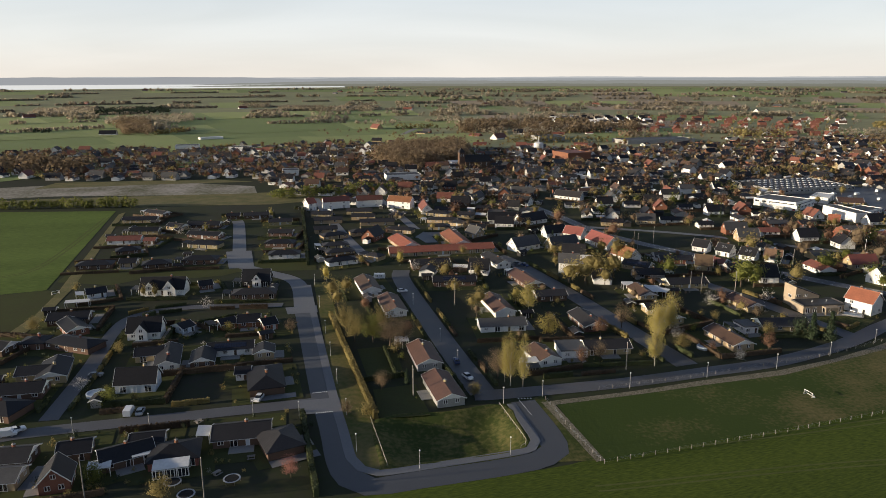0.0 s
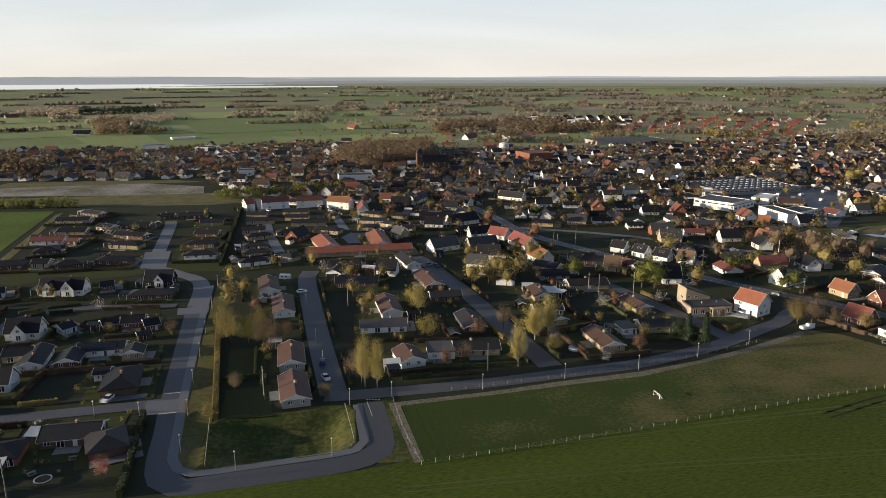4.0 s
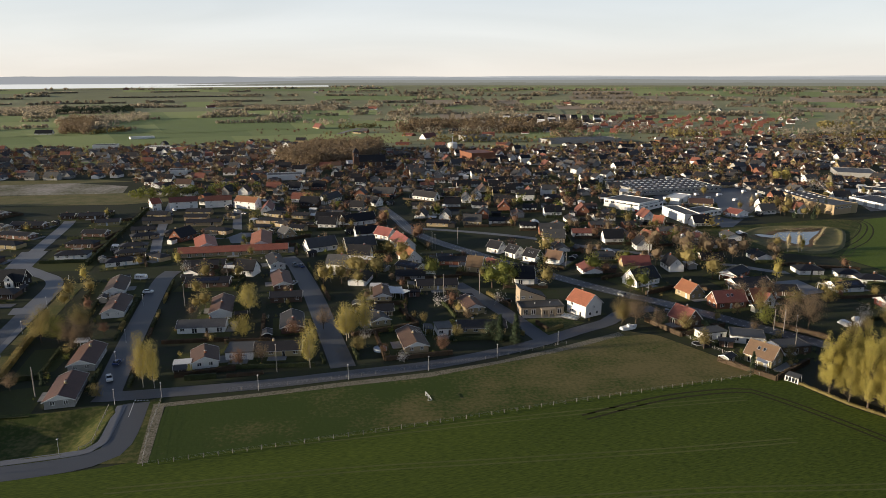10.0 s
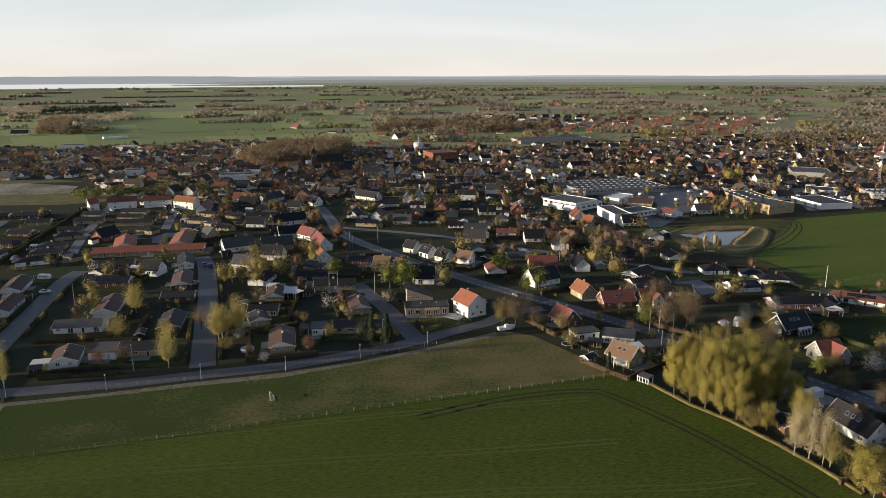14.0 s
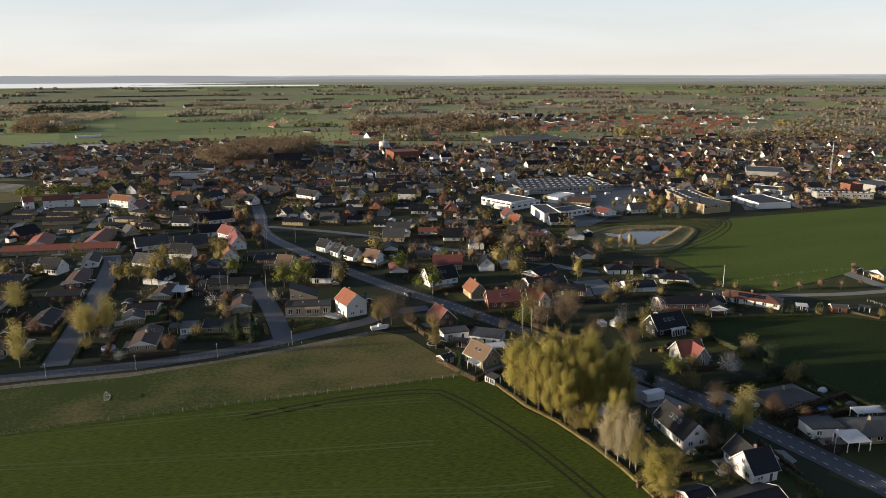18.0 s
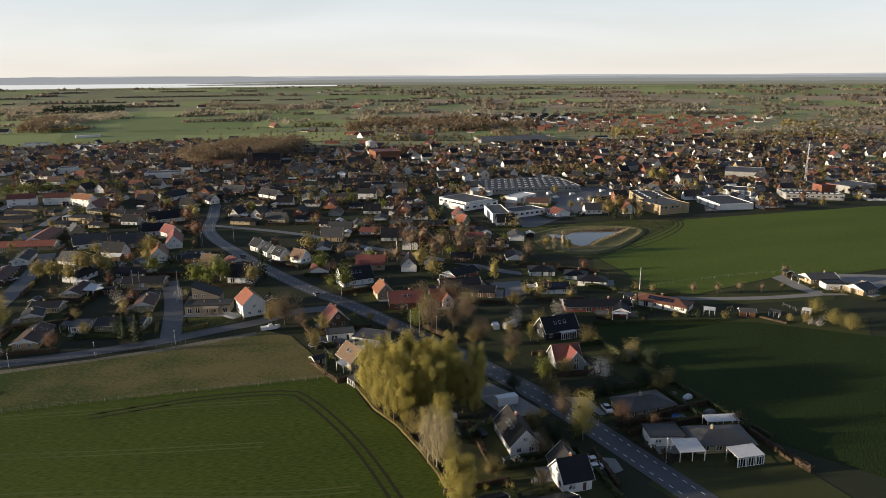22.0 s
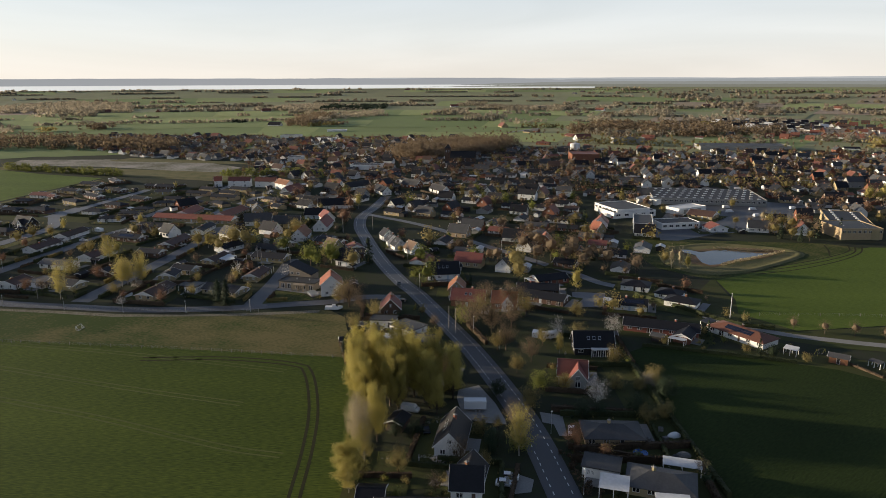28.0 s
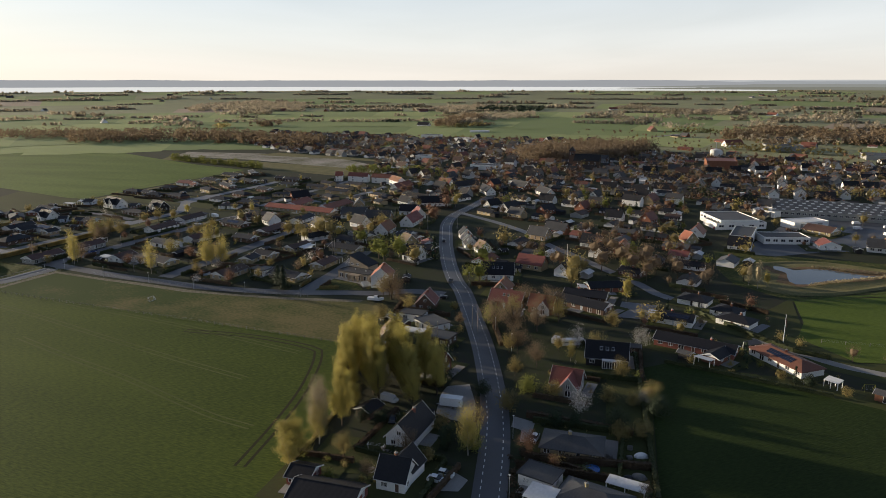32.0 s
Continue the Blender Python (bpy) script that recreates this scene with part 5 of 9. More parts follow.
house(-119.2, 449.6, -17, 8.5, 7, "b", "d", "y", hip=True)
house(-80.1, 420.9, -33, 10.9, 7, "b", "d", "w", hip=True)
house(-161.2, 488.1, 18, 18.3, 6.2, "t", "r", "w", plain=True)
house(-138.2, 492.4, 11, 17.7, 6.2, "t", "r", "w", plain=True)
house(-116.0, 485.2, -27, 17.6, 7, "t", "o", "w")
house(-178.4, 481.4, 37, 6.1, 7, "t", "o", "w")
house(-99.6, 470.8, -85, 23.9, 7, "v", "r", "w")

# community centre with its wings
house(-95.7, 354.1, 8, 54.3, 9.7, "b", "o", "y", chimney=False)
house(-114.6, 370.6, -72, 24.1, 10.6, "b", "o", "y", chimney=False)
house(-86.1, 377.2, -80, 29.9, 10.6, "b", "o", "y", chimney=False)

# ---------------------------------------------------------------- dwellings between the streets
house(-102.8, 326.3, 9, 18.1, 7.9, "b", "d", "w")
house(-93.5, 297.1, 1, 18.3, 7.9, "b", "k", "w", solar=True)
house(-131.1, 292.6, -77, 19.7, 7.9, "b", "b", "w")
house(-120.5, 264.9, -79, 19.8, 7.9, "b", "b", "w")
house(-109.8, 213.3, -80, 16.9, 7.7, "b", "b", "g")
house(-105.3, 188.7, -78, 17.3, 7.7, "b", "b", "g")
house(-62.0, 297.6, -76, 21.2, 7.9, "b", "b", "w")
house(-79.2, 262.1, -80, 19.7, 7.9, "b", "b", "w")
house(-80.8, 240.7, 4, 16.4, 7.9, "b", "g", "w")
house(-70.5, 331.0, -73, 19.3, 7, "b", "d", "w")
house(-56.1, 273.8, 6, 12.4, 7, "b", "d", "w")
house(-49.0, 242.4, -81, 15.8, 7.9, "b", "d", "w")
house(-49.6, 217.1, 2, 14.8, 7.9, "b", "d", "y")
house(-72.0, 210.6, -75, 11.2, 7.9, "b", "b", "w")
house(-61.5, 215.6, 2, 8.6, 9, "f", "g", "w")
house(-16.9, 274.9, -86, 13.6, 7, "b", "b", "y")
house(6.4, 287.2, 4, 17.1, 7.9, "b", "d", "y")
house(26.2, 314.0, -20, 7.2, 7.9, "v", "t", "y")
house(18.4, 258.3, -78, 13.4, 7, "b", "b", "y")
house(-5.3, 221.8, -80, 16.4, 7.9, "b", "b", "w")
house(19.8, 233.9, 0, 16.8, 7.9, "b", "d", "y")
house(-4.5, 316.9, -38, 12.3, 7.9, "b", "d", "y", solar=True)
house(17.4, 326.4, -4, 15.6, 7, "b", "d", "r")
house(45.7, 293.6, -4, 8.3, 8.8, "v", "k", "w", chimney=False)
house(-51.7, 358.9, 30, 15.8, 7.9, "v", "g", "w")
house(-31.1, 358.9, 20, 16.0, 7.9, "v", "g", "y")
house(-35.8, 424.7, 32, 21.4, 7.9, "v", "k", "w")
house(-28.9, 388.6, 16, 12.6, 7, "v", "k", "u")
house(-74.4, 389.5, -50, 7.9, 7, "v", "g", "y")
house(75.7, 370.6, -4, 11.3, 7.9, "v", "g", "y")
house(-5.2, 333.5, -71, 14.8, 7.9, "v", "o", "w")
house(-8.3, 363.0, -72, 19.9, 7.9, "v", "r", "w")
house(-17.9, 383.7, -43, 11.1, 7, "v", "r", "w")
house(35.8, 319.8, -49, 8.2, 7, "b", "r", "w")
house(-17.8, 254.2, 3, 10.9, 7, "b", "k", "y")
house(-17.8, 243.8, -69, 8.8, 7, "b", "d", "y")
house(6.0, 232.2, 8, 5.3, 7, "f", "g", "w")

# the old village street
house(61.6, 249.8, -60, 10.0, 8.4, "t", "o", "w")
house(95.6, 235.6, -66, 8.6, 7.4, "v", "r", "b")
house(106.7, 199.2, -55, 8.9, 7, "v", "t", "y", lights=2)
house(40.6, 348.6, -46, 7.6, 6.2, "v", "k", "w")
house(48.6, 338.4, -56, 7.6, 6.2, "v", "k", "w", lights=2)
house(56.4, 329.4, -48, 7.6, 6.4, "v", "k", "w", lights=2)
house(66.4, 325.0, -34, 7.6, 6.4, "v", "t", "w")
house(97.0, 287.8, 28, 14.0, 8.6, "v", "k", "w", lights=3)
house(40.7, 309.1, 9, 12.7, 7.9, "b", "k", "w")
house(12.5, 331.9, -4, 6.9, 7, "b", "g", "w")
house(110.8, 268.4, -73, 9.0, 6.6, "v", "o", "y")
house(120.6, 255.0, 8, 13.0, 7.0, "v", "r", "r", lights=2)
row_house = house(134.8, 257.0, 9, 9.5, 7.0, "v", "o", "r")
cross_gable(row_house, 1.5, -1, 4.4, 0.8, "roof_r", "wall_w", 2.8)
house(99.3, 221.8, 13, 9.0, 5.5, "f", "g", "w")
house(110.5, 218.1, -20, 10.6, 8, "f", "g", "w")
house(120.5, 208.0, 7, 10.2, 7, "f", "g", "b")
house(142.3, 281.0, 11, 16.8, 7.9, "b", "k", "w")
house(145.4, 270.2, -7, 22.4, 7.9, "b", "k", "w", chimney=False)
house(180.9, 273.1, 4, 12.5, 7.9, "b", "k", "w", solar=True)
house(180.3, 300.2, -3, 11.3, 8.8, "b", "k", "w", hip=True)
house(194.4, 292.4, -15, 9.6, 8.8, "b", "k", "w", hip=True)
house(199.6, 283.4, -12, 12.0, 7.9, "b", "k", "w", hip=True)
house(193.9, 250.5, 1, 25.2, 7.9, "b", "k", "r")
house(202.0, 244.6, 77, 8.6, 5.6, "b", "k", "r", chimney=False)
house(174.0, 223.3, 20, 12.5, 7.9, "v", "k", "k", chimney=False, lights=3)
house(220.4, 253.2, -36, 21.0, 8.8, "b", "r", "w", hip=True, solar=True)
house(298.3, 283.8, 6, 12.6, 7.9, "b", "g", "y")
house(298.6, 274.1, -3, 7.8, 6, "f", "k", "w")
house(307.1, 268.6, 29, 9.1, 7.9, "b", "g", "y")
house(151.7, 150.9, -78, 13.1, 7, "v", "d", "w", lights=3)
house(161.6, 132.7, 16, 6.6, 7, "v", "k", "w")
house(161.1, 136.8, -82, 5.9, 6.2, "v", "d", "w", chimney=False)
villa_d = house(172.1, 198.2, 11, 8.1, 7, "v", "r", "g", chimney=False)
cross_gable(villa_d, 1.5, -1, 5.0, 2.0, "roof_r", "wall_g", 3.0)
house(153.8, 119.4, 18, 14.4, 8.8, "b", "k", "r", chimney=False)
house(143.9, 122.2, 18, 5.3, 6.2, "b", "k", "r", chimney=False)
house(134.1, 187.7, 7, 5.9, 7, "v", "r", "r")
house(187.6, 167.4, 18, 14.0, 8.8, "b", "g", "y", hip=True)
house(200.6, 148.8, 2, 14.0, 9, "b", "g", "y", hip=True)
house(187.6, 150.6, 2, 8.0, 6, "f", "g", "w")

house(135.4, 154.4, -89, 5.6, 4.4, "s", "d", "b")
house(143.8, 296.8, 41, 14.5, 7.9, "b", "k", "r", chimney=False)
house(145.5, 325.9, -10, 10.5, 7, "b", "k", "w")

# houses up the main road
house(-51.5, 428.0, -3, 20.6, 7.9, "v", "k", "w")
house(-61.4, 506.3, 67, 24.4, 7, "v", "d", "w")
house(-32.1, 493.4, -42, 21.3, 7, "v", "k", "w")
house(-21.9, 529.4, -16, 16.5, 7.9, "v", "g", "r")
house(9.6, 510.9, -40, 20.6, 7, "v", "d", "w")



# ---------------------------------------------------------------- special buildings
def block(name, x, y, turn, ln, w, h, wall, roof, label, category="building", parapet=0.4, bays=0, doors=0, z=0.0, monitors=0):
    """A flat-roofed hall: walls, roof deck inside a parapet, window bays and gates."""
    x, y = x - w / 2 * math.sin(radians(turn)), y + w / 2 * math.cos(radians(turn))     # x, y is the middle of the front
    PLOTS.append((x, y, turn, ln, w, True))
    ob = tagged(new(name), label, category)
    ob.matrix_world = pose(x, y, z, 0, 0, turn)
    part("wall", kept(("blk", ln, w, h, wall), lambda: Shape().box(-ln / 2, ln / 2, -w / 2, w / 2, -0.2, h).mesh("wall", wall)), ob)

    def deck():
        s = Shape()
        hx, hy = ln / 2 + 0.1, w / 2 + 0.1
        k = 0
        rings = [(hx, hy, h - 0.02), (hx, hy, h + parapet), (hx - 0.35, hy - 0.35, h + parapet), (hx - 0.35, hy - 0.35, h + 0.08)]
        for a, b, c in rings:
            s.v += [(-a, -b, c), (a, -b, c), (a, b, c), (-a, b, c)]
        for j in range(3):
            for i in range(4):
                s.f.append((j * 4 + i, j * 4 + (i + 1) % 4, j * 4 + 4 + (i + 1) % 4, j * 4 + 4 + i))
                s.s.append(1)
        s.f += [(3, 2, 1, 0), (12, 13, 14, 15)]
        s.s += [1, 0]
        return s.mesh("roof", (roof, wall))
    part("roof", kept(("deck", ln, w, h, roof, wall, parapet), deck), ob)
    for i in range(bays):
        u = -ln / 2 + ln * (i + 0.5) / bays
        part("window", window_mesh(min(3.0, ln / bays * 0.6), 1.4), ob, (u, -w / 2 - 0.02, h - 2.2))
    for i in range(doors):
        u = -ln / 2 + ln * (i + 0.5) / doors
        part("gate", kept(("gate",), lambda: inset_panel(Shape(), 3.4, 3.4, 0.04, 0.12).mesh("gate", ("steel", "wall_g"))), ob, (u, -w / 2 - 0.02, 0))
    for i in range(monitors):
        u = -ln / 2 + ln * (i + 0.5) / monitors
        for r in range(max(2, int(w / 9))):
            v = -w / 2 + w * (r + 0.5) / max(2, int(w / 9))
            part("roof_monitor", kept(("mon",), lambda: Shape().prism([(-1.0, -0.9, 0), (-1.0, 0.9, 0), (-1.0, 0.7, 0.35), (-1.0, -0.5, 0.55)], (2.0, 0, 0)).mesh("roof_monitor", "roof_w")), ob, (u + (0.25 if r % 2 else -0.25) * ln / monitors, v, h + 0.08))
    return ob


def hall(*args, **kw):
    return block("industrial_hall", *args, **kw)


# the works estate
hall(144.1, 467.1, -52, 29, 24, 5.0, "wall_w", "roof_g", "long white industrial hall with a flat grey roof", bays=6)
hall(163.7, 461.6, 39, 31, 18, 3.6, "wall_w", "roof_g", "low white extension hall beside the works", bays=5)
hall(172.9, 413.9, 6, 11, 30, 5.4, "wall_w", "roof_g", "tall windowless white warehouse with a flat roof", parapet=0.5)
hall(208.2, 524.6, 11, 76, 50, 4.2, "wall_g", "roof_d", "very wide factory with rows of white roof monitors", monitors=14, bays=22)
hall(274.2, 468.9, -90, 58, 22, 5.5, "wall_y", "roof_d", "yellow works building with rows of roof lights", monitors=9, bays=10)
hall(287.6, 438.1, 21, 23, 24, 6.0, "wall_y", "roof_g", "yellow brick works office with a flat roof", bays=8)
hall(319.4, 464.9, -84, 32, 24, 3.8, "wall_w", "roof_d", "white hall with a low dark roof", doors=3)
hall(356.5, 508.1, -32, 22, 20, 3.6, "wall_w", "roof_k", "white workshop hall with a dark roof", doors=4)
hall(404.6, 485.5, -11, 39, 24, 3.8, "wall_g", "roof_d", "long works hall with rows of roof lights", monitors=10, bays=10)
hall(420.7, 498.2, 9, 11, 10, 8.0, "wall_r", "roof_d", "tall red brick works tower with a flat top", parapet=0.8)
hall(458.8, 517.2, 24, 30, 22, 5.0, "wall_g", "roof_g", "pale grey works hall with a flat roof", bays=4)
hall(405.6, 603.8, -24, 33, 40, 3.8, "wall_g", "roof_g", "wide pale storage hall with a flat roof")
house(204.5, 476.0, -20, 16.0, 12.0, "b", "b", "y", chimney=False)
house(148.2, 405.4, -34, 6.0, 7.9, "v", "o", "y")
house(211.7, 436.5, -65, 10.6, 10.6, "b", "r", "w", chimney=False)
house(126.9, 363.6, -79, 9.5, 7.9, "v", "o", "r")
hall(197.9, 487.0, 48, 24, 12, 4.0, "wall_w", "roof_w", "small white workshop with roller gates", doors=2)
hall(192.8, 433.6, 30, 24, 14, 3.6, "wall_w", "roof_d", "low white workshop with a dark roof", bays=6)
hall(165.9, 515.2, -24, 16, 14, 3.5, "wall_w", "roof_w", "small white depot with two gates", doors=2)
hall(-394.5, 1070.2, 31, 34, 12, 3.0, "wall_w", "roof_w", "long low white polytunnel beyond the town")
# sheds at the far edge of town
hall(-383.6, 905.4, 10, 28, 18, 6.0, "wall_w", "roof_d", "white riding hall with a dark roof")
hall(-316.0, 889.7, -4, 25, 16, 5.0, "wall_w", "roof_k", "long low hall with a black roof")
hall(248.1, 954.5, 14, 109, 40, 5.0, "wall_g", "roof_g", "long pale commercial halls at the edge of town")
hall(82.0, 760.8, 18, 29, 34, 8.0, "wall_r", "roof_r", "red brick school building with a red roof")
hall(-112.4, 621.2, 9, 31, 16, 4.5, "wall_w", "roof_d", "low shop building with a dark roof")
hall(-47.7, 714.7, 14, 31, 14, 5.0, "wall_w", "roof_w", "low pale hall near the church")
hall(-217.2, 656.7, 10, 15, 14, 5.0, "wall_w", "roof_k", "white shop building with a black roof")


def church():
    x, y = -54, 701
    ob = tagged(new("church"), "brick village church with a stout tower", "church")
    ob.matrix_world = pose(x, y, 0, 0, 0, 12)
    part("tower", Shape().box(-2.9, 2.9, -2.9, 2.9, -0.2, 16).mesh("tower", "wall_b"), ob)
    part("spire", lathe(Shape(), [(4.4, 16.0), (4.3, 16.4), (0.2, 20.5)], 4).mesh("spire", "roof_d"), ob, (0, 0, 0), math.pi / 4)
    part("nave", gable_wall(26, 10, 7, 13, "wall_b"), ob, (16, 0, 0))
    part("roof", gable_roof(26, 10, 7, 13, "roof_d"), ob, (16, 0, 0))
    for i in range(4):
        part("window", window_mesh(1.2, 3.4), ob, (7 + i * 6, -5.02, 2.2))
    for i in range(2):
        part("window", window_mesh(1.2, 2.2), ob, (i * 2.4 - 1.2, -2.92, 12.0))


church()


def silo(x, y, h=11.0):
    ob = tagged(new("silo_tower"), "tall pale silo tower with a mast", "silo")
    ob.matrix_world = pose(x, y, 0)
    part("drum", lathe(Shape(), [(6, -0.2), (6, h), (5, h + 0.6), (1, h + 1.6)], 16).mesh("drum", "roof_w"), ob)
    part("ladder", Shape().box(-0.5, 0.5, -6.35, -6.02, 0, h).mesh("ladder", "steel"), ob)
    part("mast", lathe(Shape(), [(0.4, h + 1), (0.25, h + 9)], 6).mesh("mast", "steel"), ob)


silo(54, 850)
hall(102.8, 992.5, 21, 43, 24, 8.0, "wall_g", "roof_g", "grey feed mill hall beside the silo")


def modern_house():
    x, y, turn = 45.0, 252.6, 4
    ob = tagged(new("house"), "modern sand-brick villa with a tall black mono-pitch roof wing", "house")
    ob.matrix_world = pose(x, y, 0, 0, 0, turn)
    PLOTS.append((x, y + 4.0, turn, 18, 16, True))
    part("wall", Shape().box(-8.4, 8.4, -3.6, 3.6, -0.2, 3.0).mesh("wall", "wall_s"), ob)
    deck = Shape().box(-8.6, 8.6, -3.8, 3.8, 3.0, 3.2)
    for q in ((-8.6, 8.6, -3.8, -3.55), (-8.6, 8.6, 3.55, 3.8), (-8.6, -8.35, -3.55, 3.55), (8.35, 8.6, -3.55, 3.55)):
        deck.box(*q, 3.2, 3.55)
    part("flat_roof", deck.mesh("flat_roof", "roof_g"), ob)
    part("wing_wall", Shape().prism([(-7.2, 3.62, -0.2), (3.0, 3.62, -0.2), (3.0, 3.62, 4.6), (-7.2, 3.62, 8.4)], (0, 7.4, 0)).mesh("wing_wall", "wall_s"), ob)
    part("wing_roof", Shape().prism([(-7.6, 3.3, 8.62), (3.4, 3.3, 4.52), (3.4, 3.3, 4.76), (-7.6, 3.3, 8.86)], (0, 8.1, 0)).mesh("wing_roof", "roof_k"), ob)
    part("porch", Shape().box(-1.0, 4.6, -6.4, -3.82, 2.5, 2.95).mesh("porch", "wall_s"), ob)
    for u in (-0.7, 1.8, 4.3):
        part("pillar", kept(("pil",), lambda: Shape().box(-0.3, 0.3, -0.3, 0.3, -0.1, 2.5).mesh("pillar", "wall_s")), ob, (u, -6.1, 0))
    for u in (-6.6, -3.6, 0.4, 3.2, 6.6):
        part("window", window_mesh(1.6, 2.1), ob, (u, -3.62, 0.2))
    for u in (-6.0, -3.0):
        part("window", window_mesh(1.4, 1.0), ob, (u, 3.60, 4.4))
    part("window", window_mesh(2.0, 1.2), ob, (-7.22, 7.0, 3.4), -math.pi / 2)
    for u in (-2.0, 4.0):
        part("roof_vent", kept(("vent",), lambda: lathe(Shape(), [(0.22, 0), (0.22, 0.5), (0.3, 0.55), (0.1, 0.7)], 8).mesh("roof_vent", "steel")), ob, (u, 0.6, 3.2))
    sheet("terrace", [(x - 8 + k, y - 7.4 + q) for k, q in ((0, 0), (15, 0), (15, 3.6), (0, 3.6))], 0.08, "paving", "pale paved garden terrace", "terrace")


modern_house()


def canopy(name, x, y, turn, ln, w, h, roof, label, category, posts=6, glazed=False):
    """A light roof on posts: carport, pergola, conservatory."""
    ob = tagged(new(name), label, category)
    ob.matrix_world = pose(x, y, 0, 0, 0, turn)
    part("roof", Shape().prism([(-ln / 2, -w / 2, h - 0.1), (-ln / 2, w / 2, h + 0.25), (-ln / 2, w / 2, h + 0.37), (-ln / 2, -w / 2, h + 0.02)], (ln, 0, 0)).mesh("roof", roof), ob)
    for i in range(posts // 2):
        u = -ln / 2 + 0.2 + (ln - 0.4) * i / max(1, posts // 2 - 1)
        for sg in (-1, 1):
            part("post", kept(("post", h), lambda: Shape().box(-0.08, 0.08, -0.08, 0.08, -0.1, h - 0.02).mesh("post", "white")), ob, (u, sg * (w / 2 - 0.15), 0))
    if glazed:
        n = max(2, int(ln / 1.4))
        for i in range(n):
            part("window", window_mesh(round(ln / n, 1), round(h - 0.5, 1)), ob, (-ln / 2 + ln * (i + 0.5) / n, -w / 2 + 0.1, 0.2))
    return ob


canopy("conservatory", 176.8, 220.4, 21, 6.0, 4.0, 2.7, "roof_w", "white glazed conservatory against a house", "conservatory", 6, True)
canopy("conservatory", -169.9, 150.8, 11, 7.9, 4.0, 2.6, "roof_w", "long white glazed conservatory behind a house", "conservatory", 8, True)
canopy("carport", 191.3, 143.6, 4, 6.3, 5.6, 2.6, "roof_w", "open carport with a white sheet roof", "carport")
canopy("carport", 204.6, 157.4, 4, 8.5, 3.2, 2.3, "roof_w", "low lean-to with a white sheet roof", "lean-to")
canopy("carport", 203.6, 140.8, 12, 7.0, 4.6, 2.6, "roof_w", "white pergola with a translucent sheet roof", "pergola", 8, True)
canopy("carport", -10.9, 276.3, -41, 11, 4.5, 2.5, "roof_w", "open carport with a white sheet roof", "carport")
canopy("carport", 0.9, 301.6, 7, 11, 3.5, 2.6, "roof_w", "covered terrace with a white sheet roof", "carport")
canopy("carport", -11.3, 276.2, -3, 5, 8, 2.5, "roof_w", "open carport with a white sheet roof", "carport")
canopy("carport", -77.3, 204.9, 9, 5.5, 3.5, 2.5, "roof_w", "garden shelter with a white sheet roof", "carport")
canopy("carport", -116.9, 225.6, 9, 4.5, 4.0, 2.5, "roof_w", "covered terrace with a white sheet roof", "carport")
canopy("carport", 111.2, 206.9, 13, 9.0, 4.0, 2.5, "roof_w", "covered terrace with a white sheet roof", "carport")
canopy("carport", -19.9, 284.5, -4, 5, 4, 2.5, "roof_w", "garden shelter with a white sheet roof", "carport")
canopy("greenhouse", 108.4, 184.6, -53, 4.0, 2.8, 2.0, "roof_g", "small grey-roofed greenhouse beside the field fence", "greenhouse", 4, True)
canopy("carport", -178.4, 157.2, 23, 5, 4, 2.5, "roof_w", "garden shelter with a white canvas roof", "carport")
canopy("carport", -186.2, 151.7, 15, 5, 3.5, 2.4, "roof_w", "small white garden pavilion", "carport")
canopy("carport", -244.7, 275.4, 11, 9, 3.0, 2.5, "roof_w", "covered terrace with a white sheet roof", "carport")
canopy("carport", 104.5, 195.2, 47, 5, 3.5, 2.5, "roof_w", "white covered terrace beside a house", "carport")

# ---------------------------------------------------------------- pond, basin, verges
def banked(name, ring, rim, crest, inner, z_in, mat, label, category, mat_in=None):
    """A hollow with raised banks: outer foot, crest, inner foot, bottom."""
    c = Vector((sum(p[0] for p in ring) / len(ring), sum(p[1] for p in ring) / len(ring), 0))
    line = [p for p in smooth_line(list(ring) + [ring[0]], 5.0)][:-1]
    v, f, n = [], [], len(line)
    for k, z in ((1.0, -0.05), (1 - rim * 0.5, crest), (1 - rim, crest), (1 - rim * 0.4 - inner * 0.6, crest * 0.4 + z_in * 0.6), (1 - inner, z_in), (1 - inner * 1.3, z_in - 0.1 * abs(z_in))):
        for p in line:
            q = c + (p - c) * k
            v.append((q.x, q.y, z + 0.12 * noise.noise((q.x * 0.2, q.y * 0.2, k)) * (0 < k < 1)))
    for j in range(5):
        for i in range(n):
            f.append((j * n + i, j * n + (i + 1) % n, j * n + n + (i + 1) % n, j * n + n + i))
    f.append(tuple(range(5 * n, 6 * n)))
    me = mesh_of(name, v, f, mat)
    bm = bmesh.new()
    bm.from_mesh(me)
    bmesh.ops.triangulate(bm, faces=[q for q in bm.faces if len(q.verts) > 4])
    bmesh.ops.recalc_face_normals(bm, faces=bm.faces)
    if sum(q.normal.z for q in bm.faces) < 0:
        bmesh.ops.reverse_faces(bm, faces=bm.faces)
    bm.to_mesh(me)
    bm.free()
    me.polygons.foreach_set("use_smooth", [True] * len(me.polygons))
    return tagged(new(name, me), label, category, "", "structure")


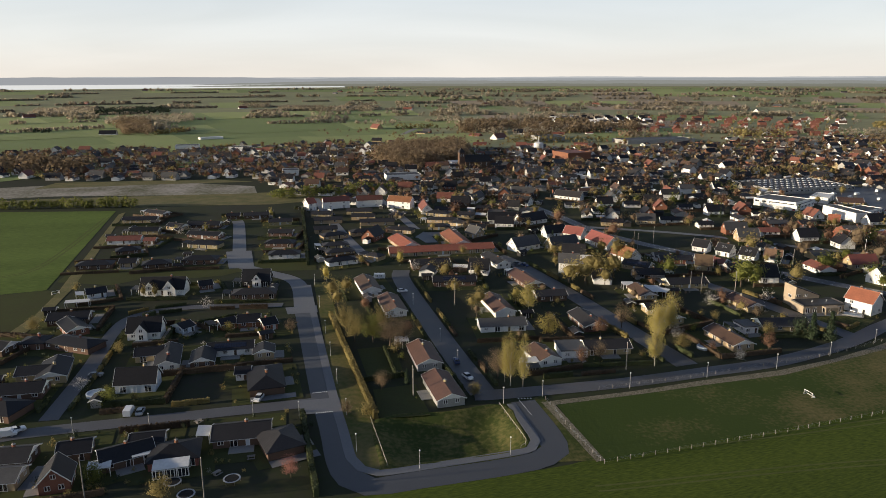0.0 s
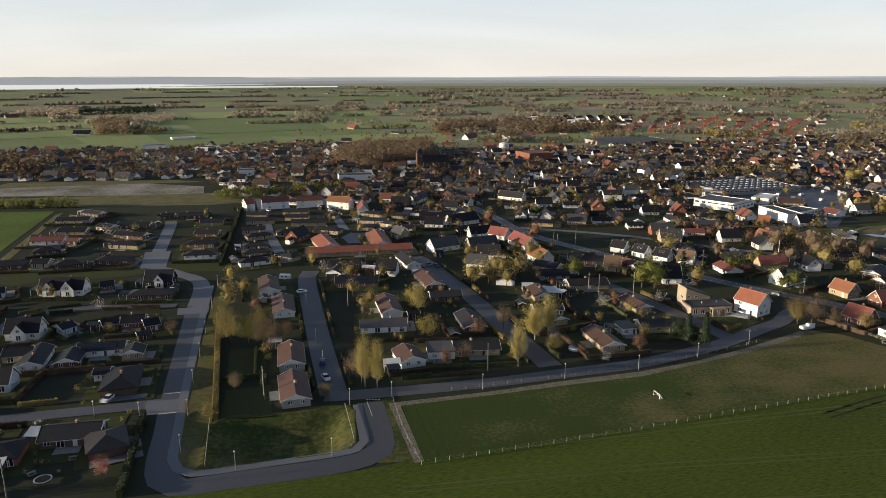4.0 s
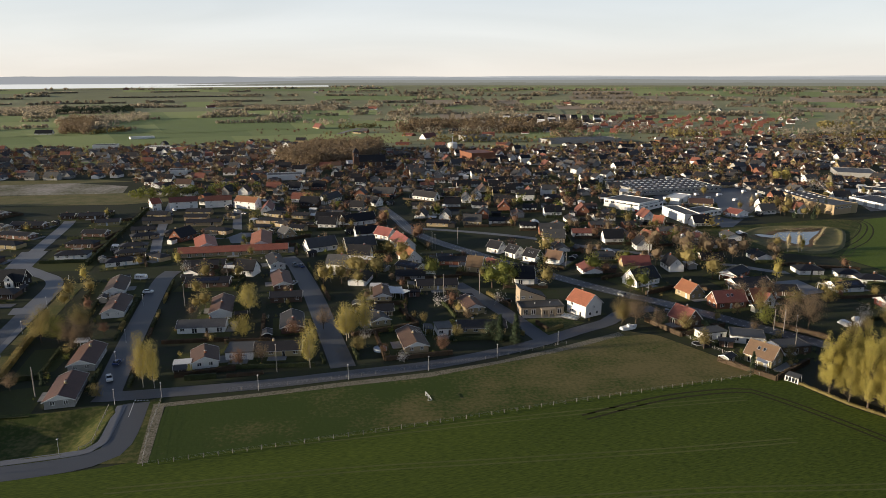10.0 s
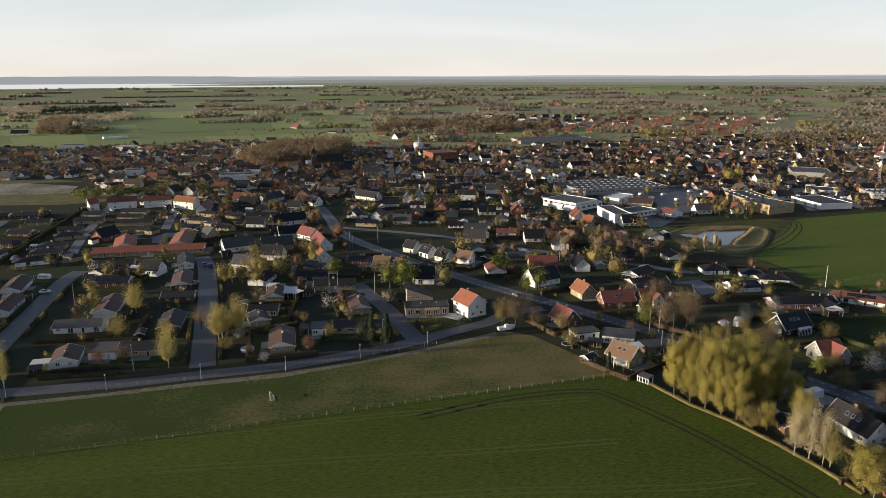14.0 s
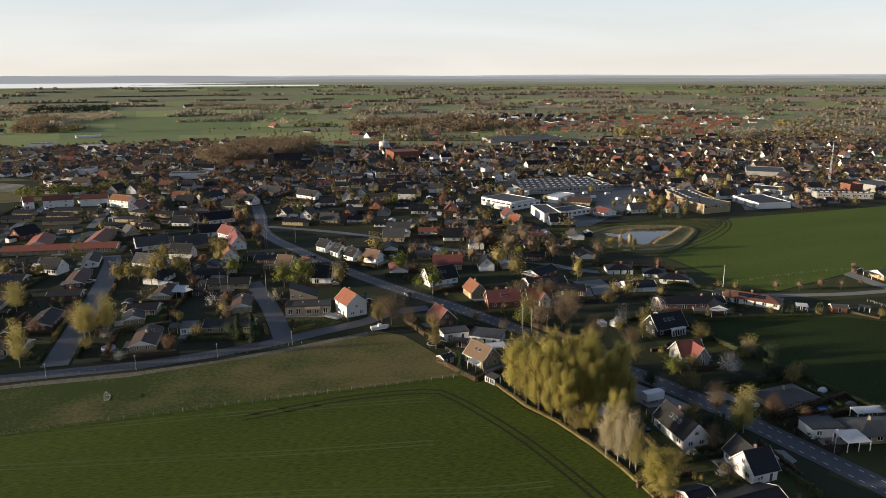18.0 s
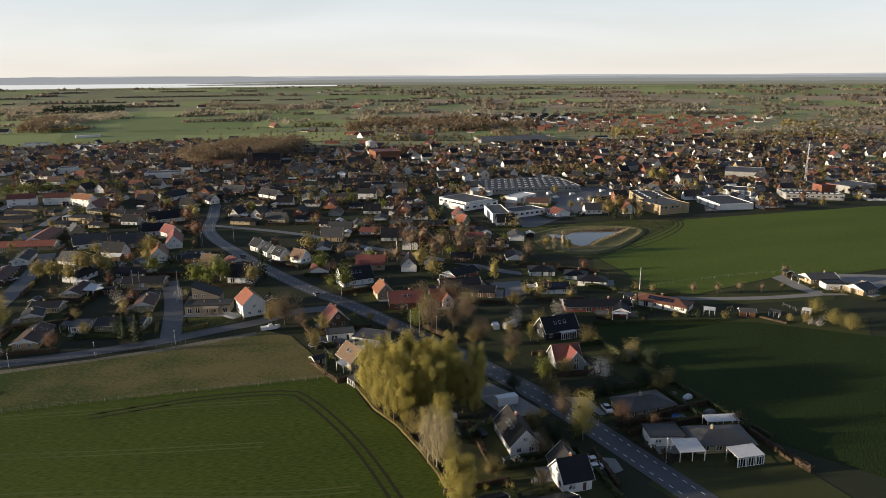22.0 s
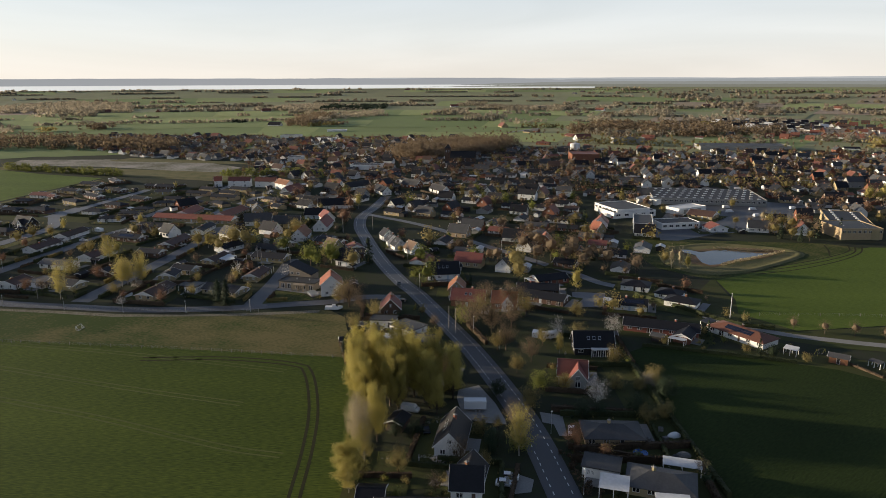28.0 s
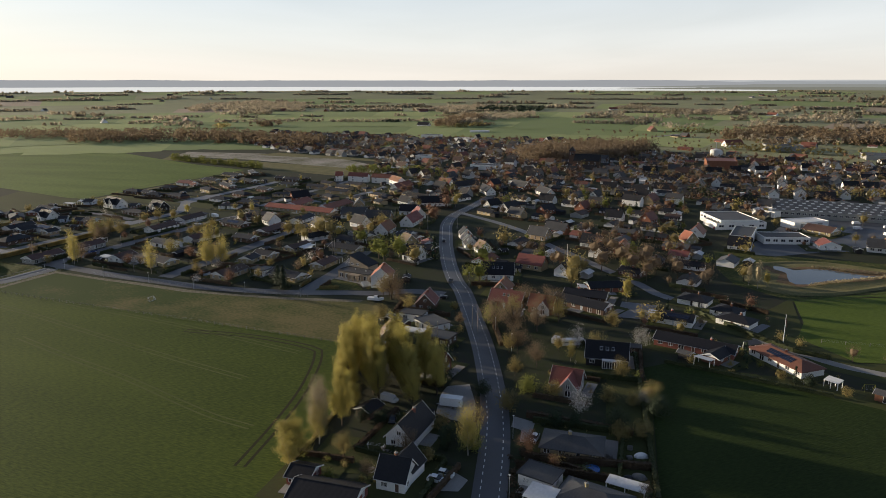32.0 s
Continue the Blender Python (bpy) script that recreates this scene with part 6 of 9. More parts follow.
banked("grass_basin", BASIN_RIM, 0.06, 0.12, 0.46, -2.6, "basin", "shallow grass basin with sloping banks", "basin")
banked("pond_bank", [(186.8, 382.6), (209.6, 399.9), (241.1, 401.2), (254.0, 393.9), (249.9, 378.7), (224.0, 342.3), (203.5, 333.9), (187.3, 350.8)], 0.10, 0.6, 0.16, 0.1, "straw", "dry reedy bank round a pond", "bank")
sheet("pond", [(204.0, 363.0), (202.5, 370.0), (196.5, 374.0), (195.5, 379.5), (199.0, 380.5), (205.0, 376.8), (211.8, 384.2), (217.6, 386.4), (226.0, 385.6), (233.6, 384.8), (239.5, 387.8), (233.6, 380.0), (224.0, 369.6), (217.6, 362.0), (213.8, 354.6), (209.2, 351.6), (206.0, 355.2)], 0.16, "water", "still dark pond reflecting the evening sky", "pond")
sheet("pond_reeds", [(188.8, 383.9), (197.0, 374.6), (207.2, 385.8), (225.1, 394.1), (247.5, 397.6), (236.0, 376.6), (221.8, 363.2), (211.4, 348.1), (201.4, 351.2), (200.5, 365.9), (192.1, 370.6)], 0.145, "reeds", "reddish dead reeds round the water", "reeds")
sheet("pond_grass", [(164.2, 394.7), (193.4, 404.2), (265.9, 420.5), (286.5, 415.6), (235.6, 349.2), (212.0, 324.3), (186.9, 337.3), (175.1, 358.0)], 0.02, "basin", "rough dry grass round the pond", "grass")
sheet("avenue_verge", [(-155.5, 304.0), (-149.3, 303.6), (-133.4, 213.6), (-124.8, 173.3), (-120.1, 149.2), (-126.6, 147.7), (-130.1, 157.9), (-137.0, 193.0)], 0.035, "rough", "dry grass verge beside the road", "verge")
sheet("basin_verge", [(-88.4, 180.4), (-85.4, 154.9), (-87.6, 153.8), (-120.1, 149.2), (-118.8, 147.2), (-84.1, 151.0), (-81.3, 154.7), (-86.6, 181.7)], 0.04, "lawn", "mown grass verge beside the road", "verge")
sheet("corner_verge", [(-81.6, 182.7), (-76.6, 159.8), (-77.4, 154.4), (-80.9, 150.0), (-71.4, 150.1), (-77.1, 185.3)], 0.045, "basin", "dry grass verge along the meadow fence", "verge")
sheet("lawn", [(-131.8, 224.0), (-119.0, 226.2), (-116.9, 205.8), (-127.5, 201.1)], 0.03, "lawn", "open garden lawn behind a hedge", "lawn")
sheet("lawn", [(-125.5, 192.3), (-113.1, 195.3), (-109.5, 175.5), (-123.1, 174.4)], 0.03, "lawn", "open garden lawn beside the basin", "lawn")
sheet("common", [(-269.8, 311.8), (-271.1, 325.8), (-200.7, 327.8), (-201.2, 341.3), (-168.0, 350.2), (-158.8, 343.9), (-156.6, 324.8), (-175.0, 324.0), (-193.1, 323.3), (-198.3, 317.9), (-209.0, 314.9), (-234.0, 314.8), (-242.9, 305.6)], 0.03, "lawn", "open green strip between the houses", "grass")
sheet("field_margin", [(-256.6, 241.8), (-256.8, 265.5), (-261.8, 294.6), (-304.0, 473.1), (-302.5, 481.1), (-258.4, 302.5), (-251.5, 258.8), (-249.4, 228.5)], 0.05, "straw", "dry field margin beside the crop", "verge")
sheet("gravel_yard", [(-486.7, 524.8), (-380.5, 551.8), (-295.0, 551.0), (-229.2, 557.2), (-238.5, 593.6), (-318.3, 625.8), (-424.4, 607.1), (-517.3, 569.7)], 0.04, "site", "pale bare building ground", "yard")
sheet("rough_ground", [(-467.8, 496.9), (-209.0, 504.9), (-119.8, 541.1), (-129.1, 570.3), (-235.9, 557.7), (-375.5, 541.1), (-480.2, 515.2)], 0.035, "straw", "rough dry ground behind the estate", "grass")
sheet("west_rough", [(-416.6, 591.1), (-314.0, 612.0), (-243.8, 620.3), (-282.1, 637.2), (-414.7, 626.0)], 0.05, "straw", "rough dry ground by the building site", "grass")
sheet("meadow_verge", [(-77.8, 181.1), (-50.3, 186.2), (-24.9, 192.6), (-0.2, 197.7), (21.6, 205.1), (42.8, 214.8), (68.9, 228.7), (69.7, 225.3), (41.8, 210.9), (-0.5, 194.3), (-24.8, 189.5), (-50.0, 183.9), (-76.1, 178.9)], 0.06, "stony", "stony dry verge between road and meadow", "verge")
sheet("works_yard", [(184.0, 515.0), (227.6, 554.3), (278.2, 550.9), (265.3, 497.0), (218.9, 434.7), (192.7, 400.9), (175.1, 398.8)], 0.03, "asphalt", "asphalt works yard", "yard")
sheet("works_yard", [(346.8, 546.3), (389.4, 528.7), (340.3, 451.0), (309.9, 444.7)], 0.03, "asphalt", "asphalt works yard", "yard")
sheet("yard", [(144.1, 175.0), (142.8, 180.3), (147.4, 185.0), (155.2, 175.6), (160.2, 167.6), (161.4, 165.0), (154.6, 163.8), (149.7, 164.6)], 0.09, "paving", "pale paved yard beside the main road", "yard")
sheet("yard", [(167.8, 174.8), (177.6, 175.0), (180.1, 164.9), (175.3, 164.0), (172.8, 169.3), (169.8, 169.4)], 0.09, "paving", "pale paved front yard", "yard")
sheet("yard", [(163.4, 141.4), (168.4, 143.8), (174.0, 142.5), (174.6, 137.6), (166.8, 132.9)], 0.09, "paving", "pale paved parking place", "yard")
sheet("yard", [(155.6, 286.0), (169.1, 288.9), (171.3, 270.2), (160.3, 266.4)], 0.05, "asphalt_pale", "grey asphalt car park", "yard")
ribbon("track", [(213.5, 332.9), (231.2, 352.7), (251.1, 372.0), (267.0, 391.3), (276.8, 407.0), (278.1, 421.4)], 0.8, 0.07, "track_dark", "dark wheel track curving through the crop", "track")
ribbon("track", [(227.0, 345.3), (245.8, 361.4), (264.7, 382.6), (278.1, 402.5), (281.2, 418.4)], 0.8, 0.07, "track_dark", "dark wheel track curving through the crop", "track")
ribbon("track", [(229.7, 342.2), (249.6, 359.2), (268.4, 381.6), (280.9, 402.8), (285.0, 420.4)], 0.8, 0.07, "track_dark", "dark wheel track curving through the crop", "track")
ribbon("track", [(266.5, 417.1), (266.9, 403.0), (265.7, 391.1)], 0.8, 0.07, "track_dark", "dark wheel track curving through the crop", "track")
sheet("farm_yard", [(280.9, 290.1), (288.2, 295.3), (300.5, 296.8), (333.6, 293.0), (330.0, 281.8), (306.0, 264.0), (287.4, 264.3), (283.0, 273.1)], 0.09, "paving", "pale gravel farm yard", "yard")
sheet("terrace", [(152.4, 135.6), (155.6, 136.8), (157.6, 130.5), (154.8, 129.5)], 0.06, "paving", "paved garden terrace", "terrace")

# wheel tracks through the crop
for pts in (((-74.5, 138.6), (-65.2, 139.4), (-22.9, 143.8), (23.1, 146.1), (57.7, 148.0), (89.8, 150.8), 0), ((-59.8, 154.0), (-20.3, 159.5), (22.9, 166.6), (54.1, 170.7), (88.6, 174.3), 1), ((-0.9, 129.3), (33.6, 129.8), (60.7, 130.8), (98.8, 129.9), (115.4, 131.6), 2)):
    for k in (-1.0, 1.0):
        ribbon("wheel_track", pts[:-1], 0.55, 0.04, "track", "pale wheel track through the crop", "track", shift=k, kind="structure")
for k in (-1.2, 1.2):
    ribbon("wheel_track", [(127.7, 117.7), (119.0, 137.6), (109.2, 156.4), (95.8, 175.5), (88.1, 179.5), (65.2, 175.9), (40.1, 166.0)], 0.8, 0.04, "track_dark", "bare dark wheel track bending through the crop", "track", shift=k, kind="structure")
    ribbon("wheel_track", [(286.5, 415.6), (253.1, 374.1), (229.9, 342.0), (215.2, 325.2)], 0.7, 0.05, "track", "wheel track across the field", "track", shift=k, kind="structure")
    ribbon("wheel_track", [(-299.0, 321.1), (-290.4, 333.9), (-294.0, 377.1), (-307.6, 463.6)], 0.8, 0.05, "track", "wheel track along the crop", "track", shift=k, kind="structure")

# pavements and road markings
ribbon("pavement", [(-157.5, 299.8), (-150.0, 258.3), (-137.5, 193.1), (-132.4, 169.2), (-129.3, 154.7), (-126.7, 150.1), (-122.7, 148.0), (-112.9, 149.7), (-91.7, 154.3), (-85.8, 156.3), (-83.9, 160.2), (-85.3, 170.7), (-86.8, 180.6)], 2.5, 0.13, "asphalt_pale", "pale asphalt footway beside the road", "pavement", thick=0.1, step=3.0)
sheet("speed_table", [(-146.3, 186.3), (-134.9, 187.7), (-133.3, 179.3), (-144.2, 177.8)], 0.10, "asphalt_pale", "pale raised crossing in the road", "crossing")
sheet("speed_table", [(-162.6, 269.2), (-150.6, 271.2), (-149.2, 262.8), (-160.4, 260.9)], 0.10, "asphalt_pale", "pale raised crossing in the road", "crossing")
sheet("speed_table", [(-207.8, 363.6), (-195.0, 365.2), (-186.8, 330.9), (-198.5, 329.6)], 0.10, "asphalt_pale", "pale road crossing", "crossing")


def dashes():
    """Dashed lines along both lanes of the main road, each dash a piece of paint."""
    road = bpy.data.objects["main_road"]
    line = sides(smooth_line(MAIN, 1.0))
    me = kept(("dash",), lambda: Shape().box(-0.6, 0.6, -0.11, 0.11, 0, 0.006).mesh("dash", "paint"))
    made, gone = 0, 0.0
    for i in range(1, len(line)):
        gone += (line[i][0] - line[i - 1][0]).length
        if gone < 2.4:
            continue
        gone = 0.0
        p, n = line[i]
        if p.y < 60 or p.y > 470:
            continue
        for k in (-2.05, 2.05):
            q = p + n * k
            ob = part("dash", me, road, (q.x, q.y, 0.084), math.atan2(n.y, n.x) - math.pi / 2)
            made += 1


dashes()


def give_way():
    x, y, turn = -82.5, 183.3, 8
    for i in range(5):
        ob = new("road_mark", kept(("gw",), lambda: Shape().face([(-0.3, 0, 0), (0.3, 0, 0), (0, 0.7, 0)]).mesh("road_mark", "paint")))
        ob.matrix_world = pose(x + (i - 2) * 0.85, y, 0.09, 0, 0, turn)
        tagged(ob, "white give-way triangle painted on asphalt", "road marking", "road markings")
    ribbon("road_mark", [(-84.2, 182.4), (-82.4, 173.5)], 0.15, 0.09, "paint", "white centre line painted on asphalt", "road marking")


give_way()


# ---------------------------------------------------------------- fences, goal, poles, lamps
def fence(pts, gap=3.4, h=1.2, label="wire fence on weathered wooden posts"):
    ob = tagged(new("fence"), label, "fence", "fences")
    line = smooth_line(pts, gap)
    me = kept(("fpost", h), lambda: lathe(Shape(), [(0.09, -0.2), (0.08, h), (0.04, h + 0.05)], 6).mesh("post", "greywood"))
    for p in line:
        part("post", me, ob, (p.x, p.y, 0))
    for z in (0.45, 0.8, 1.1):
        s = Shape().pipe([Vector((p.x, p.y, z)) for p in line], 0.012, 3)
        part("wire", s.mesh("wire", "steel"), ob)
    return ob


fence([(-69.9, 148.6), (-18.8, 160.3), (43.6, 175.9), (103.6, 189.9)])
fence([(-70.4, 149.8), (-73.9, 164.8), (-76.8, 182.4)])
fence([(-59.9, 187.9), (-34.3, 193.2), (-8.1, 199.8), (18.2, 207.1), (47.4, 218.6)], 4.0, 1.0)
fence([(88.7, 226.5), (97.2, 207.6), (106.3, 191.2), (107.9, 186.1)], 3.0, 1.3)
fence([(227.4, 280.4), (248.8, 288.0), (276.5, 295.7), (298.3, 296.4)], 6.0, 1.2)


def goal(x, y, turn):
    ob = tagged(new("football_goal"), "small white tube-frame football goal on the meadow", "goal")
    ob.matrix_world = pose(x, y, 0.05, 0, 0, turn)
    tube = lambda n, a, b: part(n, Shape().tube(a, b, 0.07, 0.07, 8).mesh(n, "white"), ob)
    for u in (-1.5, 1.5):
        tube("goalpost", (u, 0, 0), (u, 0, 1.4))
        tube("side_bar", (u, 0.0, 1.4), (u, 1.1, 0.0))
        tube("ground_bar", (u, 0, 0.06), (u, 1.1, 0.06))
    tube("crossbar", (-1.5, 0, 1.4), (1.5, 0, 1.4))
    tube("back_bar", (-1.5, 1.1, 0.06), (1.5, 1.1, 0.06))


goal(-1.8, 179.9, -78)
goal(-261.7, 293.8, 51)

for x, y in ((-50.7, 188.3), (-25.0, 194.1), (-0.5, 199.2), (22.1, 207.7), (44.3, 217.7), (-77.2, 184.6), (-91.3, 153.8), (-113.2, 149.2), (-128.3, 157.8), (-132.1, 177.0), (-136.2, 196.8), (-140.2, 218.7),
             (-143.9, 239.7), (-149.0, 268.3), (-154.5, 299.6), (-88.9, 181.1), (-99.3, 209.0), (-103.7, 228.8), (-112.1, 269.3), (-144.5, 176.2), (-156.9, 177.7), (-200.6, 170.8), (-182.0, 171.9)):
    lamp_post(x, y)
for x, y in ((173.1, 164.4), (185.3, 140.7), (93.6, 269.1), (132.4, 225.3), (133.8, 194.2), (144.9, 214.4)):
    lamp_post(x, y, h=6.0)
for x, y, h in ((-113.9, 187.9, 9), (-47.6, 201.2, 9), (-113.8, 187.8, 8), (-85.9, 299.3, 9), (8.7, 276.1, 9), (7.5, 358.2, 9), (4.9, 278.3, 9), (123.5, 224.3, 9), (126.5, 223.1, 9),
                (121.1, 206.2, 8), (24.0, 277.3, 9), (-95.5, 268.2, 9), (22.0, 368.3, 9), (9.0, 356.1, 8), (-185.5, 141.8, 10), (-159.8, 140.1, 10), (69.1, 312.3, 9)):
    utility_pole(x, y, h)


def flagpole(x, y):
    ob = tagged(new("flagpole"), "tall white flagpole with a long pennant", "flagpole")
    ob.matrix_world = pose(x, y, 0)
    part("pole", lathe(Shape(), [(0.16, -0.1), (0.13, 3), (0.07, 10)], 8).mesh("pole", "white"), ob)
    part("knob", lathe(Shape(), [(0.05, 10), (0.16, 10.1), (0.16, 10.25), (0.03, 10.4)], 8).mesh("knob", "white"), ob)
    part("pennant", Shape().prism([(0.08, 0, 9.7), (0.08, 0, 9.2), (0.35, 0.05, 6.0), (0.45, 0.05, 6.2)], (0, 0.03, 0)).mesh("pennant", "roof_r"), ob)


def lattice_mast(x, y, h=34.0):
    ob = tagged(new("lattice_mast"), "tall slim steel lattice mast above the works", "mast")
    ob.matrix_world = pose(x, y, 0)
    foot = [(1.1 * math.cos(2.094 * i), 1.1 * math.sin(2.094 * i)) for i in range(3)]
    at = lambda i, u: (foot[i % 3][0] * (1 - 0.75 * u), foot[i % 3][1] * (1 - 0.75 * u), h * u - 0.1)
    for i in range(3):
        part("leg", Shape().tube(at(i, 0), at(i, 1), 0.12, 0.07, 5).mesh("leg", "steel"), ob)
    for j in range(14):
        for i in range(3):
            part("brace", Shape().tube(at(i, j / 14), at(i + 1, (j + 1) / 14), 0.05, 0.05, 4).mesh("brace", "steel"), ob)
    part("antenna", lathe(Shape(), [(0.25, h - 3), (0.25, h - 0.6), (0.08, h - 0.4), (0.05, h + 3)], 6).mesh("antenna", "white"), ob)


lattice_mast(429.7, 547.9)
flagpole(216.9, 271.9)
flagpole(113.4, 325.5)

sheet("stony_path", [(-78.3, 181.1), (-75.1, 180.9), (-69.2, 150.0), (-71.5, 149.4)], 0.07, "stony", "stony path between two fences", "path")


def low_rail(pts, h=0.7):
    """A knee-high timber rail on short posts."""
    ob = tagged(new("rail_fence"), "low pale timber rail along the basin edge", "rail fence")
    line = smooth_line(pts, 2.2)
    for p in line:
        part("post", kept(("rpost", h), lambda: Shape().box(-0.06, 0.06, -0.06, 0.06, -0.2, h).mesh("post", "greywood")), ob, (p.x, p.y, 0.05))
    for a, b in zip(line[:-1], line[1:]):
        part("rail", Shape().tube((a.x, a.y, h), (b.x, b.y, h), 0.075, 0.075, 6).mesh("rail", "straw_wood"), ob)


low_rail([(-125.6, 174.3), (-123.1, 162.3), (-120.8, 151.2)])
low_rail([(-90.2, 180.2), (-88.1, 169.3), (-86.4, 159.9), (-86.9, 158.0), (-88.2, 157.0)])


def shark_teeth(p, q, n=9):
    """A row of white triangles across the road."""
    for i in range(n):
        x, y = p[0] + (q[0] - p[0]) * (i + 0.5) / n, p[1] + (q[1] - p[1]) * (i + 0.5) / n
        ob = new("road_mark", _kept[("gw",)])
        ob.matrix_world = pose(x, y, 0.104, 0, 0, math.degrees(math.atan2(q[1] - p[1], q[0] - p[0])))
        tagged(ob, "white triangle painted at a road hump", "road marking", "road markings")


shark_teeth((-142.8, 190.8), (-138.0, 191.6))
shark_teeth((-140.4, 178.2), (-135.2, 179.1))

# ---------------------------------------------------------------- vehicles and garden things
car(-97.2, 198.2, -65, "white")
car(-157.4, 187.8, -100, "white")
car(-190.7, 181.6, 95, "white", True)
car(-187.8, 181.8, 96, "silver")
car(-99.6, 210.5, 93, "blue")
car(168.8, 141.0, 12, "white")
car(168.6, 138.1, 12, "white")
car(177.9, 166.5, -79, "white")
car(143.2, 154.4, -60, "black")
car(135.1, 163.2, 4, "white", True)
car(26.9, 239.2, 107, "white")
car(-116.3, 287.0, 12, "white")
car(-215.8, 173.3, 40, "white")
car(-217.2, 171.2, 17, "white", True)
car(-209.8, 207.0, 11, "grey")
car(151.6, 454.0, 35, "red")
car(83.2, 270.6, 116, "grey")
car(35.9, 334.2, 121, "black")
car(94.0, 248.6, 64, "black")
car(118.2, 203.9, 19, "white")
car(160.4, 233.1, 86, "white", True)
car(153.4, 230.1, 97, "white", True)
car(34.1, 265.1, 34, "black")
car(-56.2, 296.5, 72, "silver")
for x, y, a in ((219.1, 516.7, 35), (221.0, 499.9, 37), (235.9, 514.3, 25), (261.8, 527.4, 34), (266.0, 512.3, 24), (237.1, 490.4, 40)):
    car(x, y, a, "white", True)
for k, (x, y, a) in enumerate(((-121.5, 474.4, -49), (-113.9, 462.6, -32), (-164.4, 477.5, -51), (-161.3, 461.1, -54), (204.1, 479.5, -65), (325.1, 465.0, -4), (349.2, 489.1, -70), (212.3, 432.2, -75),
                               (-60.5, 326.9, -66), (-57.0, 324.5, -64), (153.1, 276.9, -33))):
    car(x, y, a, ("silver", "black", "white", "grey", "blue")[k % 5])


def caravan(x, y, turn):
    ob = tagged(new("caravan"), "white touring caravan parked on a drive", "caravan")
    ob.matrix_world = pose(x, y, 0.06, 0, 0, turn)
    part("body", Shape().prism([(-2.6, -1.1, 0.5), (2.4, -1.1, 0.5), (2.6, -1.1, 1.2), (2.2, -1.1, 2.4), (-2.4, -1.1, 2.5), (-2.7, -1.1, 1.2)], (0, 2.2, 0)).mesh("body", "car_white"), ob)
    part("window", window_mesh(1.2, 0.7), ob, (0.6, -1.12, 1.3))
    part("window", window_mesh(1.2, 0.7), ob, (-1.2, -1.12, 1.3))
    for sy in (-0.95, 0.95):
        part("wheel", _kept[("wheel",)], ob, (0, sy, 0.31))
    part("drawbar", Shape().tube((2.5, 0, 0.45), (3.8, 0, 0.45), 0.05, 0.04, 6).mesh("drawbar", "steel"), ob)


caravan(-126.4, 307.5, -4)
caravan(158.5, 229.4, 40)
caravan(-176.8, 286.8, 74)


def trailer(x, y, turn):
    ob = tagged(new("trailer"), "white box trailer parked on a pale yard", "trailer")
    ob.matrix_world = pose(x, y, 0.09, 0, 0, turn)
    body = part("box_body", Shape().box(-3.0, 3.0, -1.2, 1.2, 0.8, 3.1).mesh("box_body", "car_white"), ob)
    for i in range(8):
        part("rib", kept(("rib",), lambda: Shape().box(-0.06, 0.06, -0.03, 0.03, 0.85, 3.05).mesh("rib", "car_white")), body, (-2.8 + 5.6 * (i + 0.5) / 8, -1.22, 0))
    part("chassis", Shape().box(-3.0, 2.8, -0.5, 0.5, 0.45, 0.78).mesh("chassis", "dark_metal"), ob)
    part("drawbar", Shape().tube((-2.9, 0, 0.6), (-4.3, 0, 0.55), 0.07, 0.05, 6).mesh("drawbar", "steel"), ob)
    for u in (0.2, 1.2):
        for sy in (-1.0, 1.0):
            part("wheel", _kept[("wheel",)], ob, (u, sy, 0.31))


trailer(151.2, 169.8, 20)


def boat(x, y, turn):
    ob = tagged(new("boat"), "white motor boat lying on the ground by the road", "boat")
    ob.matrix_world = pose(x, y, 0.1, 0, 0, turn)
    part("hull", Shape().prism([(-3.2, -1.1, 0.2), (2.0, -1.1, 0.2), (3.6, 0, 0.5), (2.0, 1.1, 0.2), (-3.2, 1.1, 0.2)], (0, 0, 1.0)).mesh("hull", "car_white"), ob)
    part("cabin", Shape().prism([(-0.6, -0.8, 1.2), (1.6, -0.6, 1.2), (0.8, -0.6, 1.9), (-0.5, -0.7, 1.9)], (0, 1.4, 0)).mesh("cabin", "car_white"), ob)
    part("windscreen", Shape().prism([(1.5, -0.6, 1.25), (1.65, -0.6, 1.25), (0.95, -0.6, 1.85), (0.8, -0.6, 1.85)], (0, 1.2, 0)).mesh("windscreen", "glass"), ob)


boat(73.2, 231.0, 20)


def round_pool(x, y, r=2.2, col="water", label="round above-ground garden pool with a pale rim"):
    ob = tagged(new("garden_pool"), label, "pool")
    ob.matrix_world = pose(x, y, 0.03)
    part("rim", lathe(Shape(), [(r - 0.12, 0.1), (r, 0.0), (r + 0.05, 0.9), (r - 0.2, 0.95), (r - 0.2, 0.6), (r - 0.25, 0.1)], 24).mesh("rim", "wall_u" if col == "water" else col), ob)
    part("pool_water", lathe(Shape(), [(r - 0.22, 0.6), (r - 0.22, 0.72)], 24).mesh("pool_water", "wall_u" if col == "water" else col), ob)


